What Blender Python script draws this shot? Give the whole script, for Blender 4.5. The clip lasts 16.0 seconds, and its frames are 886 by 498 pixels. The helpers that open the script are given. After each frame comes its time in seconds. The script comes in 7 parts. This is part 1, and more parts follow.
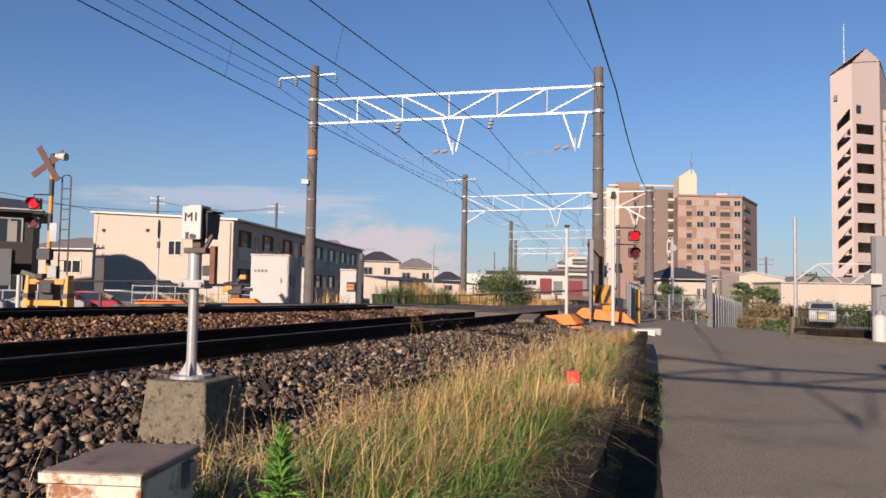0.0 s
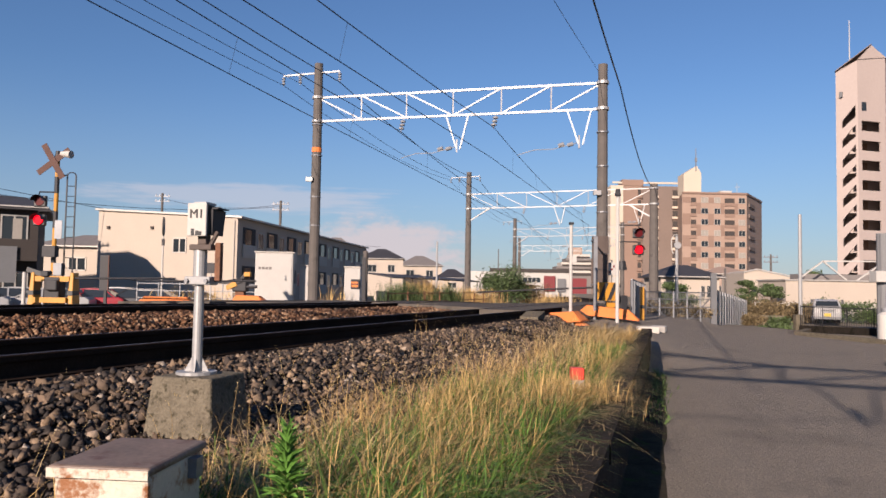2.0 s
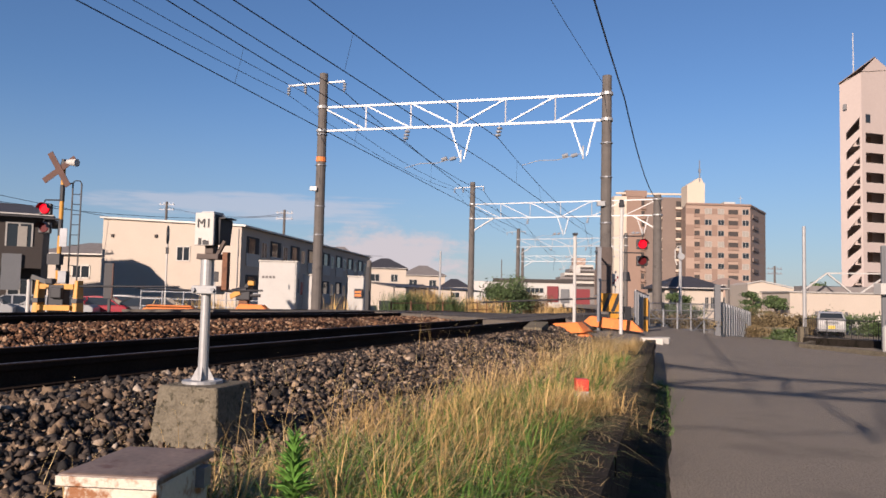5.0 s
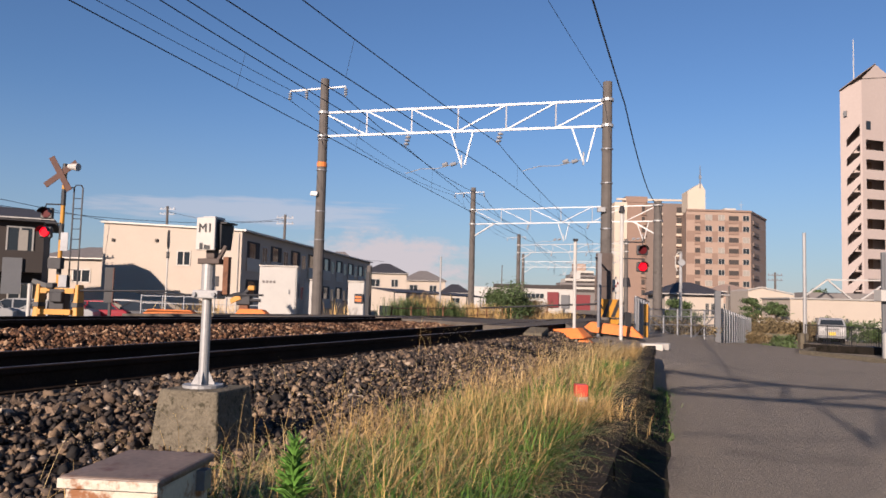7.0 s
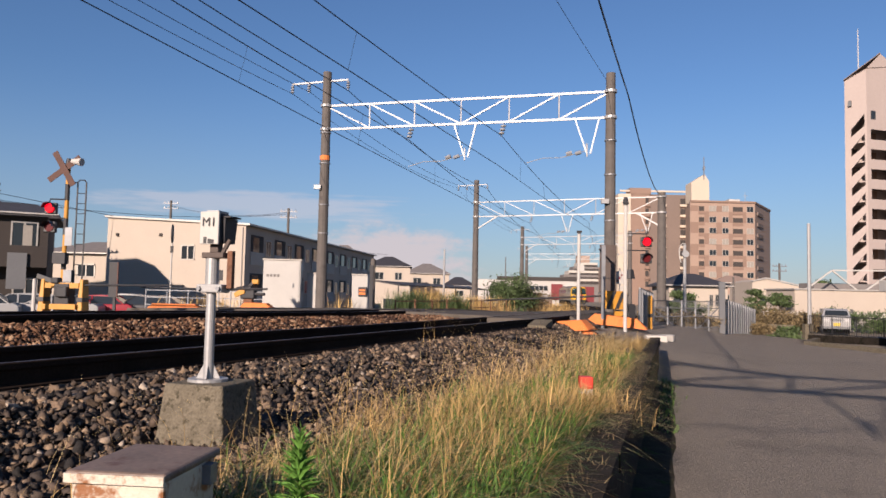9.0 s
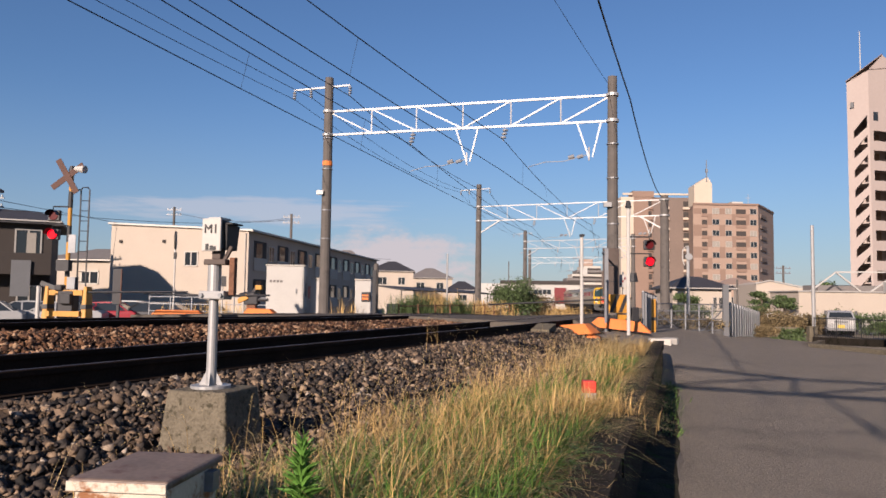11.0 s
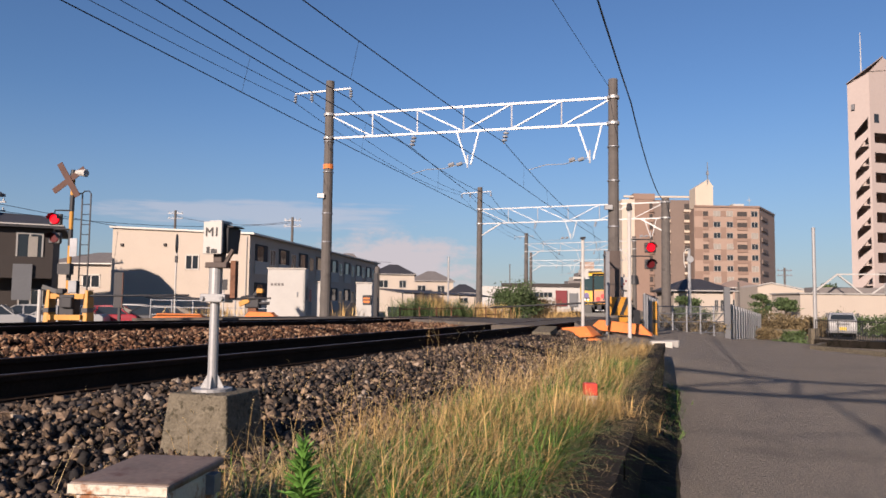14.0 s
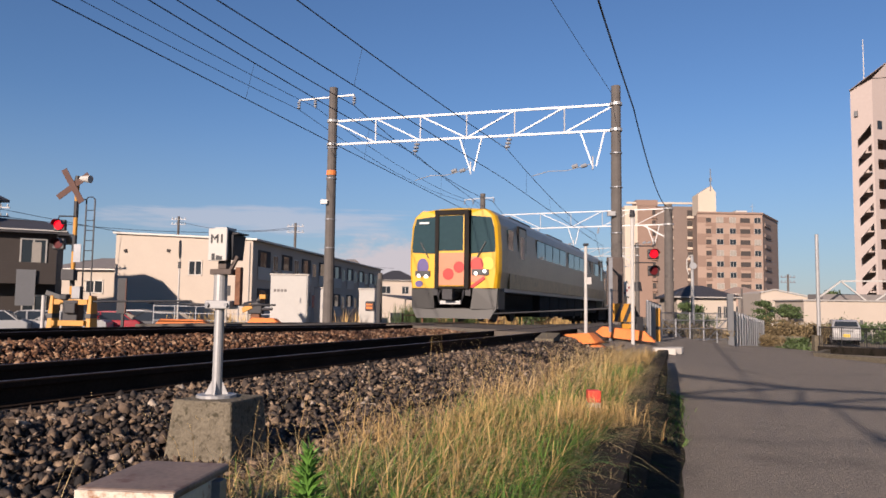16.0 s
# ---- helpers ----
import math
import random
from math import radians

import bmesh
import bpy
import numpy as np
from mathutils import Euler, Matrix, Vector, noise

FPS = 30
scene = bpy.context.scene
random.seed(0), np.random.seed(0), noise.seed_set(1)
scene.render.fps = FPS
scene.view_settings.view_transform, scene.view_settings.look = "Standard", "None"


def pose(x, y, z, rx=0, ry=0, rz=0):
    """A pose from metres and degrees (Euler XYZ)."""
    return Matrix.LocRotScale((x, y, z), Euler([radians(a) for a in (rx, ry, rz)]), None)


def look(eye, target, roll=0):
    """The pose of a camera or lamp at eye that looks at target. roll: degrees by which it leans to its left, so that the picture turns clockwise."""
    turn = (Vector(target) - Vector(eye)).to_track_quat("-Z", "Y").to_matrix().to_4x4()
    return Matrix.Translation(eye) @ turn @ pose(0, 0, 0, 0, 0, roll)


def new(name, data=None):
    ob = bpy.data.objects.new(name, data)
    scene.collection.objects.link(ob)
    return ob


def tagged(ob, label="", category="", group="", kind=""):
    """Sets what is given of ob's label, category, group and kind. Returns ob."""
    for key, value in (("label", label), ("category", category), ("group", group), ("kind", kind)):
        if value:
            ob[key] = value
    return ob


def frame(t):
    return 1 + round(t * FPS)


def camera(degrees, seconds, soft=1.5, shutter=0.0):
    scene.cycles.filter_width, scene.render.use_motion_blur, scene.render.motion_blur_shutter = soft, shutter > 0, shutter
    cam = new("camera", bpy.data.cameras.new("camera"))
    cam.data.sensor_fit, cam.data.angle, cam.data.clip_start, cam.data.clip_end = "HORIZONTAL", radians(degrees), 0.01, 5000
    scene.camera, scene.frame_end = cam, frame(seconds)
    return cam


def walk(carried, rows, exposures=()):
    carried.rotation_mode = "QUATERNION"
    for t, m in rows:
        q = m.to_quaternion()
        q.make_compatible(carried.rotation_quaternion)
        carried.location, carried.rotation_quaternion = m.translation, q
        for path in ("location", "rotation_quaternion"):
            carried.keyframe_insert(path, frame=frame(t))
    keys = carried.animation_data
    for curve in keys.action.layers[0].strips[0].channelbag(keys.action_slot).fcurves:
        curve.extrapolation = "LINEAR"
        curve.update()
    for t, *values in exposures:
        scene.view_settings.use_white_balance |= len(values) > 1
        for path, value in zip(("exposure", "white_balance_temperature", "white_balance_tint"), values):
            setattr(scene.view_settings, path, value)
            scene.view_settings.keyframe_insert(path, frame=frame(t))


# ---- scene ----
# Camera: hand-held, standing beside the road, leaning slightly.
PATH = [
    (0, (0.0000, -0.0000, 1.3500), (0.0000, 9.9848, 1.9012), 0.950),
    (0.5, (0.0015, -0.0035, 1.3496), (-0.0063, 9.9820, 1.8872), 0.964),
    (1, (-0.0003, 0.0036, 1.3464), (-0.0220, 9.9893, 1.8804), 0.969),
    (1.5, (-0.0011, 0.0025, 1.3456), (-0.0339, 9.9886, 1.8726), 0.949),
    (2, (-0.0042, -0.0034, 1.3455), (-0.0570, 9.9831, 1.8617), 0.970),
    (2.5, (-0.0058, -0.0138, 1.3464), (-0.0657, 9.9733, 1.8511), 1.116),
    (3, (-0.0083, -0.0083, 1.3448), (-0.0646, 9.9793, 1.8400), 1.271),
    (3.5, (-0.0068, -0.0145, 1.3451), (-0.0684, 9.9732, 1.8377), 1.293),
    (4, (-0.0116, -0.0112, 1.3468), (-0.0841, 9.9742, 1.8810), 1.248),
    (6.5, (-0.0222, -0.0337, 1.3500), (-0.1478, 9.9388, 2.0800), 1.440),
    (7, (-0.0168, -0.0367, 1.3484), (-0.1225, 9.9368, 2.0682), 1.485),
    (7.5, (-0.0153, -0.0319, 1.3501), (-0.1002, 9.9423, 2.0633), 1.535),
    (8, (-0.0200, -0.0246, 1.3474), (-0.1189, 9.9518, 2.0275), 1.442),
    (8.5, (-0.0179, -0.0332, 1.3492), (-0.1582, 9.9459, 1.9800), 1.311),
    (9, (-0.0200, -0.0273, 1.3490), (-0.1711, 9.9522, 1.9695), 1.178),
    (11.5, (-0.0098, -0.0321, 1.3530), (-0.1973, 9.9417, 2.0523), 0.714),
    (12, (-0.0078, -0.0363, 1.3521), (-0.1659, 9.9372, 2.0622), 0.674),
    (12.5, (-0.0089, -0.0207, 1.3488), (-0.1645, 9.9540, 2.0425), 0.463),
    (13, (-0.0062, -0.0219, 1.3503), (-0.1748, 9.9529, 2.0390), 0.413),
    (13.5, (-0.0135, -0.0258, 1.3497), (-0.2075, 9.9482, 2.0449), 0.533),
    (14, (-0.0116, -0.0329, 1.3506), (-0.2194, 9.9390, 2.0706), 0.683),
    (14.5, (-0.0153, -0.0300, 1.3499), (-0.2385, 9.9394, 2.0988), 0.636),
    (15, (-0.0092, -0.0442, 1.3533), (-0.2434, 9.9232, 2.1255), 0.611),
    (15.5, (-0.0151, -0.0470, 1.3543), (-0.2574, 9.9196, 2.1342), 0.765),
    (16, (-0.0184, -0.0466, 1.3547), (-0.2633, 9.9181, 2.1567), 0.777),
]
cam = camera(62.0, 16.0, soft=1.6)
walk(cam, [(t, look(eye, target, roll)) for t, eye, target, roll in PATH], exposures=[(0, 0.88, 6250, 19), (16, 0.80, 6250, 19)])

# Light: low late-afternoon sun from behind the camera, clear sky with cloud near the horizon.
SUN_YAW, SUN_EL = 24.3, 20.0


def make_world():
    w = bpy.data.worlds.new("sky")
    scene.world = w
    w.use_nodes = True
    nt = w.node_tree
    nt.nodes.clear()
    out = nt.nodes.new("ShaderNodeOutputWorld")
    bg = nt.nodes.new("ShaderNodeBackground")
    sky = nt.nodes.new("ShaderNodeTexSky")
    sky.sky_type = "NISHITA"
    sky.sun_disc = False
    sky.sun_elevation = radians(SUN_EL)
    sky.sun_rotation = radians(180 + SUN_YAW)
    sky.air_density, sky.dust_density, sky.ozone_density = 1.15, 0.1, 6.0
    # haze at the horizon, one heap of cumulus and a thin streak over the houses
    co = nt.nodes.new("ShaderNodeTexCoord")
    sep = nt.nodes.new("ShaderNodeSeparateXYZ")
    nt.links.new(co.outputs["Generated"], sep.inputs[0])

    def blend(fac, colour_in, colour):
        mx = nt.nodes.new("ShaderNodeMix")
        mx.data_type = "RGBA"
        mx.inputs["B"].default_value = (*colour, 1)
        nt.links.new(fac, mx.inputs["Factor"])
        nt.links.new(colour_in, mx.inputs["A"])
        return mx.outputs["Result"]

    def remap(value, a, b, c, d):
        r = nt.nodes.new("ShaderNodeMapRange")
        r.interpolation_type = "SMOOTHSTEP"
        for key, v in zip(("From Min", "From Max", "To Min", "To Max"), (a, b, c, d)):
            r.inputs[key].default_value = v
        nt.links.new(value, r.inputs["Value"])
        return r.outputs[0]

    def cloud(centre, scale, noise_scale, amount, density):
        m = nt.nodes.new("ShaderNodeMapping")
        m.vector_type = "POINT"
        m.inputs["Scale"].default_value = scale
        m.inputs["Location"].default_value = [-c * s for c, s in zip(centre, scale)]
        nt.links.new(co.outputs["Generated"], m.inputs[0])
        ln = nt.nodes.new("ShaderNodeVectorMath")
        ln.operation = "LENGTH"
        nt.links.new(m.outputs[0], ln.inputs[0])
        n = nt.nodes.new("ShaderNodeTexNoise")
        n.inputs["Scale"].default_value, n.inputs["Detail"].default_value, n.inputs["Roughness"].default_value = noise_scale, 8.0, 0.6
        nt.links.new(m.outputs[0], n.inputs["Vector"])
        ma = nt.nodes.new("ShaderNodeMath")
        ma.operation = "MULTIPLY_ADD"
        nt.links.new(n.outputs["Fac"], ma.inputs[0])
        ma.inputs[1].default_value = amount
        nt.links.new(ln.outputs["Value"], ma.inputs[2])
        return remap(ma.outputs[0], 0.40 + 0.5 * amount, 0.86 + 0.5 * amount, density, 0.0)

    col = blend(remap(sep.outputs["Z"], -0.02, 0.28, 0.50, 0.0), sky.outputs[0], (3.1, 3.9, 4.7))
    col = blend(cloud((-0.085, 0.99, 0.045), (6.6, 0.3, 15.0), 3.6, 1.3, 0.9), col, (6.6, 6.0, 5.8))
    col = blend(cloud((-0.25, 0.96, 0.112), (4.0, 0.3, 40.0), 2.2, 1.6, 0.55), col, (5.9, 6.0, 6.3))
    nt.links.new(col, bg.inputs["Color"])
    bg.inputs["Strength"].default_value = 0.055
    nt.links.new(bg.outputs[0], out.inputs[0])


make_world()
sun_data = bpy.data.lights.new("sun", "SUN")
sun_data.energy, sun_data.angle, sun_data.color = 5.0, radians(0.5), (1.0, 0.83, 0.64)
sun_ob = new("sun", sun_data)
_a, _e = radians(SUN_YAW), radians(SUN_EL)
sun_ob.matrix_world = look((-20, -40, 30), (-20 + math.sin(_a) * math.cos(_e), -40 + math.cos(_a) * math.cos(_e), 30 - math.sin(_e)))


# ---- materials ----
def mat(name, base, rough=0.7, metal=0.0, var=0.25, scale=8.0, fine=60.0, bump=0.0, dirt=None, dirt_amount=0.0, dirt_scale=3.0,
        per_object=0.0, per_island=0.0, emit=None, strength=0.0, spec=0.5, bump_scale=None, trans=0.0):
    """A procedural surface: base colour varied at two scales, optional stains, relief and random tone per piece."""
    m = bpy.data.materials.new(name)
    m.use_nodes = True
    nt = m.node_tree
    b = nt.nodes["Principled BSDF"]
    b.inputs["Roughness"].default_value = rough
    b.inputs["Metallic"].default_value = metal
    b.inputs["Specular IOR Level"].default_value = spec
    co = nt.nodes.new("ShaderNodeTexCoord")
    n1 = nt.nodes.new("ShaderNodeTexNoise")
    n1.inputs["Scale"].default_value, n1.inputs["Detail"].default_value = scale, 5
    n2 = nt.nodes.new("ShaderNodeTexNoise")
    n2.inputs["Scale"].default_value, n2.inputs["Detail"].default_value = fine, 3
    for n in (n1, n2):
        nt.links.new(co.outputs["Object"], n.inputs["Vector"])
    add = nt.nodes.new("ShaderNodeMath")
    add.operation = "ADD"
    nt.links.new(n1.outputs["Fac"], add.inputs[0])
    nt.links.new(n2.outputs["Fac"], add.inputs[1])
    mr = nt.nodes.new("ShaderNodeMapRange")
    mr.inputs["From Min"].default_value, mr.inputs["From Max"].default_value = 0.65, 1.35
    mr.inputs["To Min"].default_value, mr.inputs["To Max"].default_value = 1 - var, 1 + var
    nt.links.new(add.outputs[0], mr.inputs["Value"])
    value = mr.outputs[0]
    for kind, amount in (("ShaderNodeObjectInfo", per_object), ("ShaderNodeNewGeometry", per_island)):
        if amount:
            info = nt.nodes.new(kind)
            r = nt.nodes.new("ShaderNodeMapRange")
            r.inputs["To Min"].default_value, r.inputs["To Max"].default_value = 1 - amount, 1 + amount
            nt.links.new(info.outputs["Random" if amount == per_object and kind == "ShaderNodeObjectInfo" else "Random Per Island"], r.inputs["Value"])
            mm = nt.nodes.new("ShaderNodeMath")
            mm.operation = "MULTIPLY"
            nt.links.new(value, mm.inputs[0])
            nt.links.new(r.outputs[0], mm.inputs[1])
            value = mm.outputs[0]
    sc = nt.nodes.new("ShaderNodeVectorMath")
    sc.operation = "SCALE"
    sc.inputs[0].default_value = base[:3]
    nt.links.new(value, sc.inputs["Scale"])
    col = sc.outputs[0]
    if dirt:
        nd = nt.nodes.new("ShaderNodeTexNoise")
        nd.inputs["Scale"].default_value, nd.inputs["Detail"].default_value, nd.inputs["Roughness"].default_value = dirt_scale, 8, 0.65
        nt.links.new(co.outputs["Object"], nd.inputs["Vector"])
        ra = nt.nodes.new("ShaderNodeMapRange")
        lo = 0.72 - 0.34 * dirt_amount
        ra.inputs["From Min"].default_value, ra.inputs["From Max"].default_value = lo, lo + 0.1
        nt.links.new(nd.outputs["Fac"], ra.inputs["Value"])
        mx = nt.nodes.new("ShaderNodeMix")
        mx.data_type = "RGBA"
        nt.links.new(ra.outputs[0], mx.inputs["Factor"])
        nt.links.new(col, mx.inputs["A"])
        mx.inputs["B"].default_value = (*dirt, 1)
        col = mx.outputs["Result"]
    nt.links.new(col, b.inputs["Base Color"])
    if bump:
        bp = nt.nodes.new("ShaderNodeBump")
        bp.inputs["Strength"].default_value, bp.inputs["Distance"].default_value = min(1, bump), 0.02
        src = n2
        if bump_scale:
            src = nt.nodes.new("ShaderNodeTexNoise")
            src.inputs["Scale"].default_value, src.inputs["Detail"].default_value = bump_scale, 4
            nt.links.new(co.outputs["Object"], src.inputs["Vector"])
        nt.links.new(src.outputs["Fac"], bp.inputs["Height"])
        nt.links.new(bp.outputs[0], b.inputs["Normal"])
    if emit:
        b.inputs["Emission Color"].default_value = (*emit, 1)
        b.inputs["Emission Strength"].default_value = strength
    if trans:
        b.inputs["Transmission Weight"].default_value = trans
    return m


M = dict(
    asphalt=mat("asphalt", (0.197, 0.171, 0.141), 0.92, var=0.9, scale=60, fine=320, bump=0.6, dirt=(0.149, 0.13, 0.109), dirt_amount=0.5, dirt_scale=0.45, spec=0.15),
    deck=mat("crossing_asphalt", (0.0889, 0.0766, 0.065), 0.92, spec=0.15, var=0.3, scale=1.2, fine=90, bump=0.5, dirt=(0.0821, 0.0684, 0.0547), dirt_amount=0.35, dirt_scale=1.5),
    earth=mat("earth", (0.152, 0.125, 0.0912), 0.95, var=0.35, scale=0.5, fine=20, bump=0.6, dirt=(0.076, 0.0912, 0.038), dirt_amount=0.4, dirt_scale=0.8),
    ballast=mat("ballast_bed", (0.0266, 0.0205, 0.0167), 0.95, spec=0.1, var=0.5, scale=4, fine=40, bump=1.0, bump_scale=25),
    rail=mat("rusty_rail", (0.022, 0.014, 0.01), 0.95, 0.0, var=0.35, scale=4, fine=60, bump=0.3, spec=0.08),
    railtop=mat("rail_running_surface", (0.34, 0.27, 0.24), 0.42, 1.0, var=0.2, scale=2, fine=40),
    concrete=mat("old_concrete", (0.121, 0.104, 0.0769), 0.9, var=0.35, scale=9, fine=70, bump=0.6, dirt=(0.0502, 0.0442, 0.0301), dirt_amount=0.55, dirt_scale=26, spec=0.15),
    # concrete taken far darker to include the shade on the wall and coping
    kerb=mat("shade_darkened_kerb_concrete", (0.0248, 0.0206, 0.0166), 0.95, var=0.35, scale=3, fine=40, bump=0.7, dirt=(0.0114, 0.0103, 0.00721), dirt_amount=0.6, dirt_scale=4, spec=0.1),
    pole=mat("concrete_pole", (0.0832, 0.0736, 0.0672), 0.85, var=0.2, scale=3, fine=40, bump=0.3, dirt=(0.0512, 0.0448, 0.0416), dirt_amount=0.45, dirt_scale=2.5),
    galv=mat("galvanised_steel", (0.294, 0.294, 0.294), 0.5, 0.35, var=0.12, scale=5, fine=60),
    steel=mat("weathered_steel", (0.192, 0.198, 0.211), 0.55, 0.5, var=0.2, scale=4, fine=50),
    dark=mat("dark_steel", (0.0224, 0.0224, 0.0256), 0.6, 0.3, var=0.2, scale=6, fine=60),
    wire=mat("wire", (0.0192, 0.0192, 0.0224), 0.6, 0.4, var=0.1),
    insul=mat("porcelain", (0.192, 0.198, 0.211), 0.3, var=0.1),
    white=mat("white_paint", (0.371, 0.358, 0.336), 0.55, var=0.06, scale=3, fine=30, dirt=(0.352, 0.32, 0.269), dirt_amount=0.25, dirt_scale=6),
    boxrust=mat("rusty_white_paint", (0.461, 0.422, 0.346), 0.6, var=0.1, scale=6, fine=60, bump=0.2, dirt=(0.211, 0.0832, 0.0288), dirt_amount=0.66, dirt_scale=11),
    rust=mat("rust", (0.141, 0.064, 0.0352), 0.85, 0.1, var=0.35, scale=8, fine=70, bump=0.4, dirt=(0.224, 0.192, 0.166), dirt_amount=0.3, dirt_scale=8),
    lidtop=mat("worn_brown_lid", (0.147, 0.106, 0.0832), 0.6, 0.0, var=0.3, scale=8, fine=60, dirt=(0.0832, 0.0384, 0.0256), dirt_amount=0.5, dirt_scale=7),
    black=mat("black_paint", (0.02, 0.02, 0.022), 0.5, var=0.2),
    yellow=mat("safety_yellow", (0.397, 0.186, 0.016), 0.55, var=0.12, scale=3, fine=30, dirt=(0.192, 0.109, 0.032), dirt_amount=0.25, dirt_scale=5),
    orange=mat("orange_coating", (0.544, 0.154, 0.032), 0.75, var=0.15, scale=2, fine=25, dirt=(0.288, 0.109, 0.0448), dirt_amount=0.35, dirt_scale=3),
    redpaint=mat("red_paint", (0.48, 0.0384, 0.0192), 0.5, var=0.1),
    brown=mat("faded_brown_board", (0.0736, 0.0352, 0.0269), 0.8, var=0.2, scale=4, fine=30),
    lens=mat("unlit_red_lens", (0.07, 0.004, 0.006), 0.5, var=0.1, spec=0.15),
    glow=mat("lit_red_lens", (0.2, 0.002, 0.004), 0.6, emit=(1.0, 0.004, 0.015), strength=0.85, var=0.02, spec=0.1),
    plaster=mat("cream_render", (0.36, 0.31, 0.259), 0.85, var=0.05, scale=0.6, fine=12, bump=0.15),
    plaster_grey=mat("grey_render", (0.397, 0.371, 0.333), 0.85, var=0.06, scale=0.6, fine=12),
    # taupe lowered to carry the shade that lies on the house
    taupe=mat("shade_darkened_taupe_wall", (0.0298, 0.0234, 0.0206), 0.85, var=0.1, scale=1, fine=14),
    roof=mat("dark_tile_roof", (0.032, 0.0307, 0.0352), 0.7, var=0.25, scale=2, fine=25, bump=0.4),
    roof_grey=mat("grey_slate_roof", (0.141, 0.128, 0.122), 0.8, var=0.2, scale=2, fine=20),
    glass=mat("window_glass", (0.02, 0.025, 0.03), 0.06, var=0.1, spec=0.45),
    frame=mat("window_frame", (0.352, 0.333, 0.307), 0.5, 0.3, var=0.08),
    curtain=mat("pale_curtain", (0.243, 0.224, 0.198), 0.9, var=0.1),
    apt_brown=mat("brown_tile_wall", (0.195, 0.13, 0.1), 0.8, var=0.08, scale=0.15, fine=3),
    apt_pink=mat("salmon_tile_wall", (0.269, 0.192, 0.15), 0.8, var=0.08, scale=0.15, fine=3),
    apt_dark=mat("dark_tile_wall", (0.141, 0.106, 0.0896), 0.8, var=0.08, scale=0.15, fine=3),
    apt_cream=mat("cream_tile_wall", (0.42, 0.36, 0.29), 0.8, var=0.05, scale=0.2, fine=3),
    tall_pink=mat("pale_pink_tile_wall", (0.325, 0.272, 0.25), 0.8, var=0.05, scale=0.2, fine=3),
    # near-black: on the balconies this colour stands in for shade inside deep openings
    recess=mat("dark_trim_and_painted_shade", (0.04, 0.034, 0.032), 0.9, var=0.1),
    corrug=mat("corrugated_sheet", (0.218, 0.224, 0.237), 0.5, 0.4, var=0.15, scale=2, fine=20, per_object=0.12),
    train_yellow=mat("train_yellow", (0.512, 0.294, 0.0064), 0.35, var=0.05, scale=1, fine=20),
    train_side=mat("train_side_film", (0.20, 0.18, 0.135), 0.36, 0.3, var=0.18, scale=0.5, fine=9),
    train_low=mat("train_side_olive", (0.13, 0.105, 0.055), 0.38, 0.3, var=0.45, scale=0.8, fine=6, dirt=(0.04, 0.032, 0.02), dirt_amount=0.5, dirt_scale=1.4),
    train_grey=mat("train_skirt_grey", (0.0192, 0.0181, 0.0169), 0.55, var=0.15, scale=2, fine=30),
    train_glass=mat("train_glass", (0.02, 0.04, 0.045), 0.08, spec=0.5, var=0.1),
    train_sidewin=mat("train_side_glass", (0.05, 0.10, 0.11), 0.05, spec=0.9, var=0.1),
    train_black=mat("train_underframe", (0.016, 0.014, 0.013), 0.85, 0.0, spec=0.15, var=0.3, scale=3),
    face_peach=mat("peach_film", (0.397, 0.147, 0.0704), 0.4, var=0.04),
    face_red=mat("red_film", (0.371, 0.0141, 0.00896), 0.35, var=0.04),
    face_purple=mat("purple_film", (0.064, 0.0448, 0.166), 0.4, var=0.06),
    face_lemon=mat("lemon_film", (0.62, 0.40, 0.03), 0.4, var=0.04),
    face_white=mat("white_film", (0.512, 0.512, 0.525), 0.4, var=0.04),
    headlight=mat("headlight_glass", (0.8, 0.8, 0.8), 0.2, emit=(1, 0.95, 0.85), strength=1.0, var=0.02),
    grass_dry=mat("dry_grass", (0.392, 0.261, 0.098), 0.8, var=0.2, scale=4, fine=30, per_island=0.45),
    grass_pale=mat("pale_straw", (0.447, 0.339, 0.159), 0.75, var=0.2, scale=4, fine=30, per_island=0.3),
    grass_green=mat("green_grass", (0.0684, 0.137, 0.0171), 0.7, var=0.2, scale=4, fine=30, per_island=0.4),
    weed=mat("weed_leaf", (0.105, 0.236, 0.0393), 0.55, var=0.2, scale=10, fine=60, per_object=0.15, per_island=0.25),
    leaf=mat("bush_leaf", (0.0456, 0.0722, 0.0213), 0.7, var=0.3, scale=1, fine=10, per_island=0.5),
    leaf_dry=mat("dry_brush", (0.129, 0.095, 0.0456), 0.85, var=0.3, scale=1, fine=10, per_island=0.5),
    bark=mat("bark", (0.076, 0.057, 0.0418), 0.9, var=0.3, bump=0.5),
    car_white=mat("car_white", (0.264, 0.264, 0.264), 0.25, var=0.03, spec=0.6),
    car_red=mat("car_red", (0.224, 0.0128, 0.0192), 0.25, var=0.05, spec=0.6),
    car_dark=mat("car_dark", (0.032, 0.032, 0.0352), 0.25, 0.3, var=0.05, spec=0.6),
    tyre=mat("tyre", (0.02, 0.02, 0.02), 0.9, var=0.2),
    plate=mat("yellow_plate", (0.448, 0.32, 0.0192), 0.5, var=0.05),
    panel=mat("grey_panel", (0.109, 0.112, 0.118), 0.6, var=0.08, scale=1, fine=15),
    signage=mat("dark_red_sign", (0.141, 0.016, 0.0192), 0.5, var=0.1),
)


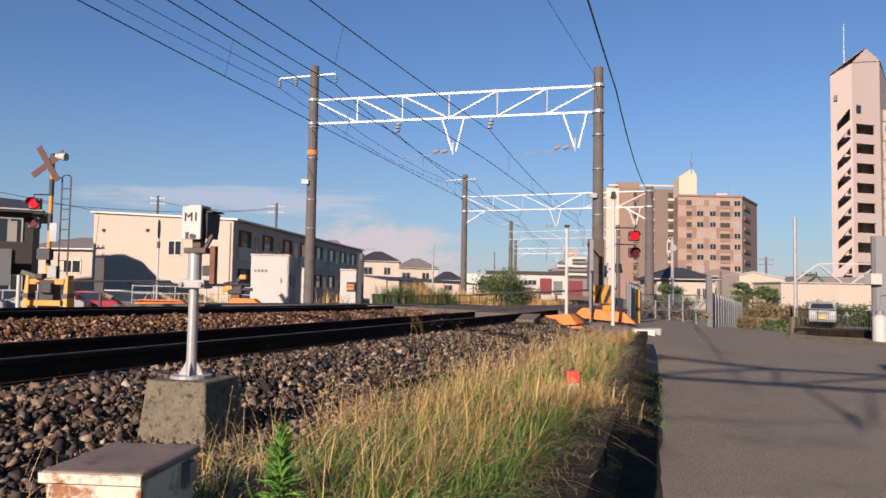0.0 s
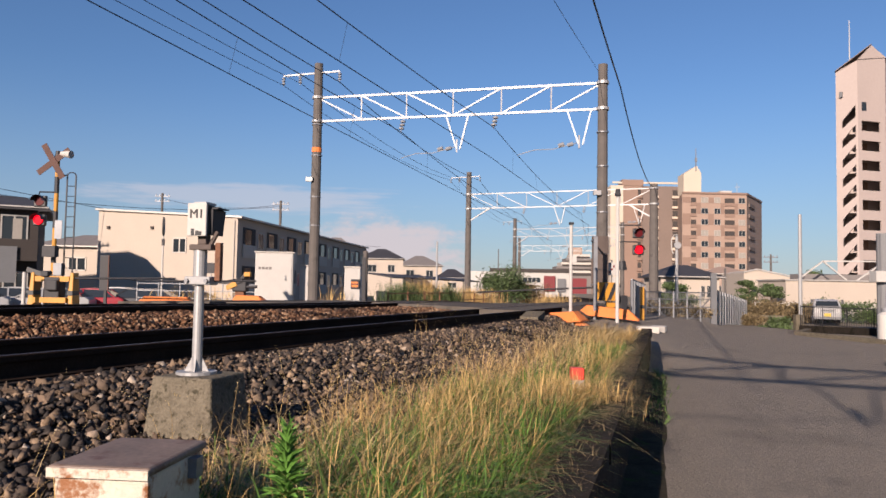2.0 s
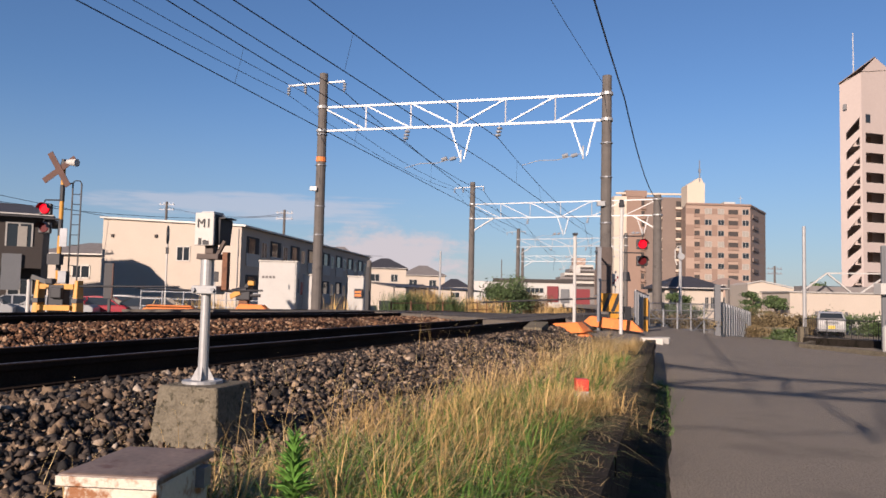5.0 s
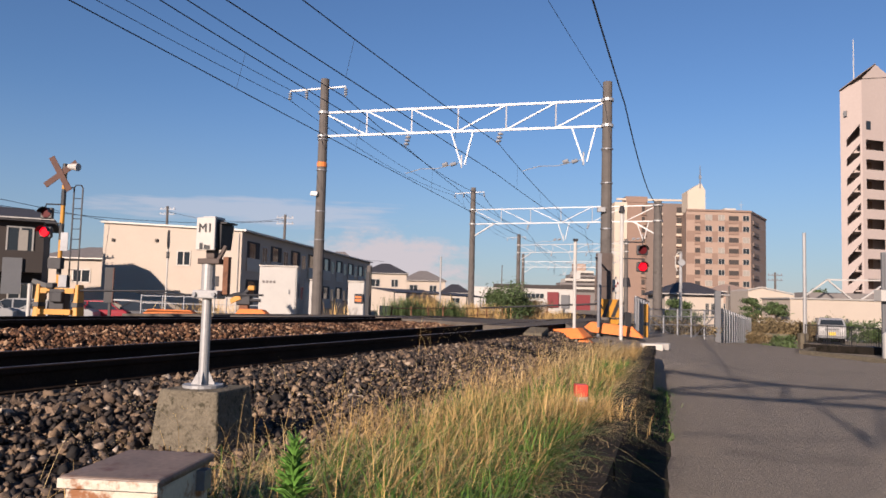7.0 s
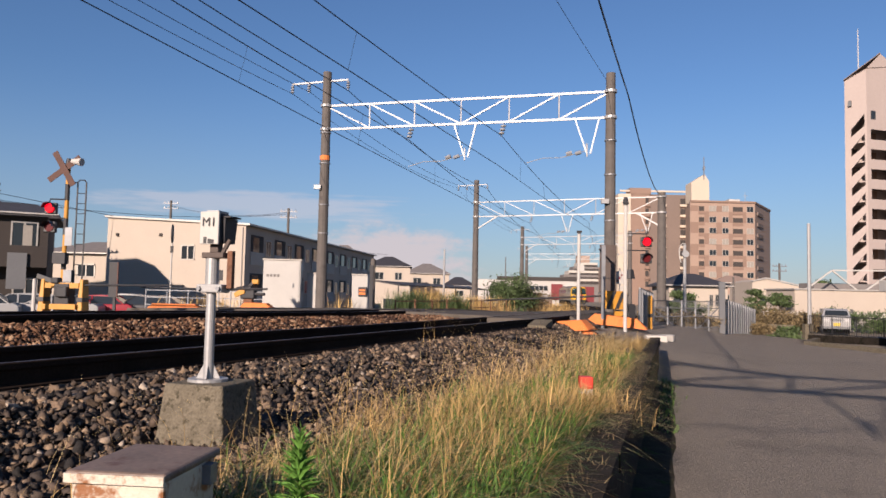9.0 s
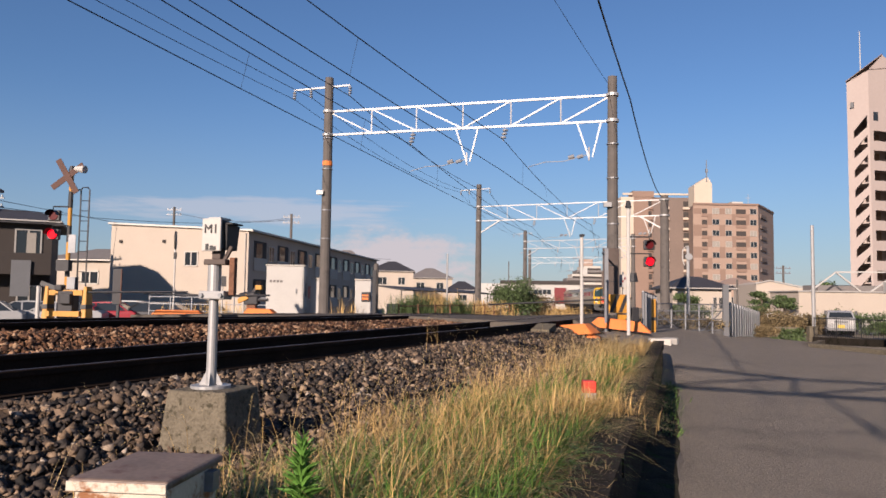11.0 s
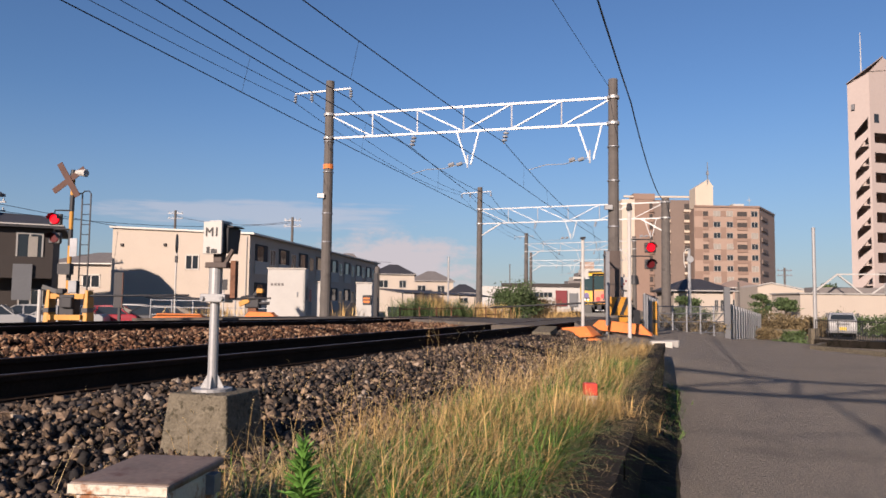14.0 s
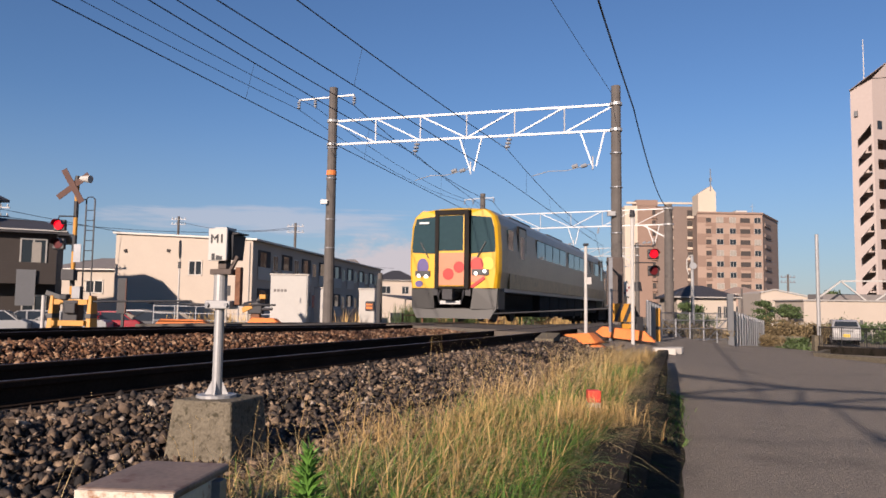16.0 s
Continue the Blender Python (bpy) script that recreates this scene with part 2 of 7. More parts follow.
def stone_material(name, stops):
    """Broken stone whose colour differs from piece to piece, with fine grain and relief."""
    m = mat(name, (1, 1, 1), 0.92, var=0.35, scale=12, fine=120, bump=0.25, spec=0.2)
    nt = m.node_tree
    geo = nt.nodes.new("ShaderNodeNewGeometry")
    ramp = nt.nodes.new("ShaderNodeValToRGB")
    ramp.color_ramp.interpolation = "LINEAR"
    while len(ramp.color_ramp.elements) < len(stops):
        ramp.color_ramp.elements.new(0.5)
    for e, (pos, col) in zip(ramp.color_ramp.elements, stops):
        e.position, e.color = pos, (*col, 1)
    nt.links.new(geo.outputs["Random Per Island"], ramp.inputs[0])
    scale = next(n for n in nt.nodes if n.bl_idname == "ShaderNodeVectorMath")
    nt.links.new(ramp.outputs[0], scale.inputs[0])
    return m


M["stone"] = stone_material("broken_stone", ((0.0, (0.018, 0.017, 0.017)), (0.32, (0.05, 0.041, 0.036)), (0.62, (0.095, 0.07, 0.053)), (0.85, (0.175, 0.122, 0.08)), (0.96, (0.24, 0.175, 0.12)), (1.0, (0.32, 0.27, 0.22))))
M["stone_far"] = stone_material("rusty_broken_stone", ((0.0, (0.022, 0.014, 0.011)), (0.35, (0.085, 0.043, 0.026)), (0.7, (0.165, 0.085, 0.045)), (1.0, (0.33, 0.22, 0.14))))


M["stone_single"] = mat("loose_stone", (0.114, 0.0798, 0.0547), 0.92, var=0.35, scale=2, fine=14, bump=0.5, per_object=0.7, spec=0.25)
# mossy gutter soil, with the wall's shadow worked into its dark tone
M["shade_darkened_soil"] = mat("shade_darkened_soil", (0.035, 0.03, 0.02), 0.95, var=0.5, scale=6, fine=60, bump=0.7, dirt=(0.03, 0.045, 0.012), dirt_amount=0.45, dirt_scale=5, spec=0.1)
M["board_brown"] = mat("dark_brown_sheet", (0.064, 0.0461, 0.0384), 0.7, var=0.15, scale=2, fine=20)


# ---- mesh tools ----
class Geo:
    """Vertices and faces gathered for one mesh."""

    def __init__(self):
        self.v, self.f = [], []

    def add(self, verts, faces, m=None):
        n = len(self.v)
        self.v += [tuple(m @ Vector(p)) for p in verts] if m else [tuple(p) for p in verts]
        self.f += [tuple(i + n for i in f) for f in faces]
        return self

    def box(self, x, y, z, sx, sy, sz, rz=0.0, m=None):
        """A box on its base: x, y the middle, z the bottom."""
        q = Matrix.Translation((x, y, z)) @ Matrix.Rotation(radians(rz), 4, "Z")
        if m:
            q = m @ q
        a, b = sx / 2, sy / 2
        return self.add([(-a, -b, 0), (a, -b, 0), (a, b, 0), (-a, b, 0), (-a, -b, sz), (a, -b, sz), (a, b, sz), (-a, b, sz)],
                        [(3, 2, 1, 0), (4, 5, 6, 7), (0, 1, 5, 4), (1, 2, 6, 5), (2, 3, 7, 6), (3, 0, 4, 7)], q)

    def tube(self, p, q, r0, r1=None, n=8):
        """A round bar from p to q."""
        r1 = r0 if r1 is None else r1
        p, q = Vector(p), Vector(q)
        m = (q - p).to_track_quat("Z", "Y").to_matrix()
        ring = [Vector((math.cos(2 * math.pi * k / n), math.sin(2 * math.pi * k / n), 0)) for k in range(n)]
        verts = [p + m @ (d * r0) for d in ring] + [q + m @ (d * r1) for d in ring]
        faces = [(k, (k + 1) % n, n + (k + 1) % n, n + k) for k in range(n)] + [tuple(range(n))[::-1], tuple(range(n, 2 * n))]
        return self.add(verts, faces)

    def bar(self, p, q, w, h=None):
        """A square bar from p to q."""
        h = h or w
        p, q = Vector(p), Vector(q)
        m = (q - p).to_track_quat("Y", "Z").to_matrix().to_4x4()
        m.translation = p
        d = (q - p).length
        a, b = w / 2, h / 2
        return self.add([(-a, 0, -b), (a, 0, -b), (a, d, -b), (-a, d, -b), (-a, 0, b), (a, 0, b), (a, d, b), (-a, d, b)],
                        [(3, 2, 1, 0), (4, 5, 6, 7), (0, 1, 5, 4), (1, 2, 6, 5), (2, 3, 7, 6), (3, 0, 4, 7)], m)

    def path(self, pts, r, n=6):
        """A round bar bent along points; r may be one radius or one for each point."""
        pts = [Vector(q) for q in pts]
        rs = r if isinstance(r, (list, tuple)) else [r] * len(pts)
        rings = []
        for k, q in enumerate(pts):
            d = (pts[min(k + 1, len(pts) - 1)] - pts[max(k - 1, 0)]).normalized()
            up = Vector((0, 0, 1)) if abs(d.z) < 0.95 else Vector((0, 1, 0))
            e = d.cross(up).normalized()
            g = e.cross(d)
            rings.append([q + rs[k] * (math.cos(2 * math.pi * j / n) * e + math.sin(2 * math.pi * j / n) * g) for j in range(n)])
        return self.loft(rings)

    def prism(self, poly, z0, z1):
        n = len(poly)
        return self.add([(x, y, z0) for x, y in poly] + [(x, y, z1) for x, y in poly],
                        [tuple(range(n))[::-1], tuple(range(n, 2 * n))] + [(k, (k + 1) % n, n + (k + 1) % n, n + k) for k in range(n)])

    def loft(self, rings, close=True, caps=True):
        """Rings of equally many points, skinned one to the next."""
        n = len(rings[0])
        base = len(self.v)
        for r in rings:
            self.v += [tuple(p) for p in r]
        for i in range(len(rings) - 1):
            for k in range(n if close else n - 1):
                a, b = base + i * n + k, base + i * n + (k + 1) % n
                self.f.append((a, b, b + n, a + n))
        if caps and close:
            self.f.append(tuple(base + k for k in range(n))[::-1])
            self.f.append(tuple(base + (len(rings) - 1) * n + k for k in range(n)))
        return self

    def mesh(self, name, material, smooth=False):
        me = bpy.data.meshes.new(name)
        me.from_pydata(self.v, [], self.f)
        bm = bmesh.new()
        bm.from_mesh(me)
        bmesh.ops.recalc_face_normals(bm, faces=bm.faces)
        bm.to_mesh(me)
        bm.free()
        me.materials.append(M[material] if isinstance(material, str) else material)
        if smooth:
            me.polygons.foreach_set("use_smooth", [True] * len(me.polygons))
        return me


def part(name, geo, material, parent=None, label="", bevel=0.0, smooth=False):
    """Links a gathered mesh as one object under its thing or part."""
    ob = new(name, geo.mesh(name, material, smooth))
    if parent:
        ob.parent = parent
    if bevel:
        mod = ob.modifiers.new("edge", "BEVEL")
        mod.width, mod.segments, mod.limit_method, mod.angle_limit = bevel, 2, "ANGLE", radians(40)
    return tagged(ob, label)


def thing(name, label, category, group="", kind="", at=None):
    ob = new(name)
    ob.empty_display_size = 0.1
    if at is not None:
        ob.matrix_basis = at
    return tagged(ob, label, category, group, kind)


# ---- the line of the railway ----
R0, TH0, X0, Y0 = 450.0, radians(20), -0.25, 21.4


def _centre_line():
    """Points every half metre on the centre line of the train's track, from behind the camera into the distance."""
    pts = []
    cx, cy = X0 - R0 * math.cos(TH0), Y0 + R0 * math.sin(TH0)
    for k in range(-140, 50):
        a = TH0 - 0.5 * k / R0
        pts.append((cx + R0 * math.cos(a), cy - R0 * math.sin(a)))
    knots = [Vector(p) for p in (pts[-20], pts[-1], (13.0, 64.0), (18.0, 88.0), (21.4, 110.0), (22.6, 134.0), (20.9, 158.0), (16.2, 186.0), (9.0, 215.0), (0.0, 245.0), (-40.0, 370.0))]
    for a, b, c, d in zip(knots, knots[1:], knots[2:], knots[3:]):
        n = max(2, int((c - b).length / 0.5))
        for k in range(1, n + 1):
            t = k / n
            p = 0.5 * (2 * b + (c - a) * t + (2 * a - 5 * b + 4 * c - d) * t * t + (3 * b - a - 3 * c + d) * t ** 3)
            pts.append((p.x, p.y))
    return np.array(pts)


LINE = _centre_line()
ALONG = np.r_[0, np.cumsum(np.hypot(*np.diff(LINE, axis=0).T))] - 70.0


def track_point(s, off=0.0):
    """The place at s metres along the line (0 where the train ends, growing away from the camera), off metres to its right, and the heading."""
    x, y = np.interp(s, ALONG, LINE[:, 0]), np.interp(s, ALONG, LINE[:, 1])
    dx, dy = np.interp(s + 1, ALONG, LINE[:, 0]) - np.interp(s - 1, ALONG, LINE[:, 0]), np.interp(s + 1, ALONG, LINE[:, 1]) - np.interp(s - 1, ALONG, LINE[:, 1])
    h = math.atan2(dx, dy)
    return x + off * math.cos(h), y - off * math.sin(h), h


def rail_level(s):
    """The height of the train's track: highest at the crossing, falling away into the distance."""
    t = min(1.0, max(0.0, (-s - 5) / 9))
    return float(np.interp(s, (-5, -1, 8.4, 17, 27, 46, 70, 140), (0.96, 0.95, 0.74, 0.57, 0.40, 0.14, 0.0, -0.12))) + 0.075 * t * t * (3 - 2 * t)


def sweep(geo, s0, s1, step, profile):
    """Sweeps profile(s) -> [(offset, height), ...] along the railway."""
    n = max(1, int(round((s1 - s0) / step)))
    rings = []
    for k in range(n + 1):
        s = s0 + (s1 - s0) * k / n
        ring = []
        for o, z in profile(s):
            x, y, _ = track_point(s, o)
            ring.append((x, y, z))
        rings.append(ring)
    return geo.loft(rings, close=True)


# ---- ground, road, kerb ----
_C = LINE[::2]
_CS = ALONG[::2]


def line_coords(x, y):
    """Metres along the railway and to its right, for a place on the ground."""
    d = (_C[:, 0] - x) ** 2 + (_C[:, 1] - y) ** 2
    k = int(d.argmin())
    px, py, h = track_point(_CS[k])
    dx, dy = x - px, y - py
    return _CS[k] + dx * math.sin(h) + dy * math.cos(h), dx * math.cos(h) - dy * math.sin(h)


def smooth(t):
    t = min(1.0, max(0.0, t))
    return t * t * (3 - 2 * t)


def ground_level(x, y):
    """The lie of the land: the road at 0, ramps up to the crossing, lower lots beyond."""
    z = -0.35 * smooth((x - 11.5) / 5) * smooth((y - 24) / 8)
    if x < 0 and y > 22:
        z = -0.4 * smooth((-x - 9.0 + 0.3 * (y - 28)) / 4) * smooth((y - 22) / 6)
    if -30 < x < 14 and 4 < y < 40:
        s, o = line_coords(x, y)
        mask = smooth((s + 8.0) / 4.5) * (1 - smooth((s - 9.0) / 7.0))
        rise = smooth((9.2 - o) / 5.2) if o > 0 else smooth((o + 12.0) / 7.0)
        z = z * (1 - mask * rise) + (0.62 if o > 0 else 0.80) * rise * mask
    return z


def kerb_x(y):
    return 0.70 + 0.298 * (y - 3.38)


def make_ground():
    xs = np.concatenate([[-4000, -1200, -400, -150, -80], np.linspace(-50, 30, 81), [45, 80, 150, 400, 1200, 4000]])
    ys = np.concatenate([[-4000, -1200, -300, -80], np.linspace(-40, 60, 101), [80, 120, 200, 400, 1200, 4000]])
    g = Geo()
    nx = len(xs)
    for y in ys:
        for x in xs:
            g.v.append((x, y, ground_level(x, y) - 0.06))
    for j in range(len(ys) - 1):
        for i in range(nx - 1):
            a = j * nx + i
            g.f.append((a, a + 1, a + nx + 1, a + nx))
    tagged(part("ground", g, "earth"), "bare earth with thin weeds reaching the horizon", "ground", kind="structure")


make_ground()


def make_road():
    g = Geo()
    step = 0.4
    idx = {}

    def vert(i, j):
        if (i, j) not in idx:
            x, y = i * step, j * step
            if y < 14.2:
                x = max(x, kerb_x(y) + 0.02)
            idx[i, j] = len(g.v)
            g.v.append((x, y, ground_level(x, y)))
        return idx[i, j]

    for j in range(-60, 110):
        for i in range(-30, 62):
            x, y = (i + 0.5) * step, (j + 0.5) * step
            if y < 14.2:
                ok = (i + 1) * step > kerb_x(y) and x < 11.9 + max(0, 20 - y) * 0.17
            else:
                s, o = line_coords(x, y)
                ok = o > 4.7 and x < 11.9 - (y - 20) * 0.19 + max(0, y - 24) * 0.75 and s < 9 + max(0, (o - 8) * 3) and y < 43 and x > 3.2
            if ok:
                g.f.append((vert(i, j), vert(i + 1, j), vert(i + 1, j + 1), vert(i, j + 1)))
    tagged(part("road", g, "asphalt", smooth=True), "worn grey asphalt road with patched repairs", "road", kind="structure")
    # the road on the far side of the crossing
    g = Geo()
    rows = []
    for k in range(24):
        u = k / 23
        row = []
        for w in np.linspace(-4.2, 4.2, 9):
            x, y = -2.6 - 27 * u, 21.5 + w + 5.0 * u
            row.append((x, y, ground_level(x, y) - 0.0 if u > 0.05 else 0.80))
        rows.append(row)
    g.loft(rows, close=False, caps=False)
    tagged(part("road_2", g, "asphalt", smooth=True), "asphalt road leaving the crossing towards the houses", "road", kind="structure")
    # footway strip and edging at the far side of the road
    g = Geo()
    edge = [(14.5, 4.0), (13.2, 12.0), (11.95, 19.8), (11.2, 23.8), (12.6, 26.0)]
    for (xa, ya), (xb, yb) in zip(edge, edge[1:]):
        g.bar((xa + 0.1, ya, ground_level(xa, ya) + 0.05), (xb + 0.1, yb, ground_level(xb, yb) + 0.05), 0.2, 0.14)
    tagged(part("kerb_2", g, "concrete", bevel=0.01), "pale concrete edging along the road", "kerb", kind="structure")


make_road()


def make_kerb():
    """A low retaining wall of concrete blocks between the ballast and the road."""
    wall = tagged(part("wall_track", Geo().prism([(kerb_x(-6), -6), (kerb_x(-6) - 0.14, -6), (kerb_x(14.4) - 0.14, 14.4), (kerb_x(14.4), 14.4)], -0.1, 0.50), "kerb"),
                  "low weathered concrete retaining wall beside the road, its shade in the colour", "wall", kind="structure")
    y = -6.0
    rng = random.Random(4)
    while y < 14.2:
        a, b = y + 0.012, y + 0.588
        dx = rng.uniform(-0.008, 0.008)
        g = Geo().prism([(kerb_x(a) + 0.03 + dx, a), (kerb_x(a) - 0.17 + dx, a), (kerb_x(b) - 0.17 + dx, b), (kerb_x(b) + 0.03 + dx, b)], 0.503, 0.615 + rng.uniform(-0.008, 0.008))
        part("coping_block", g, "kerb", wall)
        y += 0.6
    g = Geo()
    for k in range(3):
        g.box(4.72 + 0.24 * k, 17.3 + 0.45 * k, ground_level(4.72 + 0.24 * k, 17.3 + 0.45 * k) - 0.06, 0.5, 0.34, 0.17, 35 * k - 10)
    tagged(part("broken_kerb_stones", g, "plaster_grey", bevel=0.03), "whitewashed broken kerb stones at the road's edge", "kerb stones")


make_kerb()


def make_gutter():
    """A strip of mossy soil between the wall and the asphalt, coloured dark to deepen the wall's shadow."""
    rng = random.Random(9)
    rows = []
    for k in range(90):
        y = -6 + 20.4 * k / 89
        w = 0.30 + 0.05 * noise.noise((y * 0.9, 2.0, 0.0)) + rng.uniform(-0.012, 0.012)
        rows.append([(kerb_x(y) - 0.01, y, 0.02), (kerb_x(y) + 0.5 * w, y, 0.012 + rng.uniform(0, 0.006)), (kerb_x(y) + w, y, 0.003)])
    g = Geo().loft(rows, close=False, caps=False)
    tagged(part("gutter", g, "shade_darkened_soil", smooth=True), "mossy soil in the gutter, darkened with the wall's shadow", "gutter", kind="structure")


make_gutter()


# ---- railway ----
_kp = [line_coords(kerb_x(y) - 0.15, y) for y in np.linspace(-30, 14.4, 90)]
_KS, _KO = np.array([p[0] for p in _kp]), np.array([p[1] for p in _kp])
T0_OFF, T0_Z, T2_OFF = 3.4, 0.90, -3.5


def bed_edge(s):
    """Offset of the ballast's edge on the road side."""
    return float(np.interp(s, _KS, _KO)) if s < -7.2 else 5.4


def ballast_level(s, o):
    e = bed_edge(s)
    toe = 0.54
    z1 = rail_level(s) - 0.16
    k = smooth((s + 8.0) / 4.0)
    if o > 4.4 - 0.32 * k:
        return toe - 0.04 * k + (0.72 - toe + 0.04 * k) * smooth((5.3 - 0.65 * k - o) / (0.9 - 0.33 * k))
    if o > 2.3:
        return 0.72
    if o > 1.3:
        return 0.72 + (z1 - 0.72) * smooth((2.3 - o) / 1.0)
    if o > -1.2:
        return z1
    return z1 + (0.7 - z1) * smooth((-1.2 - o) / 1.2)


def make_bed():
    g = Geo()

    def prof(s):
        e = bed_edge(s)
        offs = [e + (0.0 if s < -7.2 else 0.9), e, min(e, 6.0), min(e, 5.3), min(e, 5.0), 4.7, 4.4, 4.08, 3.4, 2.3, 1.8, 1.3, 0, -1.2, -2.4, -5.2, -6.6, -7.0]
        pts = [(o, ballast_level(s, o)) for o in offs[1:-2]] + [(offs[-2], 0.1), (offs[-1], -0.2)]
        return [(offs[0], -0.2)] + pts

    sweep(g, -60, 12, 0.5, prof)
    sweep(g, 12, 230, 4, lambda s: [(2.6, -0.8), (1.9, rail_level(s) - 0.17), (-5.4, rail_level(s) - 0.3), (-6.2, -0.8)])
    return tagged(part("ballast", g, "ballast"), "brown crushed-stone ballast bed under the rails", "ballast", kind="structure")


BED = make_bed()


def rail_profile(o, top):
    h = [(-0.064, -0.153), (0.064, -0.153), (0.064, -0.14), (0.012, -0.122), (0.009, -0.05), (0.032, -0.038), (0.032, -0.006), (0.026, 0.0),
         (-0.026, 0.0), (-0.032, -0.006), (-0.032, -0.038), (-0.009, -0.05), (-0.012, -0.122), (-0.064, -0.14)]
    return [(o + a, top + b) for a, b in h]


def make_track(name, off, s0, s1, level, label, step=0.5):
    tr = thing(name, label, "railway track")
    for side in (0.5335, -0.5335):
        g = Geo()
        sweep(g, s0, s1, step, lambda s: rail_profile(off + side, level(s)))
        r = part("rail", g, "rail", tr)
        g = Geo()
        sweep(g, s0, s1, step, lambda s: [(off + side - 0.007, level(s) + 0.0005), (off + side + 0.007, level(s) + 0.0005), (off + side + 0.006, level(s) + 0.002), (off + side - 0.006, level(s) + 0.002)])
        part("running_surface", g, "railtop", r, "polished strip on the rail head")
    base = Geo().box(0, 0, -0.10, 1.9, 0.22, 0.14).mesh("sleeper", "concrete")
    s = max(s0, -30)
    while s < min(s1, 12):
        if not (-5.5 < s < 7):
            x, y, h = track_point(s, off)
            ob = new("sleeper", base)
            ob.parent = tr
            ob.matrix_basis = pose(x, y, level(s) - 0.235, 0, 0, -math.degrees(h))
        s += 0.62
    return tr


make_track("railway_track", 0.0, -60, 290, rail_level, "rusty railway track carrying the train over the crossing")
make_track("railway_track", T0_OFF, -60, 1.5, lambda s: T0_Z, "rusty siding track ending at the crossing surface")
make_track("railway_track", T2_OFF, -40, 290, lambda s: rail_level(s) - 0.16, "far railway track beyond the train's track", 1.0)


def make_deck():
    """Asphalt and timber panels that fill the crossing between the rails."""
    deck = thing("crossing_deck", "dark asphalt level-crossing surface between the rails", "level crossing", kind="structure")
    for a, b, sa, sb in ((3.99, 4.5, -1.8, 7.5), (2.94, 3.86, -5.2, 7.2), (0.62, 2.80, -4.2, 7.0), (-0.46, 0.46, -3.4, 6.8), (-3.0, -0.62, -5.8, 6.6), (-7.0, -4.1, -5.0, 6.4)):
        g = Geo()
        z = lambda s, o: (0.62 if o > 4.2 else 0.895 if o > 2.3 else rail_level(s) - 0.012 if o > -1.5 else rail_level(s) - 0.012 - 0.02 * (-1.5 - o))
        sweep(g, sa, sb, 0.5, lambda s: [(a, z(s, a)), (b, z(s, b)), (b, z(s, b) - 0.2), (a, z(s, a) - 0.2)])
        part("panel", g, "deck", deck)
    for s, o, w in ((-5.75, 4.22, 0.36), (-3.3, 0.95, 0.5)):
        x, y, h = track_point(s, o)
        z = T0_Z if o > 2 else rail_level(s)
        g = Geo().loft([[(-w / 2, -0.28, -0.15), (w / 2, -0.28, -0.15), (w / 2, -0.28, -0.10), (-w / 2, -0.28, -0.10)],
                        [(-w / 2, 0.28, -0.15), (w / 2, 0.28, -0.15), (w / 2, 0.28, 0.0), (-w / 2, 0.28, 0.0)]])
        ob = part("ramp_block", g, "concrete", deck, "weathered concrete end block")
        ob.matrix_basis = pose(x, y, z, 0, 0, -math.degrees(h))
    return deck


make_deck()


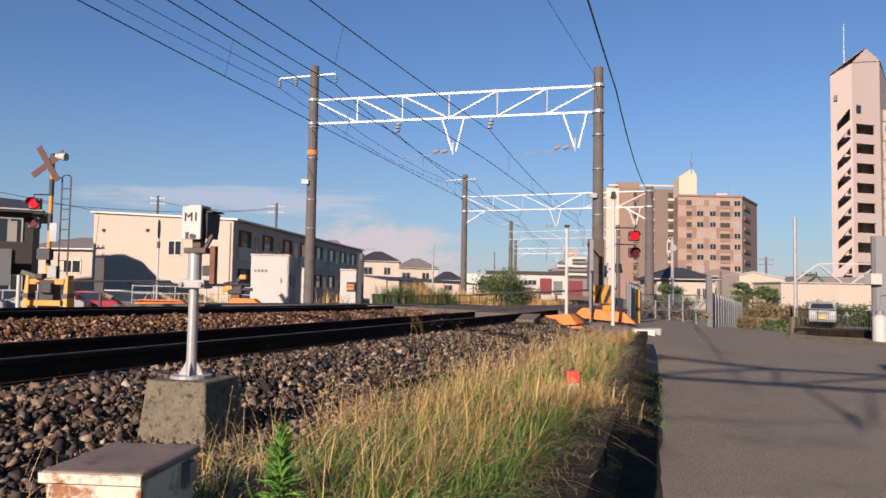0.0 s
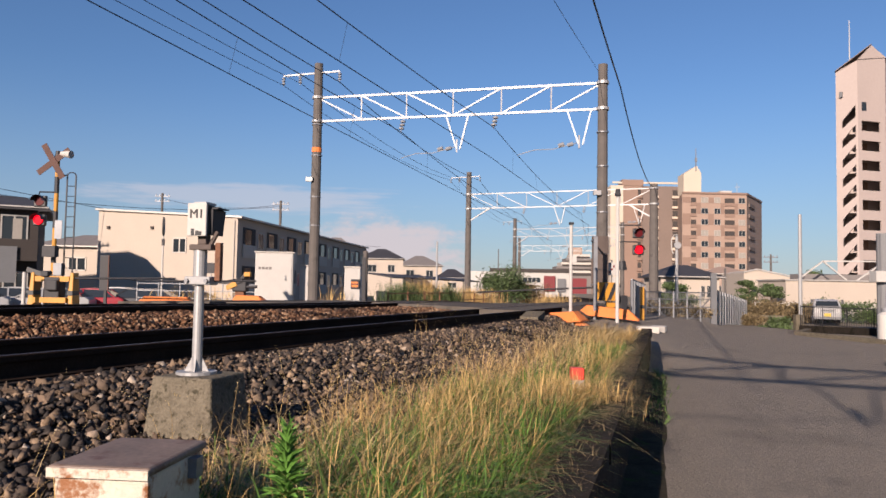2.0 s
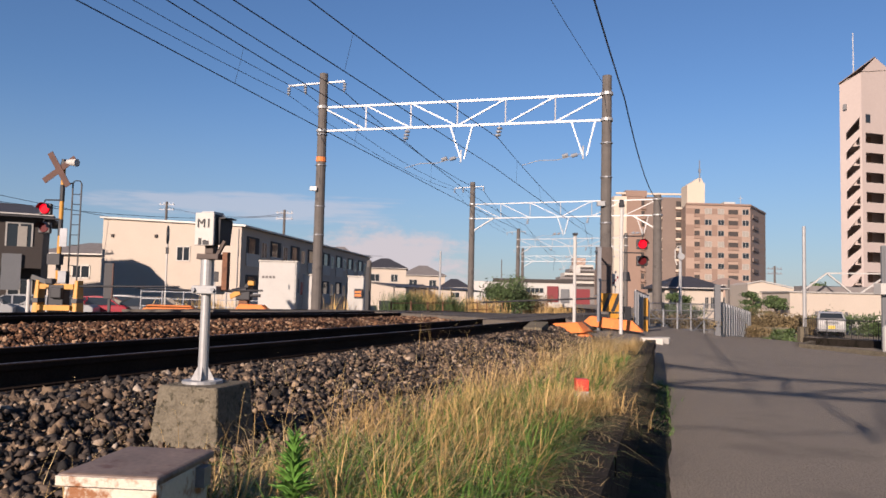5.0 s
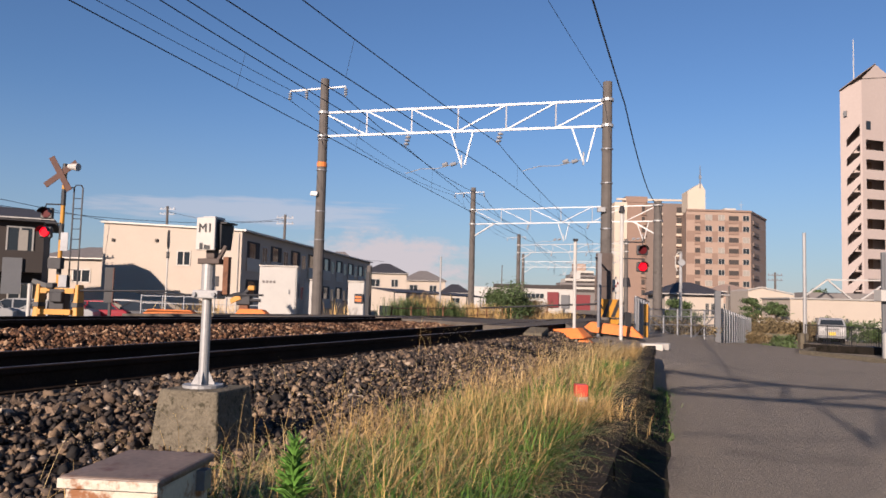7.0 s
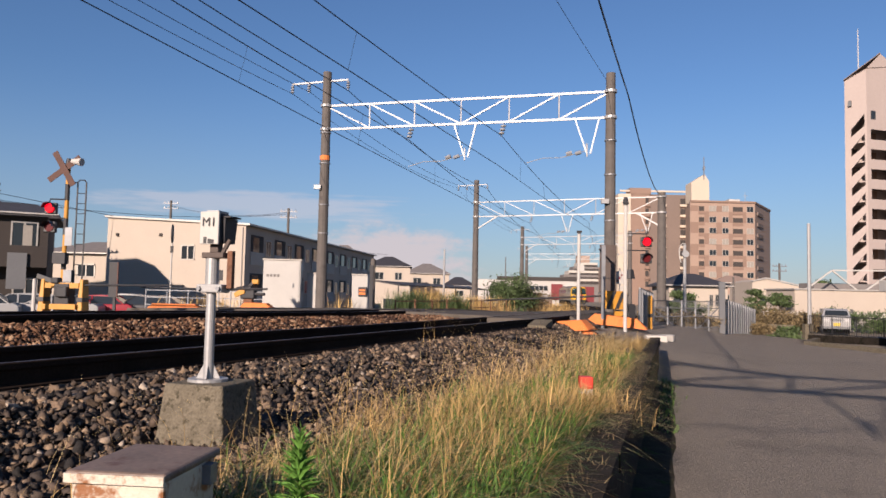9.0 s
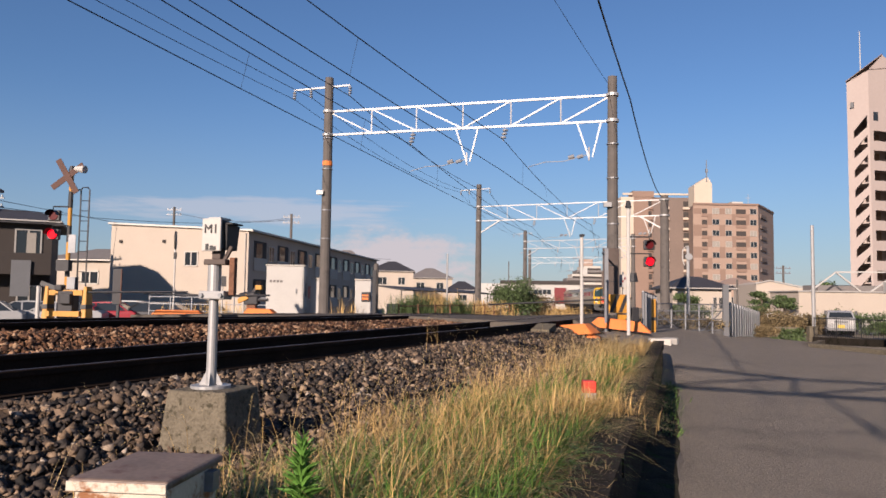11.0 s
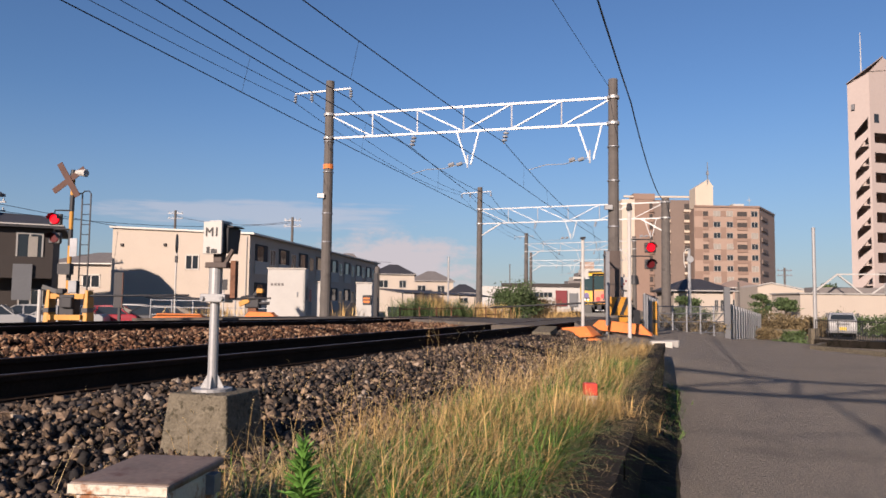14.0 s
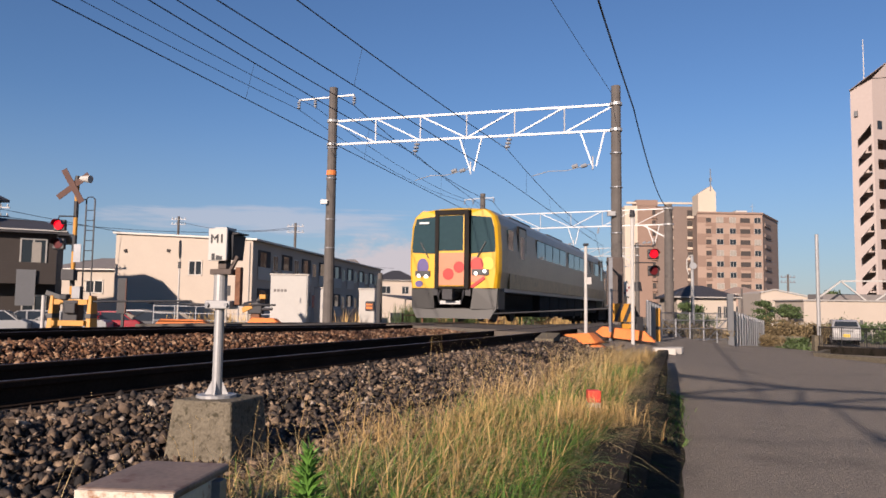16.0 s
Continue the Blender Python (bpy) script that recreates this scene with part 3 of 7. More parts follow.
# ---- overhead line ----
def gantry(pl, pr, top_l, top_r, beam_t, beam_b, r, label, bays=6, base=0.3, detail=True, arm=True, bulk=1.0, r_right=0.0, strings=(0.322, 0.648)):
    """Two concrete poles joined by a steel truss beam, with V-shaped hangers and insulators."""
    gt = thing("catenary_gantry", label, "gantry", "gantries over the railway")
    L, Rv = Vector((*pl, 0)), Vector((*pr, 0))
    u = (Rv - L).normalized()
    for p, top, nm in ((L, top_l, "l"), (Rv, top_r, "r")):
        r = r if nm == "l" else r_right or r
        g = Geo()
        n = 12
        zs = [float(z) for z in np.linspace(base - 0.6, top, 7)]
        g.loft([[(p.x + r * (1.12 - 0.25 * z / top) * math.cos(2 * math.pi * k / n), p.y + r * (1.12 - 0.25 * z / top) * math.sin(2 * math.pi * k / n), z) for k in range(n)] for z in zs])
        pole = part("pole", g, "pole", gt, "tall grey-brown concrete pole", smooth=False)
        for z in (beam_t, beam_b):
            part("clamp", Geo().tube((p.x, p.y, z - 0.05), (p.x, p.y, z + 0.05), r * 1.16, r * 1.16, 12), "galv", pole)
        if detail:
            for z in (top - 2.4, top - 3.6, top - 5.2, top - 6.3):
                part("band", Geo().tube((p.x, p.y, z - 0.02), (p.x, p.y, z + 0.02), r * 1.12, r * 1.12, 12), "steel", pole)
            z = 4.6 if nm == "r" else 5.3
            part("fixing_box", Geo().box(p.x - 0.22, p.y - 0.2, z, 0.26, 0.16, 0.16), "galv", pole)
            if nm == "l":
                part("painted_band", Geo().tube((p.x, p.y, 6.45), (p.x, p.y, 6.63), r * 1.04, r * 1.035, 12), "orange", pole, "faded orange band")
    out = Vector((-u.y, u.x, 0))
    side = 0.28 if detail else 0.2
    beam = part("beam", Geo().bar(L + out * 0.06 + Vector((0, 0, beam_b + 0.03)), Rv + out * 0.06 + Vector((0, 0, beam_b + 0.03)), 0.04), "galv", gt)
    length = (Rv - L).length
    for o in (0.0,):
        for z in (beam_t, beam_b):
            part("chord", Geo().bar(L + out * o + Vector((0, 0, z)), Rv + out * o + Vector((0, 0, z)), 0.055 * bulk, 0.075 * bulk), "galv", beam)
        for k in range(bays + 1):
            a = L + u * length * k / bays + out * o
            if 0 < k < bays:
                part("upright", Geo().bar(a + Vector((0, 0, beam_b)), a + Vector((0, 0, beam_t)), 0.045 * bulk), "galv", beam)
            if k < bays:
                b = L + u * length * (k + 1) / bays + out * o
                za, zb = (beam_t, beam_b) if k < bays / 2 else (beam_b, beam_t)
                part("diagonal", Geo().bar(a + Vector((0, 0, za)), b + Vector((0, 0, zb)), 0.05 * bulk), "galv", beam)
    for f in (0.515, 0.925):
        c = L + u * length * f
        tip = c + Vector((0, 0, beam_b - 1.25))
        hg = part("hanger", Geo().bar(c - u * 0.42 + Vector((0, 0, beam_b)), tip, 0.05).bar(c + u * 0.42 + Vector((0, 0, beam_b)), tip + u * 0.12, 0.05).bar(tip + Vector((0, 0, -0.12)), tip + Vector((0, 0, 0.35)), 0.05), "galv", gt, "white V-shaped hanger")
        q = tip - u * 1.55 + Vector((0, 0, -0.12))
        part("steady_arm", Geo().path([tip + Vector((0, 0, 0.1)), tip - u * 0.9 + Vector((0, 0, -0.12)), q, q - u * 0.6 + Vector((0, 0, -0.16))], 0.014), "galv", hg)
        for w in (0.3, 0.62) if strings else ():
            part("insulator", Geo().path([tip - u * (w - 0.1) + Vector((0, 0, 0.06)), tip - u * (w + 0.1) + Vector((0, 0, 0.0))], 0.07, 8), "insul", hg)
    for f in strings:
        c = L + u * length * f + Vector((0, 0, beam_b))
        g = Geo()
        for k in range(3):
            g.tube(c + Vector((-0.03 * k, 0, -0.12 - 0.13 * k)), c + Vector((-0.03 * k, 0, -0.18 - 0.13 * k)), 0.10, 0.10, 8)
        g.tube(c, c + Vector((-0.08, 0, -0.55)), 0.018, 0.018, 6)
        part("string_insulator", g, "insul", gt)
    if arm:
        z = top_l - 0.4
        a, b = L - u * 1.48 + Vector((0, 0, z)), L + u * 0.88 + Vector((0, 0, z + 0.06))
        ca = part("cross_arm", Geo().bar(a, b, 0.06), "galv", gt)
        for p in (a, a.lerp(b, 0.3), b):
            g = Geo()
            for k in range(3):
                g.tube(p + Vector((0, 0, -0.08 - 0.1 * k)), p + Vector((0, 0, -0.13 - 0.1 * k)), 0.07, 0.07, 8)
            g.tube(p, p + Vector((0, 0, -0.4)), 0.015, 0.015, 6)
            part("pin_insulator", g, "insul", ca)
    if not detail:
        for p, d in ((L, 1), (Rv, -1)):
            part("brace", Geo().bar(p + Vector((0, 0, beam_b - 1.0)), p + u * d * 1.7 + Vector((0, 0, beam_b)), 0.09), "galv", gt)
    return gt


gantry((-16.2, -2.1), (-1.7, -8.6), 9.6, 9.3, 8.5, 7.6, 0.19, "steel truss gantry on concrete poles behind the viewpoint", bulk=1.5, bays=8, strings=())
gantry((-5.09, 28.2), (5.36, 25.5), 9.92, 9.23, 8.58, 7.66, 0.19, "steel truss gantry on concrete poles at the crossing")
gantry((1.6, 56.0), (14.3, 51.0), 10.15, 8.75, 8.45, 7.35, 0.22, "second steel truss gantry with braced ends", detail=False, r_right=0.31)
gantry((8.1, 88.0), (19.5, 82.0), 9.7, 8.9, 8.4, 7.5, 0.24, "distant steel truss gantry over the railway", detail=False)
gantry((12.0, 122.0), (24.5, 117.0), 9.7, 8.9, 8.4, 7.5, 0.25, "far-off steel truss gantry over the railway", detail=False)


def sagging(p, q, sag, n=14):
    p, q = Vector(p), Vector(q)
    return [p.lerp(q, k / n) - Vector((0, 0, 4 * sag * (k / n) * (1 - k / n))) for k in range(n + 1)]


def wire(pts, r, label="black overhead wire strung along the railway"):
    ob = tagged(part("overhead_wire", Geo().path(pts, r, 5), "wire"), label, "wire", "overhead wires")
    return ob


def catenary(ms):
    """Messenger and contact wire of one track over several gantries, with droppers."""
    for (m0, c0), (m1, c1) in zip(ms, ms[1:]):
        a, b = sagging(m0, m1, 0.35, 16), sagging(c0, c1, 0.05, 16)
        eq = thing("catenary", "contact wire hung from a messenger wire above the track", "overhead line", "overhead wires")
        part("messenger_wire", Geo().path(a, 0.013, 5), "wire", eq)
        part("contact_wire", Geo().path(b, 0.012, 5), "wire", eq)
        for k in range(2, 16, 3):
            part("dropper", Geo().tube(a[k], b[k], 0.004, 0.004, 4), "wire", eq)


G1A, G1B = Vector((-1.79, 27.35, 7.13)), Vector((1.63, 26.46, 7.15))
catenary([((-11.30, -8.3, 7.2), (-11.64, -8.3, 6.15)), (G1A, (-1.89, 27.37, 6.03)), ((5.5, 54.4, 6.8), (6.0, 54.3, 5.95)), ((12.2, 85.8, 6.9), (12.2, 85.8, 6.0)), ((16.8, 120.0, 6.9), (16.8, 120.0, 6.0))])
catenary([((-10.53, -9.5, 7.2), (-10.85, -9.5, 6.15)), (G1B, (1.54, 26.49, 6.06)), ((9.6, 52.8, 6.8), (10.1, 52.6, 5.95)), ((16.0, 83.8, 6.9), (16.0, 83.8, 6.0)), ((20.2, 118.6, 6.9), (20.2, 118.6, 6.0))])
for x0, at, dx, r in ((-15.73, (-6.52, 28.57, 9.15), -1.5, 0.011), (-15.05, (-5.77, 28.38, 9.16), -0.75, 0.011), (-13.53, (-4.24, 27.98, 9.16), 0.8, 0.017)):
    stations = [(x0, -8.2, 9.2), at, (1.6 + dx, 56.0, 9.55), (8.1 + dx, 88.0, 9.15)]
    for p, q in zip(stations, stations[1:]):
        wire(sagging(p, q, 0.5), r)
for p, q, r, s in (((-5.9, -12.4, 9.0), (5.95, 25.4, 8.42), 0.024, 0.5), ((5.95, 25.4, 8.42), (14.3, 50.8, 8.5), 0.024, 0.9), ((-8.6, -11.0, 9.4), (5.2, 25.5, 9.0), 0.008, 0.4)):
    wire(sagging(p, q, s), r, "thick black cable between the pole tops")


# ---- the train ----
CAR_LEN, CAR_W = 20.6, 2.86


def car_section(y, w=CAR_W, roof=3.42, k=1.0):
    """Outline of a car body across its length at y, from the sill round the roof; tumblehome sides."""
    a = w / 2
    half = [(a * 0.955, 1.02), (a, 1.5), (a, 2.15), (a * 0.965, 2.85), (a * 0.90, 3.12), (a * 0.74, 3.30), (a * 0.4, roof - 0.03), (0.0, roof)]
    pts = [(x, y, z) for x, z in half] + [(-x, y, z) for x, z in half[-2::-1]]
    return pts


def make_car(front, label):
    car = thing("train_car", label, "train car", "cars of the train")
    g = Geo()
    if front:
        secs = [car_section(0.0, CAR_W * 0.90, 3.22), car_section(0.07, CAR_W * 0.955, 3.32), car_section(0.22, CAR_W * 0.99, 3.39)]
        g.loft(secs)
        part("cab_shell", g, "train_yellow", car, "bright yellow cab end", smooth=False)
        g = Geo().loft([car_section(0.222, CAR_W * 0.985, 3.38), car_section(0.8), car_section(CAR_LEN)])
    else:
        g.loft([car_section(0.0), car_section(CAR_LEN)])
    part("body", g, "train_side", car, "brown-grey reflective body side")
    part("lower_band", Geo().loft([[(-CAR_W / 2 - 0.006, y, 1.03), (CAR_W / 2 + 0.006, y, 1.03), (CAR_W / 2 + 0.012, y, 1.48), (-CAR_W / 2 - 0.012, y, 1.48)] for y in (1.0, CAR_LEN - 0.05)]), "train_low", car, "olive lower side band")
    part("sill", Geo().box(0, CAR_LEN / 2 + 0.3, 0.93, CAR_W * 0.97, CAR_LEN - 0.6, 0.1), "galv", car)
    # roof gear
    for y, l in ((5, 3.0), (11, 3.0), (16, 2.2)):
        part("roof_unit", Geo().box(0, y, 3.38, 1.5, l, 0.14), "train_grey", car, bevel=0.04)
    # underframe boxes and bogies
    part("underframe", Geo().box(0, CAR_LEN / 2 + 0.5, 0.30, 2.1, CAR_LEN - 1.6, 0.65), "train_black", car)
    for k in range(5):
        part("equipment_box", Geo().box(0, 6.4 + 1.72 * k, 0.16, 2.6, 1.62, 0.76), "train_black", car, bevel=0.02)
    for y in (3.4, CAR_LEN - 3.4):
        bg = part("bogie", Geo().box(0.98, y, 0.42, 0.14, 3.0, 0.22).box(-0.98, y, 0.42, 0.14, 3.0, 0.22).box(0, y, 0.35, 1.9, 0.5, 0.25), "train_black", car)
        for dy in (-1.05, 1.05):
            for sx in (-0.53, 0.53):
                part("wheel", Geo().tube((sx - 0.06, y + dy, 0.43), (sx + 0.06, y + dy, 0.43), 0.43, 0.43, 20), "dark", bg)
    # side windows and doors on both sides
    for sx in (-1, 1):
        x = sx * (CAR_W / 2 - 0.028)
        y = 4.6 if front else 2.6
        k = 0
        while y < CAR_LEN - 2.0:
            w = part("side_window", Geo().box(x, y + 0.62, 1.86, 0.05, 1.18, 0.92), "train_sidewin", car)
            part("window_rim", Geo().box(x - sx * 0.004, y + 0.62, 1.83, 0.045, 1.24, 0.98), "train_black", w)
            k += 1
            y += 1.30 if k % 4 else 1.85
        for yd in ((2.55, CAR_LEN - 1.0) if front else (1.0, CAR_LEN - 1.0)):
            d = part("door", Geo().box(x + sx * 0.004, yd, 1.05, 0.05, 0.86, 1.9), "train_side", car, "narrow passenger door")
            part("door_gap", Geo().box(x - sx * 0.002, yd, 1.03, 0.05, 1.02, 1.98), "train_black", d)
            part("door_pane", Geo().box(x + sx * 0.008, yd, 2.0, 0.05, 0.5, 0.7), "train_sidewin", d)
        if front:
            part("cab_side_window", Geo().box(x, 1.15, 2.05, 0.05, 0.55, 0.72), "train_glass", car)
    if front:
        # three-part end: two windscreens and a projecting gangway door
        for sx in (-1, 1):
            ws = [(sx * 0.47, -0.03, 2.02), (sx * 1.275, -0.012, 2.06), (sx * 1.285, -0.012, 2.2), (sx * 1.245, -0.010, 2.75), (sx * 1.16, -0.008, 3.06), (sx * 0.47, -0.02, 3.13)]
            back = [(x, y + 0.09, z) for x, y, z in ws]
            g = Geo().loft([ws, back])
            win = part("windscreen", g, "train_glass", car, "dark cab windscreen")
            part("wiper", Geo().bar((sx * 0.75, -0.06, 1.9), (sx * 1.0, -0.05, 2.35), 0.025), "black", win)
        gd = part("gangway_door", Geo().box(0, -0.02, 1.06, 0.86, 0.22, 2.12), "train_yellow", car, "gangway door with a peach lower panel", bevel=0.03)
        part("lower_panel", Geo().box(0, -0.132, 1.09, 0.80, 0.012, 0.95), "face_peach", gd, "peach film panel")
        part("door_frame", Geo().box(-0.445, -0.05, 1.0, 0.11, 0.28, 2.26).box(0.475, -0.05, 1.0, 0.14, 0.30, 2.26).box(0, -0.05, 3.15, 1.02, 0.28, 0.13).box(0, -0.05, 1.0, 0.9, 0.26, 0.06), "train_black", gd, "black rubber gangway frame")
        part("door_window", Geo().box(-0.015, -0.134, 2.10, 0.74, 0.02, 1.02), "train_glass", gd)
        part("yellow_post", Geo().box(0.385, -0.14, 2.08, 0.05, 0.03, 1.02), "train_yellow", gd)
        # coloured film shapes on the end
        def disc(x, z, r, y, m, name, sxz=1.0):
            n = 20
            pts = [(x + r * math.cos(2 * math.pi * k / n), y, z + r * sxz * math.sin(2 * math.pi * k / n)) for k in range(n)]
            part(name, Geo().loft([pts, [(a, b + 0.012, c) for a, b, c in pts]]), m, car)
        disc(0.235, 1.62, 0.165, -0.150, "face_red", "red_spot")
        disc(-0.09, 1.42, 0.17, -0.149, "face_red", "red_spot")
        disc(0.74, 1.70, 0.20, -0.022, "face_red", "red_spot")
        disc(0.66, 1.56, 0.38, -0.016, "face_peach", "peach_patch")
        disc(-0.94, 1.64, 0.18, -0.02, "face_purple", "purple_patch", 1.4)
        disc(-1.05, 1.14, 0.12, -0.022, "face_purple", "purple_patch", 0.8)
        disc(1.06, 1.72, 0.19, -0.019, "face_lemon", "lemon_patch")
        part("red_sash", Geo().loft([[(0.50, -0.03, 1.05), (0.95, -0.03, 1.36), (0.99, -0.03, 1.28), (0.62, -0.03, 1.02)], [(0.50, -0.01, 1.05), (0.95, -0.01, 1.36), (0.99, -0.01, 1.28), (0.62, -0.01, 1.02)]]), "face_red", car)
        for x, z in ((0.72, 1.44), (0.98, 1.50), (-1.05, 1.38), (-0.82, 1.36)):
            part("headlight", Geo().tube((x, -0.075, z), (x, 0.02, z), 0.05, 0.06, 14), "headlight", car, "small round headlamp")
        for cx, w in ((0.85, 0.5), (-0.93, 0.46)):
            part("lamp_strip", Geo().box(cx, -0.03, 1.36 if cx < 0 else 1.40, w, 0.06, 0.16), "black", car)
        part("number_bar", Geo().box(-0.90, -0.035, 2.91, 0.30, 0.03, 0.05), "face_white", car)
        # skirt, coupler, hoses
        sk = Geo()
        for sx in (-1, 1):
            sk.loft([[(sx * 0.55, -0.02, 0.42), (sx * 1.30, 0.06, 0.42), (sx * 1.33, 0.10, 1.02), (sx * 0.62, 0.0, 1.02)],
                     [(sx * 0.55, 0.14, 0.42), (sx * 1.30, 0.22, 0.42), (sx * 1.33, 0.26, 1.02), (sx * 0.62, 0.16, 1.02)]])
        sk.loft([[(-1.12, 0.0, 0.14), (1.12, 0.0, 0.14), (1.30, 0.06, 0.43), (-1.30, 0.06, 0.43)], [(-1.12, 0.16, 0.14), (1.12, 0.16, 0.14), (1.30, 0.22, 0.43), (-1.30, 0.22, 0.43)]])
        for sx in (-1, 1):
            sk.box(sx * 1.30, 0.5, 0.42, 0.06, 0.7, 0.58)
        part("skirt", sk, "train_grey", car, "grey steel front skirt")
        cp = part("coupler", Geo().tube((0, -0.42, 0.82), (0, 0.3, 0.82), 0.10, 0.12, 10).box(0, -0.36, 0.68, 0.30, 0.22, 0.30), "dark", car, "knuckle coupler")
        part("jumper_bar", Geo().box(0.0, -0.16, 0.55, 0.62, 0.10, 0.10), "galv", cp)
        for sx in (-1, 1):
            part("hose", Geo().path([(sx * 0.36, -0.05, 0.98), (sx * 0.38, -0.18, 0.78), (sx * 0.33, -0.2, 0.60)], 0.035, 6), "dark", cp)
            part("hose_box", Geo().box(sx * 0.50, -0.04, 0.80, 0.16, 0.14, 0.20), "dark", cp)
    else:
        part("gangway", Geo().box(0, -0.3, 1.0, 1.1, 0.6, 2.1), "train_black", car)
    return car


CARS = [make_car(True, "leading train car with a yellow cab end and colourful film"), make_car(False, "middle passenger car of the train with brown-grey sides"),
        make_car(False, "rear passenger car of the train with brown-grey sides")]
# where the front of the train is on the line at each time: it leaves the station, gathers speed and nears the crossing
TRAIN = [(0, 196), (2, 184), (4, 166), (5, 155), (6, 144), (6.5, 139), (7, 134.5), (7.5, 130), (8, 125.5), (8.5, 120.5), (9, 115), (10, 102), (11, 87), (11.5, 79.5), (12, 71.5), (12.5, 63), (13, 54), (13.5, 44.2), (14, 34.5), (14.5, 25.4), (15, 16.9), (15.5, 9.0), (16, 0.0)]


# ---- level-crossing equipment ----
SIGNALS = []


def crossing_signal(at, label, ladder=True, side=-1):
    """Mast with crossed boards, two red flashers, a bell box and a ladder; built round its foot."""
    th = thing("crossing_signal", label, "crossing signal", "level-crossing signals", at=at)
    post = part("mast", Geo().tube((0, 0, -0.4), (0, 0, 4.0), 0.06, 0.055, 12), "yellow" if ladder else "steel", th, "yellow and black banded mast" if ladder else "plain grey mast")
    for k in range(4 if ladder else 0):
        part("black_band", Geo().tube((0, 0, 0.15 + 0.95 * k), (0, 0, 0.6 + 0.95 * k), 0.063, 0.062, 12), "black", post)
    cap = part("cap", Geo().tube((0, 0, 4.0), (0, 0, 4.16), 0.09, 0.06, 10), "dark", post)
    for a in (45, -45) if ladder else ():
        g = Geo().box(0, -0.10 if a > 0 else -0.125, -0.53, 0.16, 0.02, 1.06)
        b = part("crossed_board", g, "brown", th, "faded brown crossed warning board")
        b.matrix_basis = pose(-0.06, 0, 3.86, 0, a + (7 if a > 0 else 14), 0)
    if ladder:
        part("horn_speaker", Geo().tube((0.12, -0.05, 4.08), (0.42, -0.12, 4.05), 0.07, 0.11, 12), "white", th, "white horn loudspeaker")
        g = Geo().bar((0.28, 0, 0.1), (0.28, 0, 3.5), 0.03).bar((0.52, 0, 0.1), (0.52, 0, 3.5), 0.03).bar((0.28, 0, 3.5), (0.05, 0, 3.5), 0.03).path([(0.28, 0, 3.5), (0.33, 0, 3.57), (0.47, 0, 3.57), (0.52, 0, 3.5)], 0.016, 6)
        ld = part("ladder", g, "dark", th, "dark steel climbing ladder")
        for k in range(11):
            part("rung", Geo().tube((0.28, 0, 0.4 + 0.28 * k), (0.52, 0, 0.4 + 0.28 * k), 0.012, 0.012, 6), "dark", ld)
    zs = (2.78, 2.26)
    for z in zs:
        arm = part("lamp_arm", Geo().path([(0, -0.05, z + 0.24), (side * 0.42, -0.08, z + 0.24), (side * 0.44, -0.08, z + 0.12)], 0.022, 6), "black", th)
        g = Geo().tube((side * 0.44, -0.02, z), (side * 0.44, 0.10, z), 0.15, 0.12, 14)
        n = 14
        hood = [[(side * 0.44 + 0.155 * math.cos(math.pi * k / 13), y, z + 0.155 * math.sin(math.pi * k / 13)) for k in range(14)] for y in (-0.22, -0.02)]
        g.loft(hood, close=False, caps=False)
        hs = part("lamp_housing", g, "black", th, "black hooded lamp housing")
        part("backplate", Geo().box(side * 0.44, 0.03, z - 0.16, 0.34, 0.12, 0.31), "black", hs, bevel=0.03)
        part("lens", Geo().tube((side * 0.44, -0.05, z), (side * 0.44, -0.03, z), 0.125, 0.135, 16), "lens", hs)
    gl = part("lit_lamp", Geo().tube((side * 0.44, -0.085, 0), (side * 0.44, -0.055, 0), 0.125, 0.135, 16), "glow", th, "glowing red flasher")
    SIGNALS.append((gl, zs))
    if ladder:
        part("bell_box", Geo().box(0.0, -0.18, 1.25, 0.34, 0.22, 0.30), "dark", th, "dark bell box")
    if ladder:
        part("notice_plate", Geo().box(0.14, -0.09, 1.75, 0.20, 0.02, 0.50), "steel", th, "grey notice plate seen from its back")
    if ladder:
        part("cabinet", Geo().box(0.16, 0.0, 0.75, 0.22, 0.2, 0.34), "steel", th)
    else:
        part("bell", Geo().tube((0.12, -0.05, 1.62), (0.12, -0.05, 1.9), 0.17, 0.12, 12), "dark", th, "grey bell housing")
    return th


crossing_signal(pose(-10.70, 20.0, 0.73), "yellow-black level-crossing mast with red flashers and ladder")
crossing_signal(pose(5.32, 23.0, 0.35, 0, 0, 0), "level-crossing mast with red flashers beside the gantry pole", ladder=False, side=1.48)


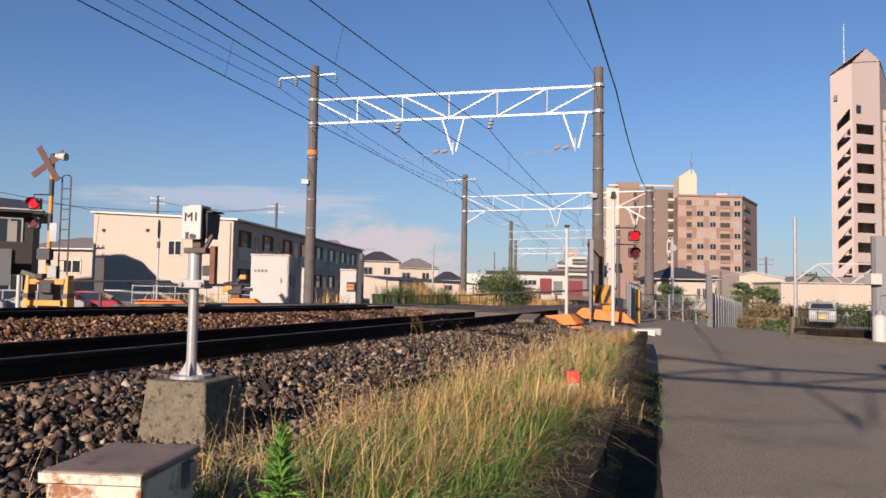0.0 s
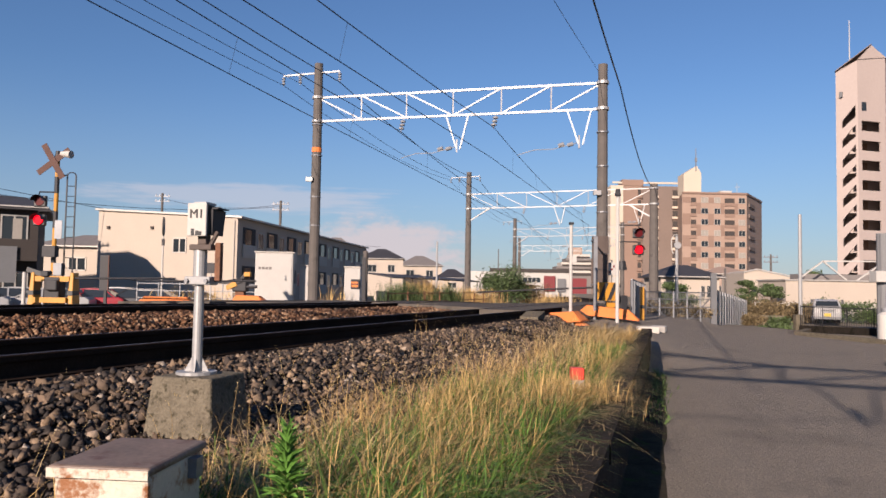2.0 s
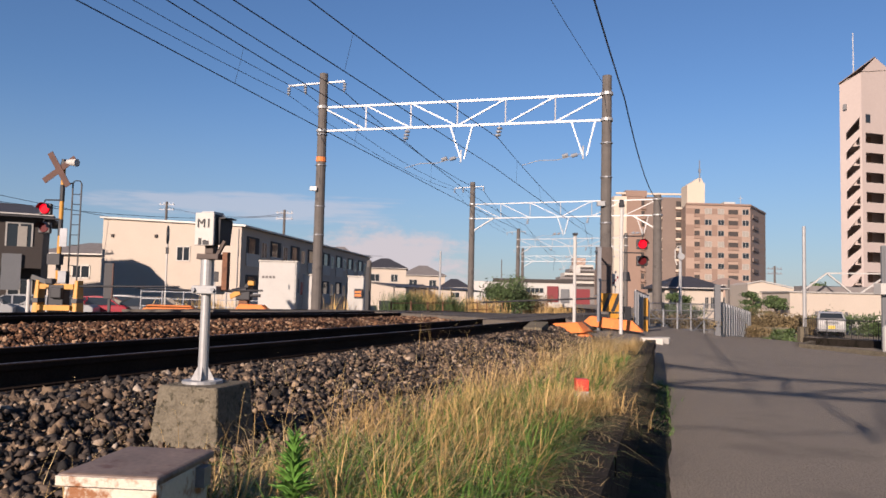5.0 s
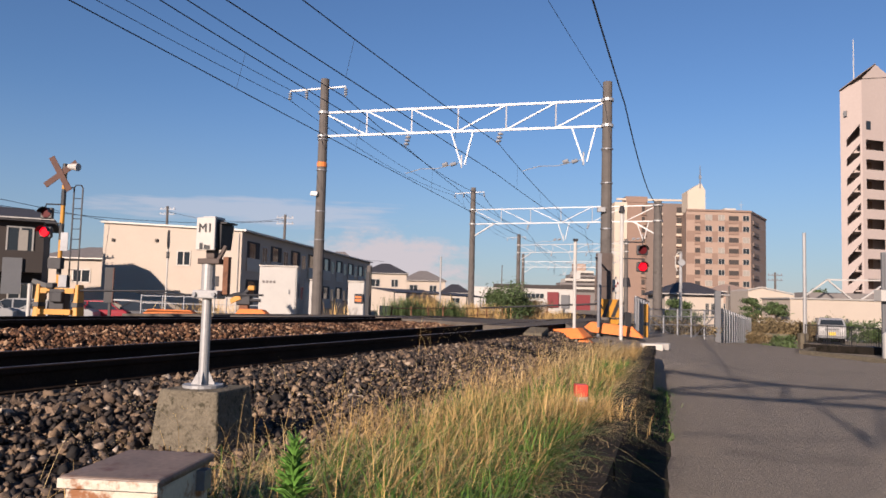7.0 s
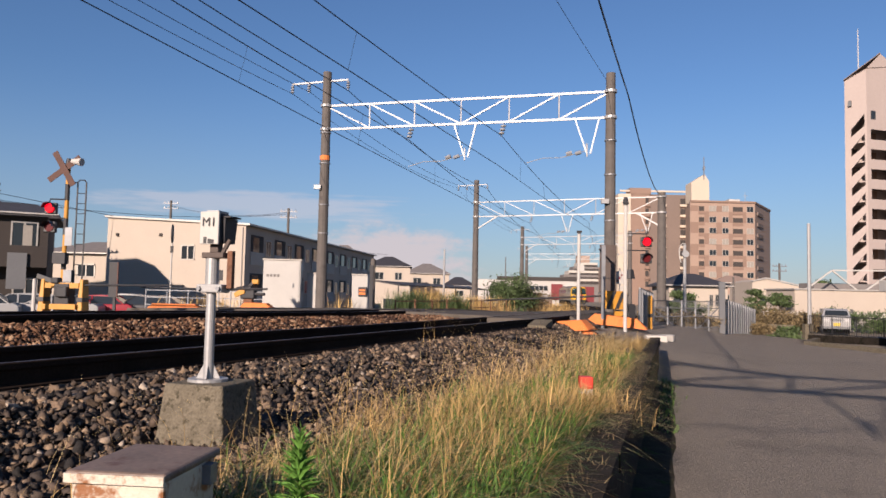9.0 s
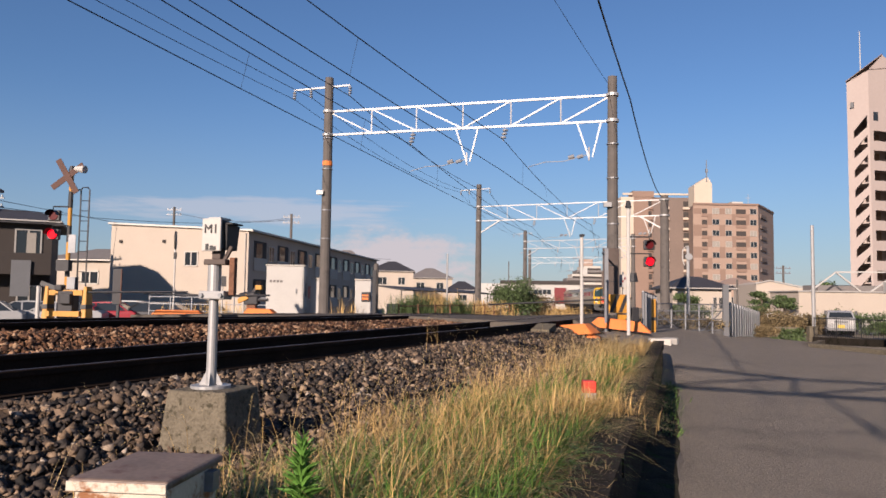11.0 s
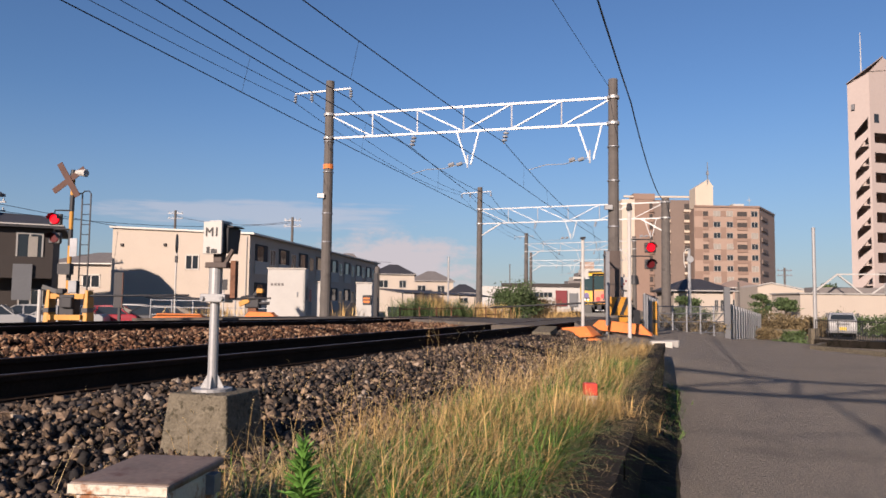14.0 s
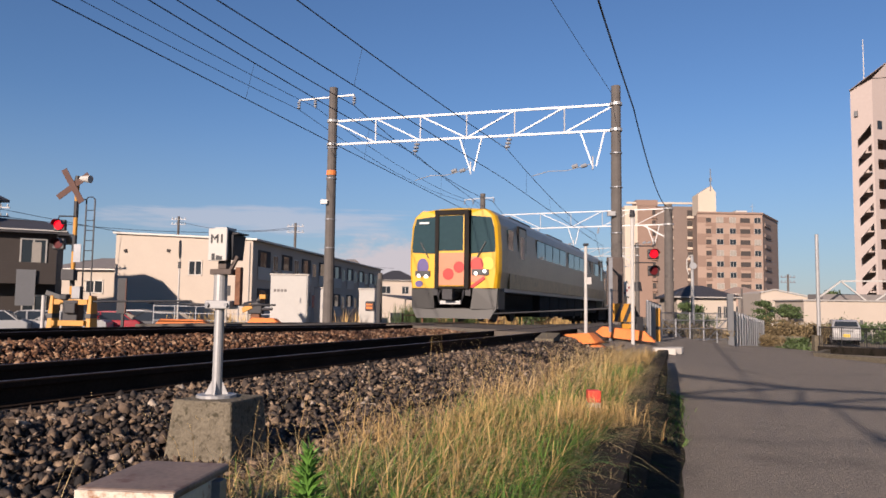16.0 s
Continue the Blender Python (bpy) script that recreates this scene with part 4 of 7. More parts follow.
def barrier_machine(at, label, flip=1, paint="yellow"):
    """Barrier drive in a striped protective frame."""
    th = thing("barrier_machine", label, "barrier", "level-crossing barriers", at=at)
    for x in (-0.52, 0.52):
        fr = part("guard_frame", Geo().loft([[(x - 0.09, -0.2, -0.25), (x + 0.09, -0.2, -0.25), (x + 0.09, 0.25, -0.25), (x - 0.09, 0.25, -0.25)], [(x - 0.045, -0.1, 0.9), (x + 0.045, -0.1, 0.9), (x + 0.045, 0.2, 0.9), (x - 0.045, 0.2, 0.9)]]), paint, th, "guard frame", bevel=0.02)
        part("black_stripe", Geo().box(x, 0.0, 0.30, 0.15, 0.36, 0.12), "black", fr)
    part("guard_rail", Geo().box(0, -0.1, 0.10, 0.9, 0.3, 0.14).box(0, -0.05, 0.66, 0.9, 0.12, 0.14), paint, th)
    part("drive_box", Geo().box(0, 0.05, 0.0, 0.42, 0.36, 0.78), "dark", th, "dark barrier drive box", bevel=0.03)
    part("motor_case", Geo().box(0.05, -0.16, 0.42, 0.30, 0.16, 0.28).box(-0.18, -0.05, 0.78, 0.20, 0.24, 0.16), "dark", th, bevel=0.03)
    part("boom_weight", Geo().bar((0.1 * flip, -0.05, 0.72), (-0.7 * flip, -0.05, 0.98), 0.07, 0.12), "black", th)
    part("boom", Geo().tube((0.1 * flip, -0.05, 0.74), (3.2 * flip, 0.1, 0.80), 0.03, 0.02, 8), "dark", th, "lowered dark barrier boom")
    return th


barrier_machine(pose(-10.45, 19.6, 0.66, 0, 0, 0), "yellow barrier machine beside the crossing mast")


def far_drive(at):
    """Barrier drive seen across the tracks: greasy gear cases, a yellow cover and the counterweight arm."""
    th = thing("barrier_machine", "grimy dark barrier drive with yellow covers beyond the tracks", "barrier", "level-crossing barriers", at=at)
    part("pedestal", Geo().loft([[(-0.20, -0.16, -0.2), (0.20, -0.16, -0.2), (0.20, 0.16, -0.2), (-0.20, 0.16, -0.2)], [(-0.13, -0.12, 0.42), (0.13, -0.12, 0.42), (0.13, 0.12, 0.42), (-0.13, 0.12, 0.42)]]), "rust", th, bevel=0.02)
    gear = part("gear_case", Geo().box(0.0, 0.0, 0.40, 0.44, 0.34, 0.34), "dark", th, bevel=0.04)
    part("motor", Geo().tube((-0.34, -0.04, 0.62), (0.10, -0.04, 0.70), 0.14, 0.14, 14), "dark", gear)
    part("shaft", Geo().tube((0.10, -0.10, 0.55), (0.52, -0.10, 0.56), 0.05, 0.05, 10), "dark", gear)
    part("cover", Geo().loft([[(-0.36, -0.20, 0.44), (-0.06, -0.20, 0.58), (-0.12, -0.20, 0.74), (-0.40, -0.20, 0.58)], [(-0.36, -0.12, 0.44), (-0.06, -0.12, 0.58), (-0.12, -0.12, 0.74), (-0.40, -0.12, 0.58)]]), "yellow", th, "tilted yellow cover plate", bevel=0.01)
    part("lever", Geo().bar((0.0, -0.06, 0.72), (0.20, -0.06, 1.0), 0.10, 0.09), "dark", th)
    part("collar", Geo().box(0.24, -0.12, 0.86, 0.20, 0.2, 0.14), "yellow", th, bevel=0.02)
    part("boom", Geo().tube((-0.1, -0.1, 0.66), (-3.4, 0.2, 0.70), 0.03, 0.02, 8), "dark", th, "lowered dark barrier boom")


far_drive(pose(-6.25, 22.4, 0.70))


def striped_barrier():
    th = thing("striped_barrier", "yellow and black striped barrier box by the gantry pole", "barrier", at=pose(4.43, 20.25, 0.50, 0, 0, 8))
    b = part("board", Geo().box(0, 0, 0.55, 0.62, 0.06, 0.50), "yellow", th, "yellow board with black diagonal stripes")
    for k in range(3):
        x = -0.30 + 0.26 * k
        part("stripe", Geo().loft([[(x, -0.035, 0.56), (x + 0.11, -0.035, 0.56), (x + 0.31 - max(0, x + 0.31 - 0.3), -0.035, 1.04), (x + 0.2 - max(0, x + 0.2 - 0.29), -0.035, 1.04)],
                                   [(x, -0.031, 0.56), (x + 0.11, -0.031, 0.56), (x + 0.31 - max(0, x + 0.31 - 0.3), -0.031, 1.04), (x + 0.2 - max(0, x + 0.2 - 0.29), -0.031, 1.04)]]), "black", b)
    lo = part("lower_board", Geo().box(0.12, 0.02, 0.0, 0.30, 0.06, 0.5), "yellow", th)
    part("stripe", Geo().loft([[(0.0, -0.015, 0.10), (0.0, -0.015, 0.22), (0.25, -0.015, 0.44), (0.25, -0.015, 0.32)], [(0.0, -0.011, 0.10), (0.0, -0.011, 0.22), (0.25, -0.011, 0.44), (0.25, -0.011, 0.32)]]), "black", lo)
    part("drive_box", Geo().box(0.50, 0.25, -0.25, 0.22, 0.3, 0.95), "dark", th, bevel=0.03)
    part("boom", Geo().tube((0.4, 0.1, 0.95), (-3.4, 1.2, 0.72), 0.03, 0.02, 8), "dark", th)


striped_barrier()


def rubber_bump(at, l, w, h, label):
    th = thing("orange_ramp", label, "traffic mound", "orange mounds at the crossing", at=at)
    secs = []
    for x, k in ((-l / 2, 0.15), (-l / 2 + 0.22, 1.0), (l / 2 - 0.3, 0.95), (l / 2, 0.12)):
        secs.append([(x, -w / 2, 0), (x, w / 2, 0), (x, w / 2 * 0.5, h * k), (x, -w / 2 * 0.5, h * k)])
    part("mound", Geo().loft(secs), "orange", th, bevel=0.02)


rubber_bump(pose(2.52, 17.2, 0.57, 0, 4, 152), 1.5, 0.75, 0.24, "faded orange mound at the edge of the crossing")
rubber_bump(pose(3.08, 16.8, 0.50, 0, 0, -25), 0.42, 0.4, 0.16, "small broken orange mound beside the larger one")
rubber_bump(pose(4.30, 19.6, 0.62, 0, 5, -14), 1.6, 0.6, 0.27, "long orange mound in front of the striped barrier")
rubber_bump(pose(-8.0, 21.2, 0.70, 0, 0, 6), 1.7, 0.6, 0.24, "orange mound across the railway")
rubber_bump(pose(-5.9, 22.2, 0.72, 0, 0, -6), 1.2, 0.6, 0.28, "orange mound beside the far barrier machine")


def marker_pole(x, y, z0, z1, r, label, band=None):
    th = thing("marker_pole", label, "pole", "white poles", at=pose(x, y, 0))
    p = part("post", Geo().tube((0, 0, z0), (0, 0, z1), r, r * 0.95, 10), "white", th)
    part("cap", Geo().box(0, -0.02, z1, r * 2.6, r * 3.2, 0.05), "dark", p)
    if band:
        part("junction_box", Geo().box(r + 0.03, 0, band, 0.10, 0.12, 0.16), "white", p)


marker_pole(2.86, 17.0, 0.4, 2.84, 0.039, "slim white pole at the edge of the crossing", 1.95)
marker_pole(4.255, 18.4, 0.2, 3.70, 0.046, "tall white pole beside the road")


def small_posts():
    th = thing("equipment_board", "dark brown steel board on a galvanised post", "board")
    part("post", Geo().box(3.93, 19.5, 0.3, 0.10, 0.06, 2.45), "steel", th, "perforated galvanised post")
    bd = part("board_panel", Geo().box(4.28, 20.6, 1.48, 0.46, 0.06, 1.36), "board_brown", th, "dark brown sheet board", bevel=0.01)
    for z in (1.48, 2.7):
        part("board_rail", Geo().bar((4.03, 20.55, z), (3.95, 19.52, z), 0.04), "steel", bd)
    part("rear_post", Geo().box(4.48, 20.66, 0.3, 0.06, 0.06, 2.5), "steel", th)
    for z in (1.9, 2.35):
        part("seam", Geo().box(4.28, 20.562, z, 0.46, 0.008, 0.02), "black", bd)
    th = thing("notice_boards", "small white notice boards with red marks on a post", "sign")
    part("post", Geo().tube((4.70, 21.0, 0.2), (4.70, 21.0, 2.2), 0.025, 0.025, 8), "steel", th)
    part("upper_notice", Geo().box(4.68, 20.95, 1.76, 0.24, 0.03, 0.36), "white", th, "white notice with dark bars")
    for k in range(3):
        part("bar_mark", Geo().box(4.62 + 0.06 * k, 20.932, 1.82 + 0.08 * k, 0.05, 0.01, 0.06), "signage", th)
    part("lower_notice", Geo().box(4.78, 20.95, 1.52, 0.18, 0.03, 0.19), "white", th)
    th = thing("yellow_post", "short yellow post with black marks beside the gate", "post", at=pose(5.72, 21.6, 0.3))
    part("post", Geo().box(0, 0, 0.1, 0.11, 0.11, 1.05), "yellow", th, bevel=0.01)
    part("black_band", Geo().box(0, 0, 0.52, 0.114, 0.114, 0.10), "black", th)
    th = thing("steel_partition", "grey steel partition panels beside the crossing", "partition")
    for k in range(5):
        x, y = 5.52 + 0.19 * k, 22.0 + 0.42 * k
        part("panel", Geo().box(x + 0.08, y + 0.2, 0.35, 0.05, 0.40, 1.28 - 0.03 * k), "corrug", th)
        part("panel_post", Geo().box(x, y, 0.3, 0.06, 0.06, 1.36 - 0.03 * k), "steel", th)
    part("top_rail", Geo().bar((5.52, 22.0, 1.66), (6.5, 24.2, 1.52), 0.05), "steel", th)


small_posts()


# ---- signal and box by the camera ----
def dwarf_signal():
    th = thing("track_sign", "white marker box lettered M1 on a steel post and concrete plinth", "track sign", at=pose(-1.30, 3.92, 0.0, 0, 0, -14))
    w0, w1 = 0.225, 0.168
    part("plinth", Geo().loft([[(-w0, -w0, 0.25), (w0, -w0, 0.25), (w0, w0, 0.25), (-w0, w0, 0.25)], [(-w1, -w1, 0.865), (w1, -w1, 0.865), (w1, w1, 0.865), (-w1, w1, 0.865)]]), "concrete", th, "stained tapered concrete plinth", bevel=0.012)
    part("base_plate", Geo().tube((-0.02, 0, 0.865), (-0.02, 0, 0.88), 0.105, 0.105, 20), "galv", th)
    post = part("post", Geo().tube((-0.02, 0, 0.88), (-0.02, 0, 1.42), 0.027, 0.025, 16), "galv", th, "galvanised steel post")
    for a in (20, 110, 200, 290):
        g = Geo().add([(0.02, -0.003, 0), (0.062, -0.003, 0), (0.02, -0.003, 0.085), (0.02, 0.003, 0), (0.062, 0.003, 0), (0.02, 0.003, 0.085)], [(0, 1, 2), (5, 4, 3), (0, 3, 4, 1), (1, 4, 5, 2), (2, 5, 3, 0)])
        f = part("gusset", g, "galv", post)
        f.matrix_basis = pose(-0.02, 0, 0.88, 0, 0, a)
    part("upper_sleeve", Geo().tube((-0.02, 0, 1.37), (-0.02, 0, 1.52), 0.036, 0.036, 16), "galv", post)
    cl = part("clamp", Geo().box(-0.01, 0, 1.335, 0.15, 0.09, 0.045), "galv", post, "bolted pipe clamp", bevel=0.006)
    for x in (-0.065, 0.05):
        part("bolt", Geo().tube((x, -0.06, 1.357), (x, -0.04, 1.357), 0.012, 0.012, 6), "steel", cl)
    part("side_rod", Geo().tube((-0.22, 0.0, 1.352), (0.30, 0.02, 1.36), 0.006, 0.006, 6), "dark", cl)
    part("timber_strip", Geo().box(0.085, 0.01, 1.36, 0.03, 0.03, 0.20), "rust", cl, "rusty upright strip")
    br = part("bracket", Geo().box(0.0, 0.0, 1.52, 0.13, 0.08, 0.03).box(0.0, 0.0, 1.55, 0.05, 0.05, 0.07).bar((0.03, 0, 1.53), (0.08, 0, 1.62), 0.02), "board_brown", th, bevel=0.004)
    # body coloured dark in place of the shade on the box's right side
    bx = part("lamp_box", Geo().loft([[(-0.055, -0.05, 1.60), (0.045, -0.05, 1.60), (0.06, 0.09, 1.61), (-0.03, 0.09, 1.61)], [(-0.055, -0.05, 1.762), (0.045, -0.05, 1.762), (0.06, 0.09, 1.75), (-0.03, 0.09, 1.75)]]), "dark", th, "lamp box body with its side's shade painted dark", bevel=0.006)
    part("face_plate", Geo().box(-0.008, -0.058, 1.592, 0.112, 0.016, 0.175), "white", bx, "white face with black letters", bevel=0.004)
    part("hood", Geo().loft([[(0.035, -0.02, 1.60), (0.058, -0.02, 1.60), (0.062, 0.08, 1.60), (0.035, 0.08, 1.60)], [(0.035, -0.03, 1.735), (0.066, -0.03, 1.735), (0.070, 0.09, 1.735), (0.035, 0.09, 1.735)]]).box(0.062, 0.03, 1.738, 0.060, 0.11, 0.008), "dark", bx, "dark projecting hood")
    part("cowl", Geo().box(0.0, 0.0, 1.762, 0.07, 0.10, 0.012), "galv", bx)
    for text, x, z, size in (("M1", -0.050, 1.688, 0.067),):
        cu = bpy.data.curves.new("letters", "FONT")
        cu.body, cu.size, cu.extrude = text, size, 0.002
        cu.materials.append(M["black"])
        ob = new("letters", cu)
        ob.parent = bx
        ob.matrix_basis = pose(x, -0.0695, z, 90, 0, 0)
    g = Geo()
    for x, h in ((-0.03, 0.034), (-0.004, 0.024), (0.014, 0.02)):
        g.box(x, -0.067, 1.597, 0.018, 0.004, h)
    part("stencil_marks", g, "black", bx)


dwarf_signal()


def equipment_box():
    """A low steel case; its near right corner is the origin."""
    th = thing("equipment_box", "rust-streaked white steel box with a brown lid in the grass", "equipment box", at=pose(-0.80, 2.02, 0.0, 0, 0, -5))
    part("case", Geo().box(-0.152, 0.20, 0.35, 0.275, 0.35, 0.462), "boxrust", th, "white paint flaking to rust", bevel=0.01)
    lid = part("lid", Geo().box(-0.152, 0.20, 0.812, 0.298, 0.385, 0.026), "lidtop", th, "worn brown steel lid", bevel=0.01)
    part("lid_edge", Geo().box(-0.152, 0.006, 0.806, 0.292, 0.008, 0.026), "boxrust", lid)
    part("latch", Geo().box(-0.002, 0.30, 0.745, 0.03, 0.05, 0.06), "steel", th)


equipment_box()


def stake():
    th = thing("boundary_stake", "short white stake with a bright red top in the grass", "stake", at=pose(0.92, 5.2, 0.455))
    part("post", Geo().box(0, 0, -0.1, 0.085, 0.085, 0.36), "white", th)
    part("red_cap", Geo().box(0, 0, 0.26, 0.09, 0.09, 0.085), "redpaint", th, "bright red painted top", bevel=0.008)


stake()


# ---- buildings ----
_win_cache = {}


def window(parent, p, heading, w, h, frame_mat="frame", pane_mat="glass", mullion=True, deep=0.06, sill=False):
    """A framed window on a wall at p (bottom middle), facing the heading in degrees (0 looks towards -y)."""
    key = (round(w, 2), round(h, 2), frame_mat, pane_mat, mullion)
    if key not in _win_cache:
        t = min(0.08, w * 0.08)
        fr = Geo().box(0, 0, 0, w, deep, t).box(0, 0, h - t, w, deep, t).box(-w / 2 + t / 2, 0, 0, t, deep, h).box(w / 2 - t / 2, 0, 0, t, deep, h)
        if mullion:
            fr.box(0, 0, 0, t, deep, h)
        _win_cache[key] = (fr.mesh("window", frame_mat), Geo().box(0, 0.012, t, w - 2 * t, 0.02, h - 2 * t).mesh("pane", pane_mat))
    a, b = _win_cache[key]
    f = new("window", a)
    f.parent = parent
    f.matrix_basis = pose(*p, 0, 0, heading)
    g = new("pane", b)
    g.parent = f
    return f


def along(p0, p1, u, out=0.0):
    """A place u metres along the wall foot from p0 to p1, pushed out to its right-hand face, and the wall's heading."""
    d = (Vector(p1) - Vector(p0)).normalized()
    n = Vector((d.y, -d.x))
    q = Vector(p0) + d * u + n * out
    return q.x, q.y, math.degrees(math.atan2(d.y, d.x))


def quad_block(geo, pts, z0, zt):
    """A block on four ground corners with a top height for each."""
    v = [(x, y, z0) for x, y in pts] + [(x, y, z) for (x, y), z in zip(pts, zt)]
    return geo.add(v, [(3, 2, 1, 0), (4, 5, 6, 7), (0, 1, 5, 4), (1, 2, 6, 5), (2, 3, 7, 6), (3, 0, 4, 7)])


def white_apartments():
    th = thing("apartment_building", "long two-storey cream apartment building with a mono-pitch roof", "building")
    A, B, C = (-27.1, 57.0), (-15.7, 55.0), (-10.7, 98.0)
    D = (A[0] + C[0] - B[0], A[1] + C[1] - B[1])
    part("wall", quad_block(Geo(), [A, B, C, D], -0.3, [6.85, 6.25, 6.3, 6.9]), "plaster", th, "cream rendered walls")
    r = Geo().add([(A[0] - 0.2, A[1] - 0.2, 6.86), (B[0] + 0.35, B[1] - 0.25, 6.26), (C[0] + 0.35, C[1], 6.31), (D[0], D[1], 6.91), (A[0] - 0.2, A[1] - 0.2, 7.0), (B[0] + 0.35, B[1] - 0.25, 6.40), (C[0] + 0.35, C[1], 6.45), (D[0], D[1], 7.05)],
                  [(3, 2, 1, 0), (4, 5, 6, 7), (0, 1, 5, 4), (1, 2, 6, 5), (2, 3, 7, 6), (3, 0, 4, 7)])
    part("roof", r, "frame", th, "thin pale metal roof edge")
    x, y, h = along(A, B, 6.9, 0.03)
    window(th, (x, y, 3.6), h, 1.15, 1.15)
    for u in (0.9, 4.6, 10.3):
        x, y, h = along(A, B, u, 0.06)
        part("wall_vent", Geo().box(0, 0, 0, 0.22, 0.14, 0.22), "recess", th).matrix_basis = pose(x, y, 5.4, 0, 0, h)
    x, y, h = along(A, B, 11.35, 0.06)
    part("downpipe", Geo().tube((x, y, 0), (x, y, 6.1), 0.05, 0.05, 8), "frame", th)
    # long side: flat balcony panels with recess shade painted in, paired windows, two storeys
    for z in (0.4, 3.35):
        u = 1.0
        for k in range(8):
            x, y, h = along(B, C, u + 1.3, -0.02)
            bal = part("balcony", Geo().box(0, -0.02, 0, 2.5, 0.10, 1.95), "recess", th, "flat balcony panel painted as dark as a shaded recess")
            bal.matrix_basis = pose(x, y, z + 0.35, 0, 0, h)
            part("parapet", Geo().box(0, -0.09, -0.35, 2.7, 0.06, 1.0), "plaster_grey", bal)
            part("balcony_window", Geo().box(-0.3, -0.075, 0.65, 1.2, 0.02, 1.15), "glass", bal)
            x, y, h = along(B, C, u + 3.7, 0.03)
            window(th, (x, y, z + 0.75), h, 1.2, 1.35)
            u += 5.1
    # rooftop gear and aerials
    part("antenna", Geo().tube((-20.5, 64.0, 6.5), (-20.5, 64.0, 8.1), 0.04, 0.03, 6).bar((-21.2, 64.0, 7.9), (-19.8, 64.0, 8.0), 0.05).bar((-20.9, 64, 7.6), (-20.1, 64, 7.65), 0.05), "dark", th)


white_apartments()


def grey_house():
    """Taupe two-storey house, its shade put into the wall colour, with a balcony at the edge of the view."""
    th = thing("house", "taupe two-storey house with a low roof and balcony", "house", "houses behind the railway")
    A, B = (-34.0, 33.5), (-22.3, 40.0)
    C = (-25.5, 46.5)
    D = (A[0] + C[0] - B[0], A[1] + C[1] - B[1])
    part("wall", quad_block(Geo(), [A, B, C, D], -0.2, [5.3] * 4), "taupe", th)
    r = Geo()
    ridge = [((A[0] + D[0]) / 2 + 1, (A[1] + D[1]) / 2, 6.5), ((B[0] + C[0]) / 2 - 1, (B[1] + C[1]) / 2, 6.2)]
    e = [(A[0] - 0.6, A[1] - 0.6, 5.3), (B[0] + 0.7, B[1] - 0.3, 5.3), (C[0] + 0.5, C[1] + 0.5, 5.3), (D[0] - 0.5, D[1] + 0.5, 5.3)]
    r.add(e + ridge + [(x, y, z - 0.18) for x, y, z in e], [(0, 1, 5, 4), (1, 2, 5), (2, 3, 4, 5), (3, 0, 4), (6, 7, 1, 0), (7, 8, 2, 1), (8, 9, 3, 2), (9, 6, 0, 3), (9, 8, 7, 6)])
    part("roof", r, "roof", th, "low hipped dark roof")
    part("roof_edge", Geo().bar((A[0] - 0.6, A[1] - 0.64, 5.27), (B[0] + 0.7, B[1] - 0.34, 5.27), 0.07), "white", th, "pale gutter line")
    x, y, h = along(A, B, 7.6, 0.55)
    b = part("balcony", Geo().box(0, 0, 0, 11.6, 1.1, 1.15), "taupe", th, "solid balcony front", bevel=0.02)
    b.matrix_basis = pose(x, y, 2.35, 0, 0, h)
    for u, z, w, hh in ((9.2, 3.4, 1.7, 1.5), (12.25, 3.45, 1.3, 1.4), (9.5, 0.3, 1.6, 1.6), (12.4, 0.3, 1.2, 1.5)):
        x, y, h = along(A, B, u, 0.03)
        window(th, (x, y, z), h, w, hh, "frame")
    for u in (12.4,):
        x, y, h = along(A, B, u, 0.05)
        part("curtain", Geo().box(0, 0, 0.1, 0.45, 0.03, 1.2), "curtain", th).matrix_basis = pose(x, y, 3.35, 0, 0, h)
    x, y, h = along(A, B, 12.0, 1.2)
    part("banner", Geo().box(0, 0, 0, 0.9, 0.05, 1.9), "panel", th, "grey banner panel").matrix_basis = pose(x, y, 1.2, 0, 0, h)


grey_house()


def gable_house(x, y, w, d, zt, rz, wall, roofm, label, rise=1.2, windows=(), z0=-0.4):
    th = thing("house", label, "house", "houses round the crossing", at=pose(x, y, 0, 0, 0, rz))
    part("wall", Geo().box(0, 0, z0, w, d, zt - z0), wall, th)
    a, b, e = w / 2 + 0.35, d / 2 + 0.35, min(w, d) / 2 * 0.9
    g = Geo().add([(-a, -b, zt), (a, -b, zt), (a, b, zt), (-a, b, zt), (-a + e, 0, zt + rise), (a - e, 0, zt + rise), (-a, -b, zt - 0.15), (a, -b, zt - 0.15), (a, b, zt - 0.15), (-a, b, zt - 0.15)],
                  [(0, 1, 5, 4), (1, 2, 5), (2, 3, 4, 5), (3, 0, 4), (6, 7, 1, 0), (7, 8, 2, 1), (8, 9, 3, 2), (9, 6, 0, 3), (9, 8, 7, 6)])
    part("roof", g, roofm, th)
    for u, z, ww, hh in windows:
        window(th, (u, -d / 2 - 0.03, z), 0, ww, hh)
    part("gutter", Geo().bar((-a, -b - 0.04, zt - 0.06), (a, -b - 0.04, zt - 0.06), 0.09), "frame", th)
    return th


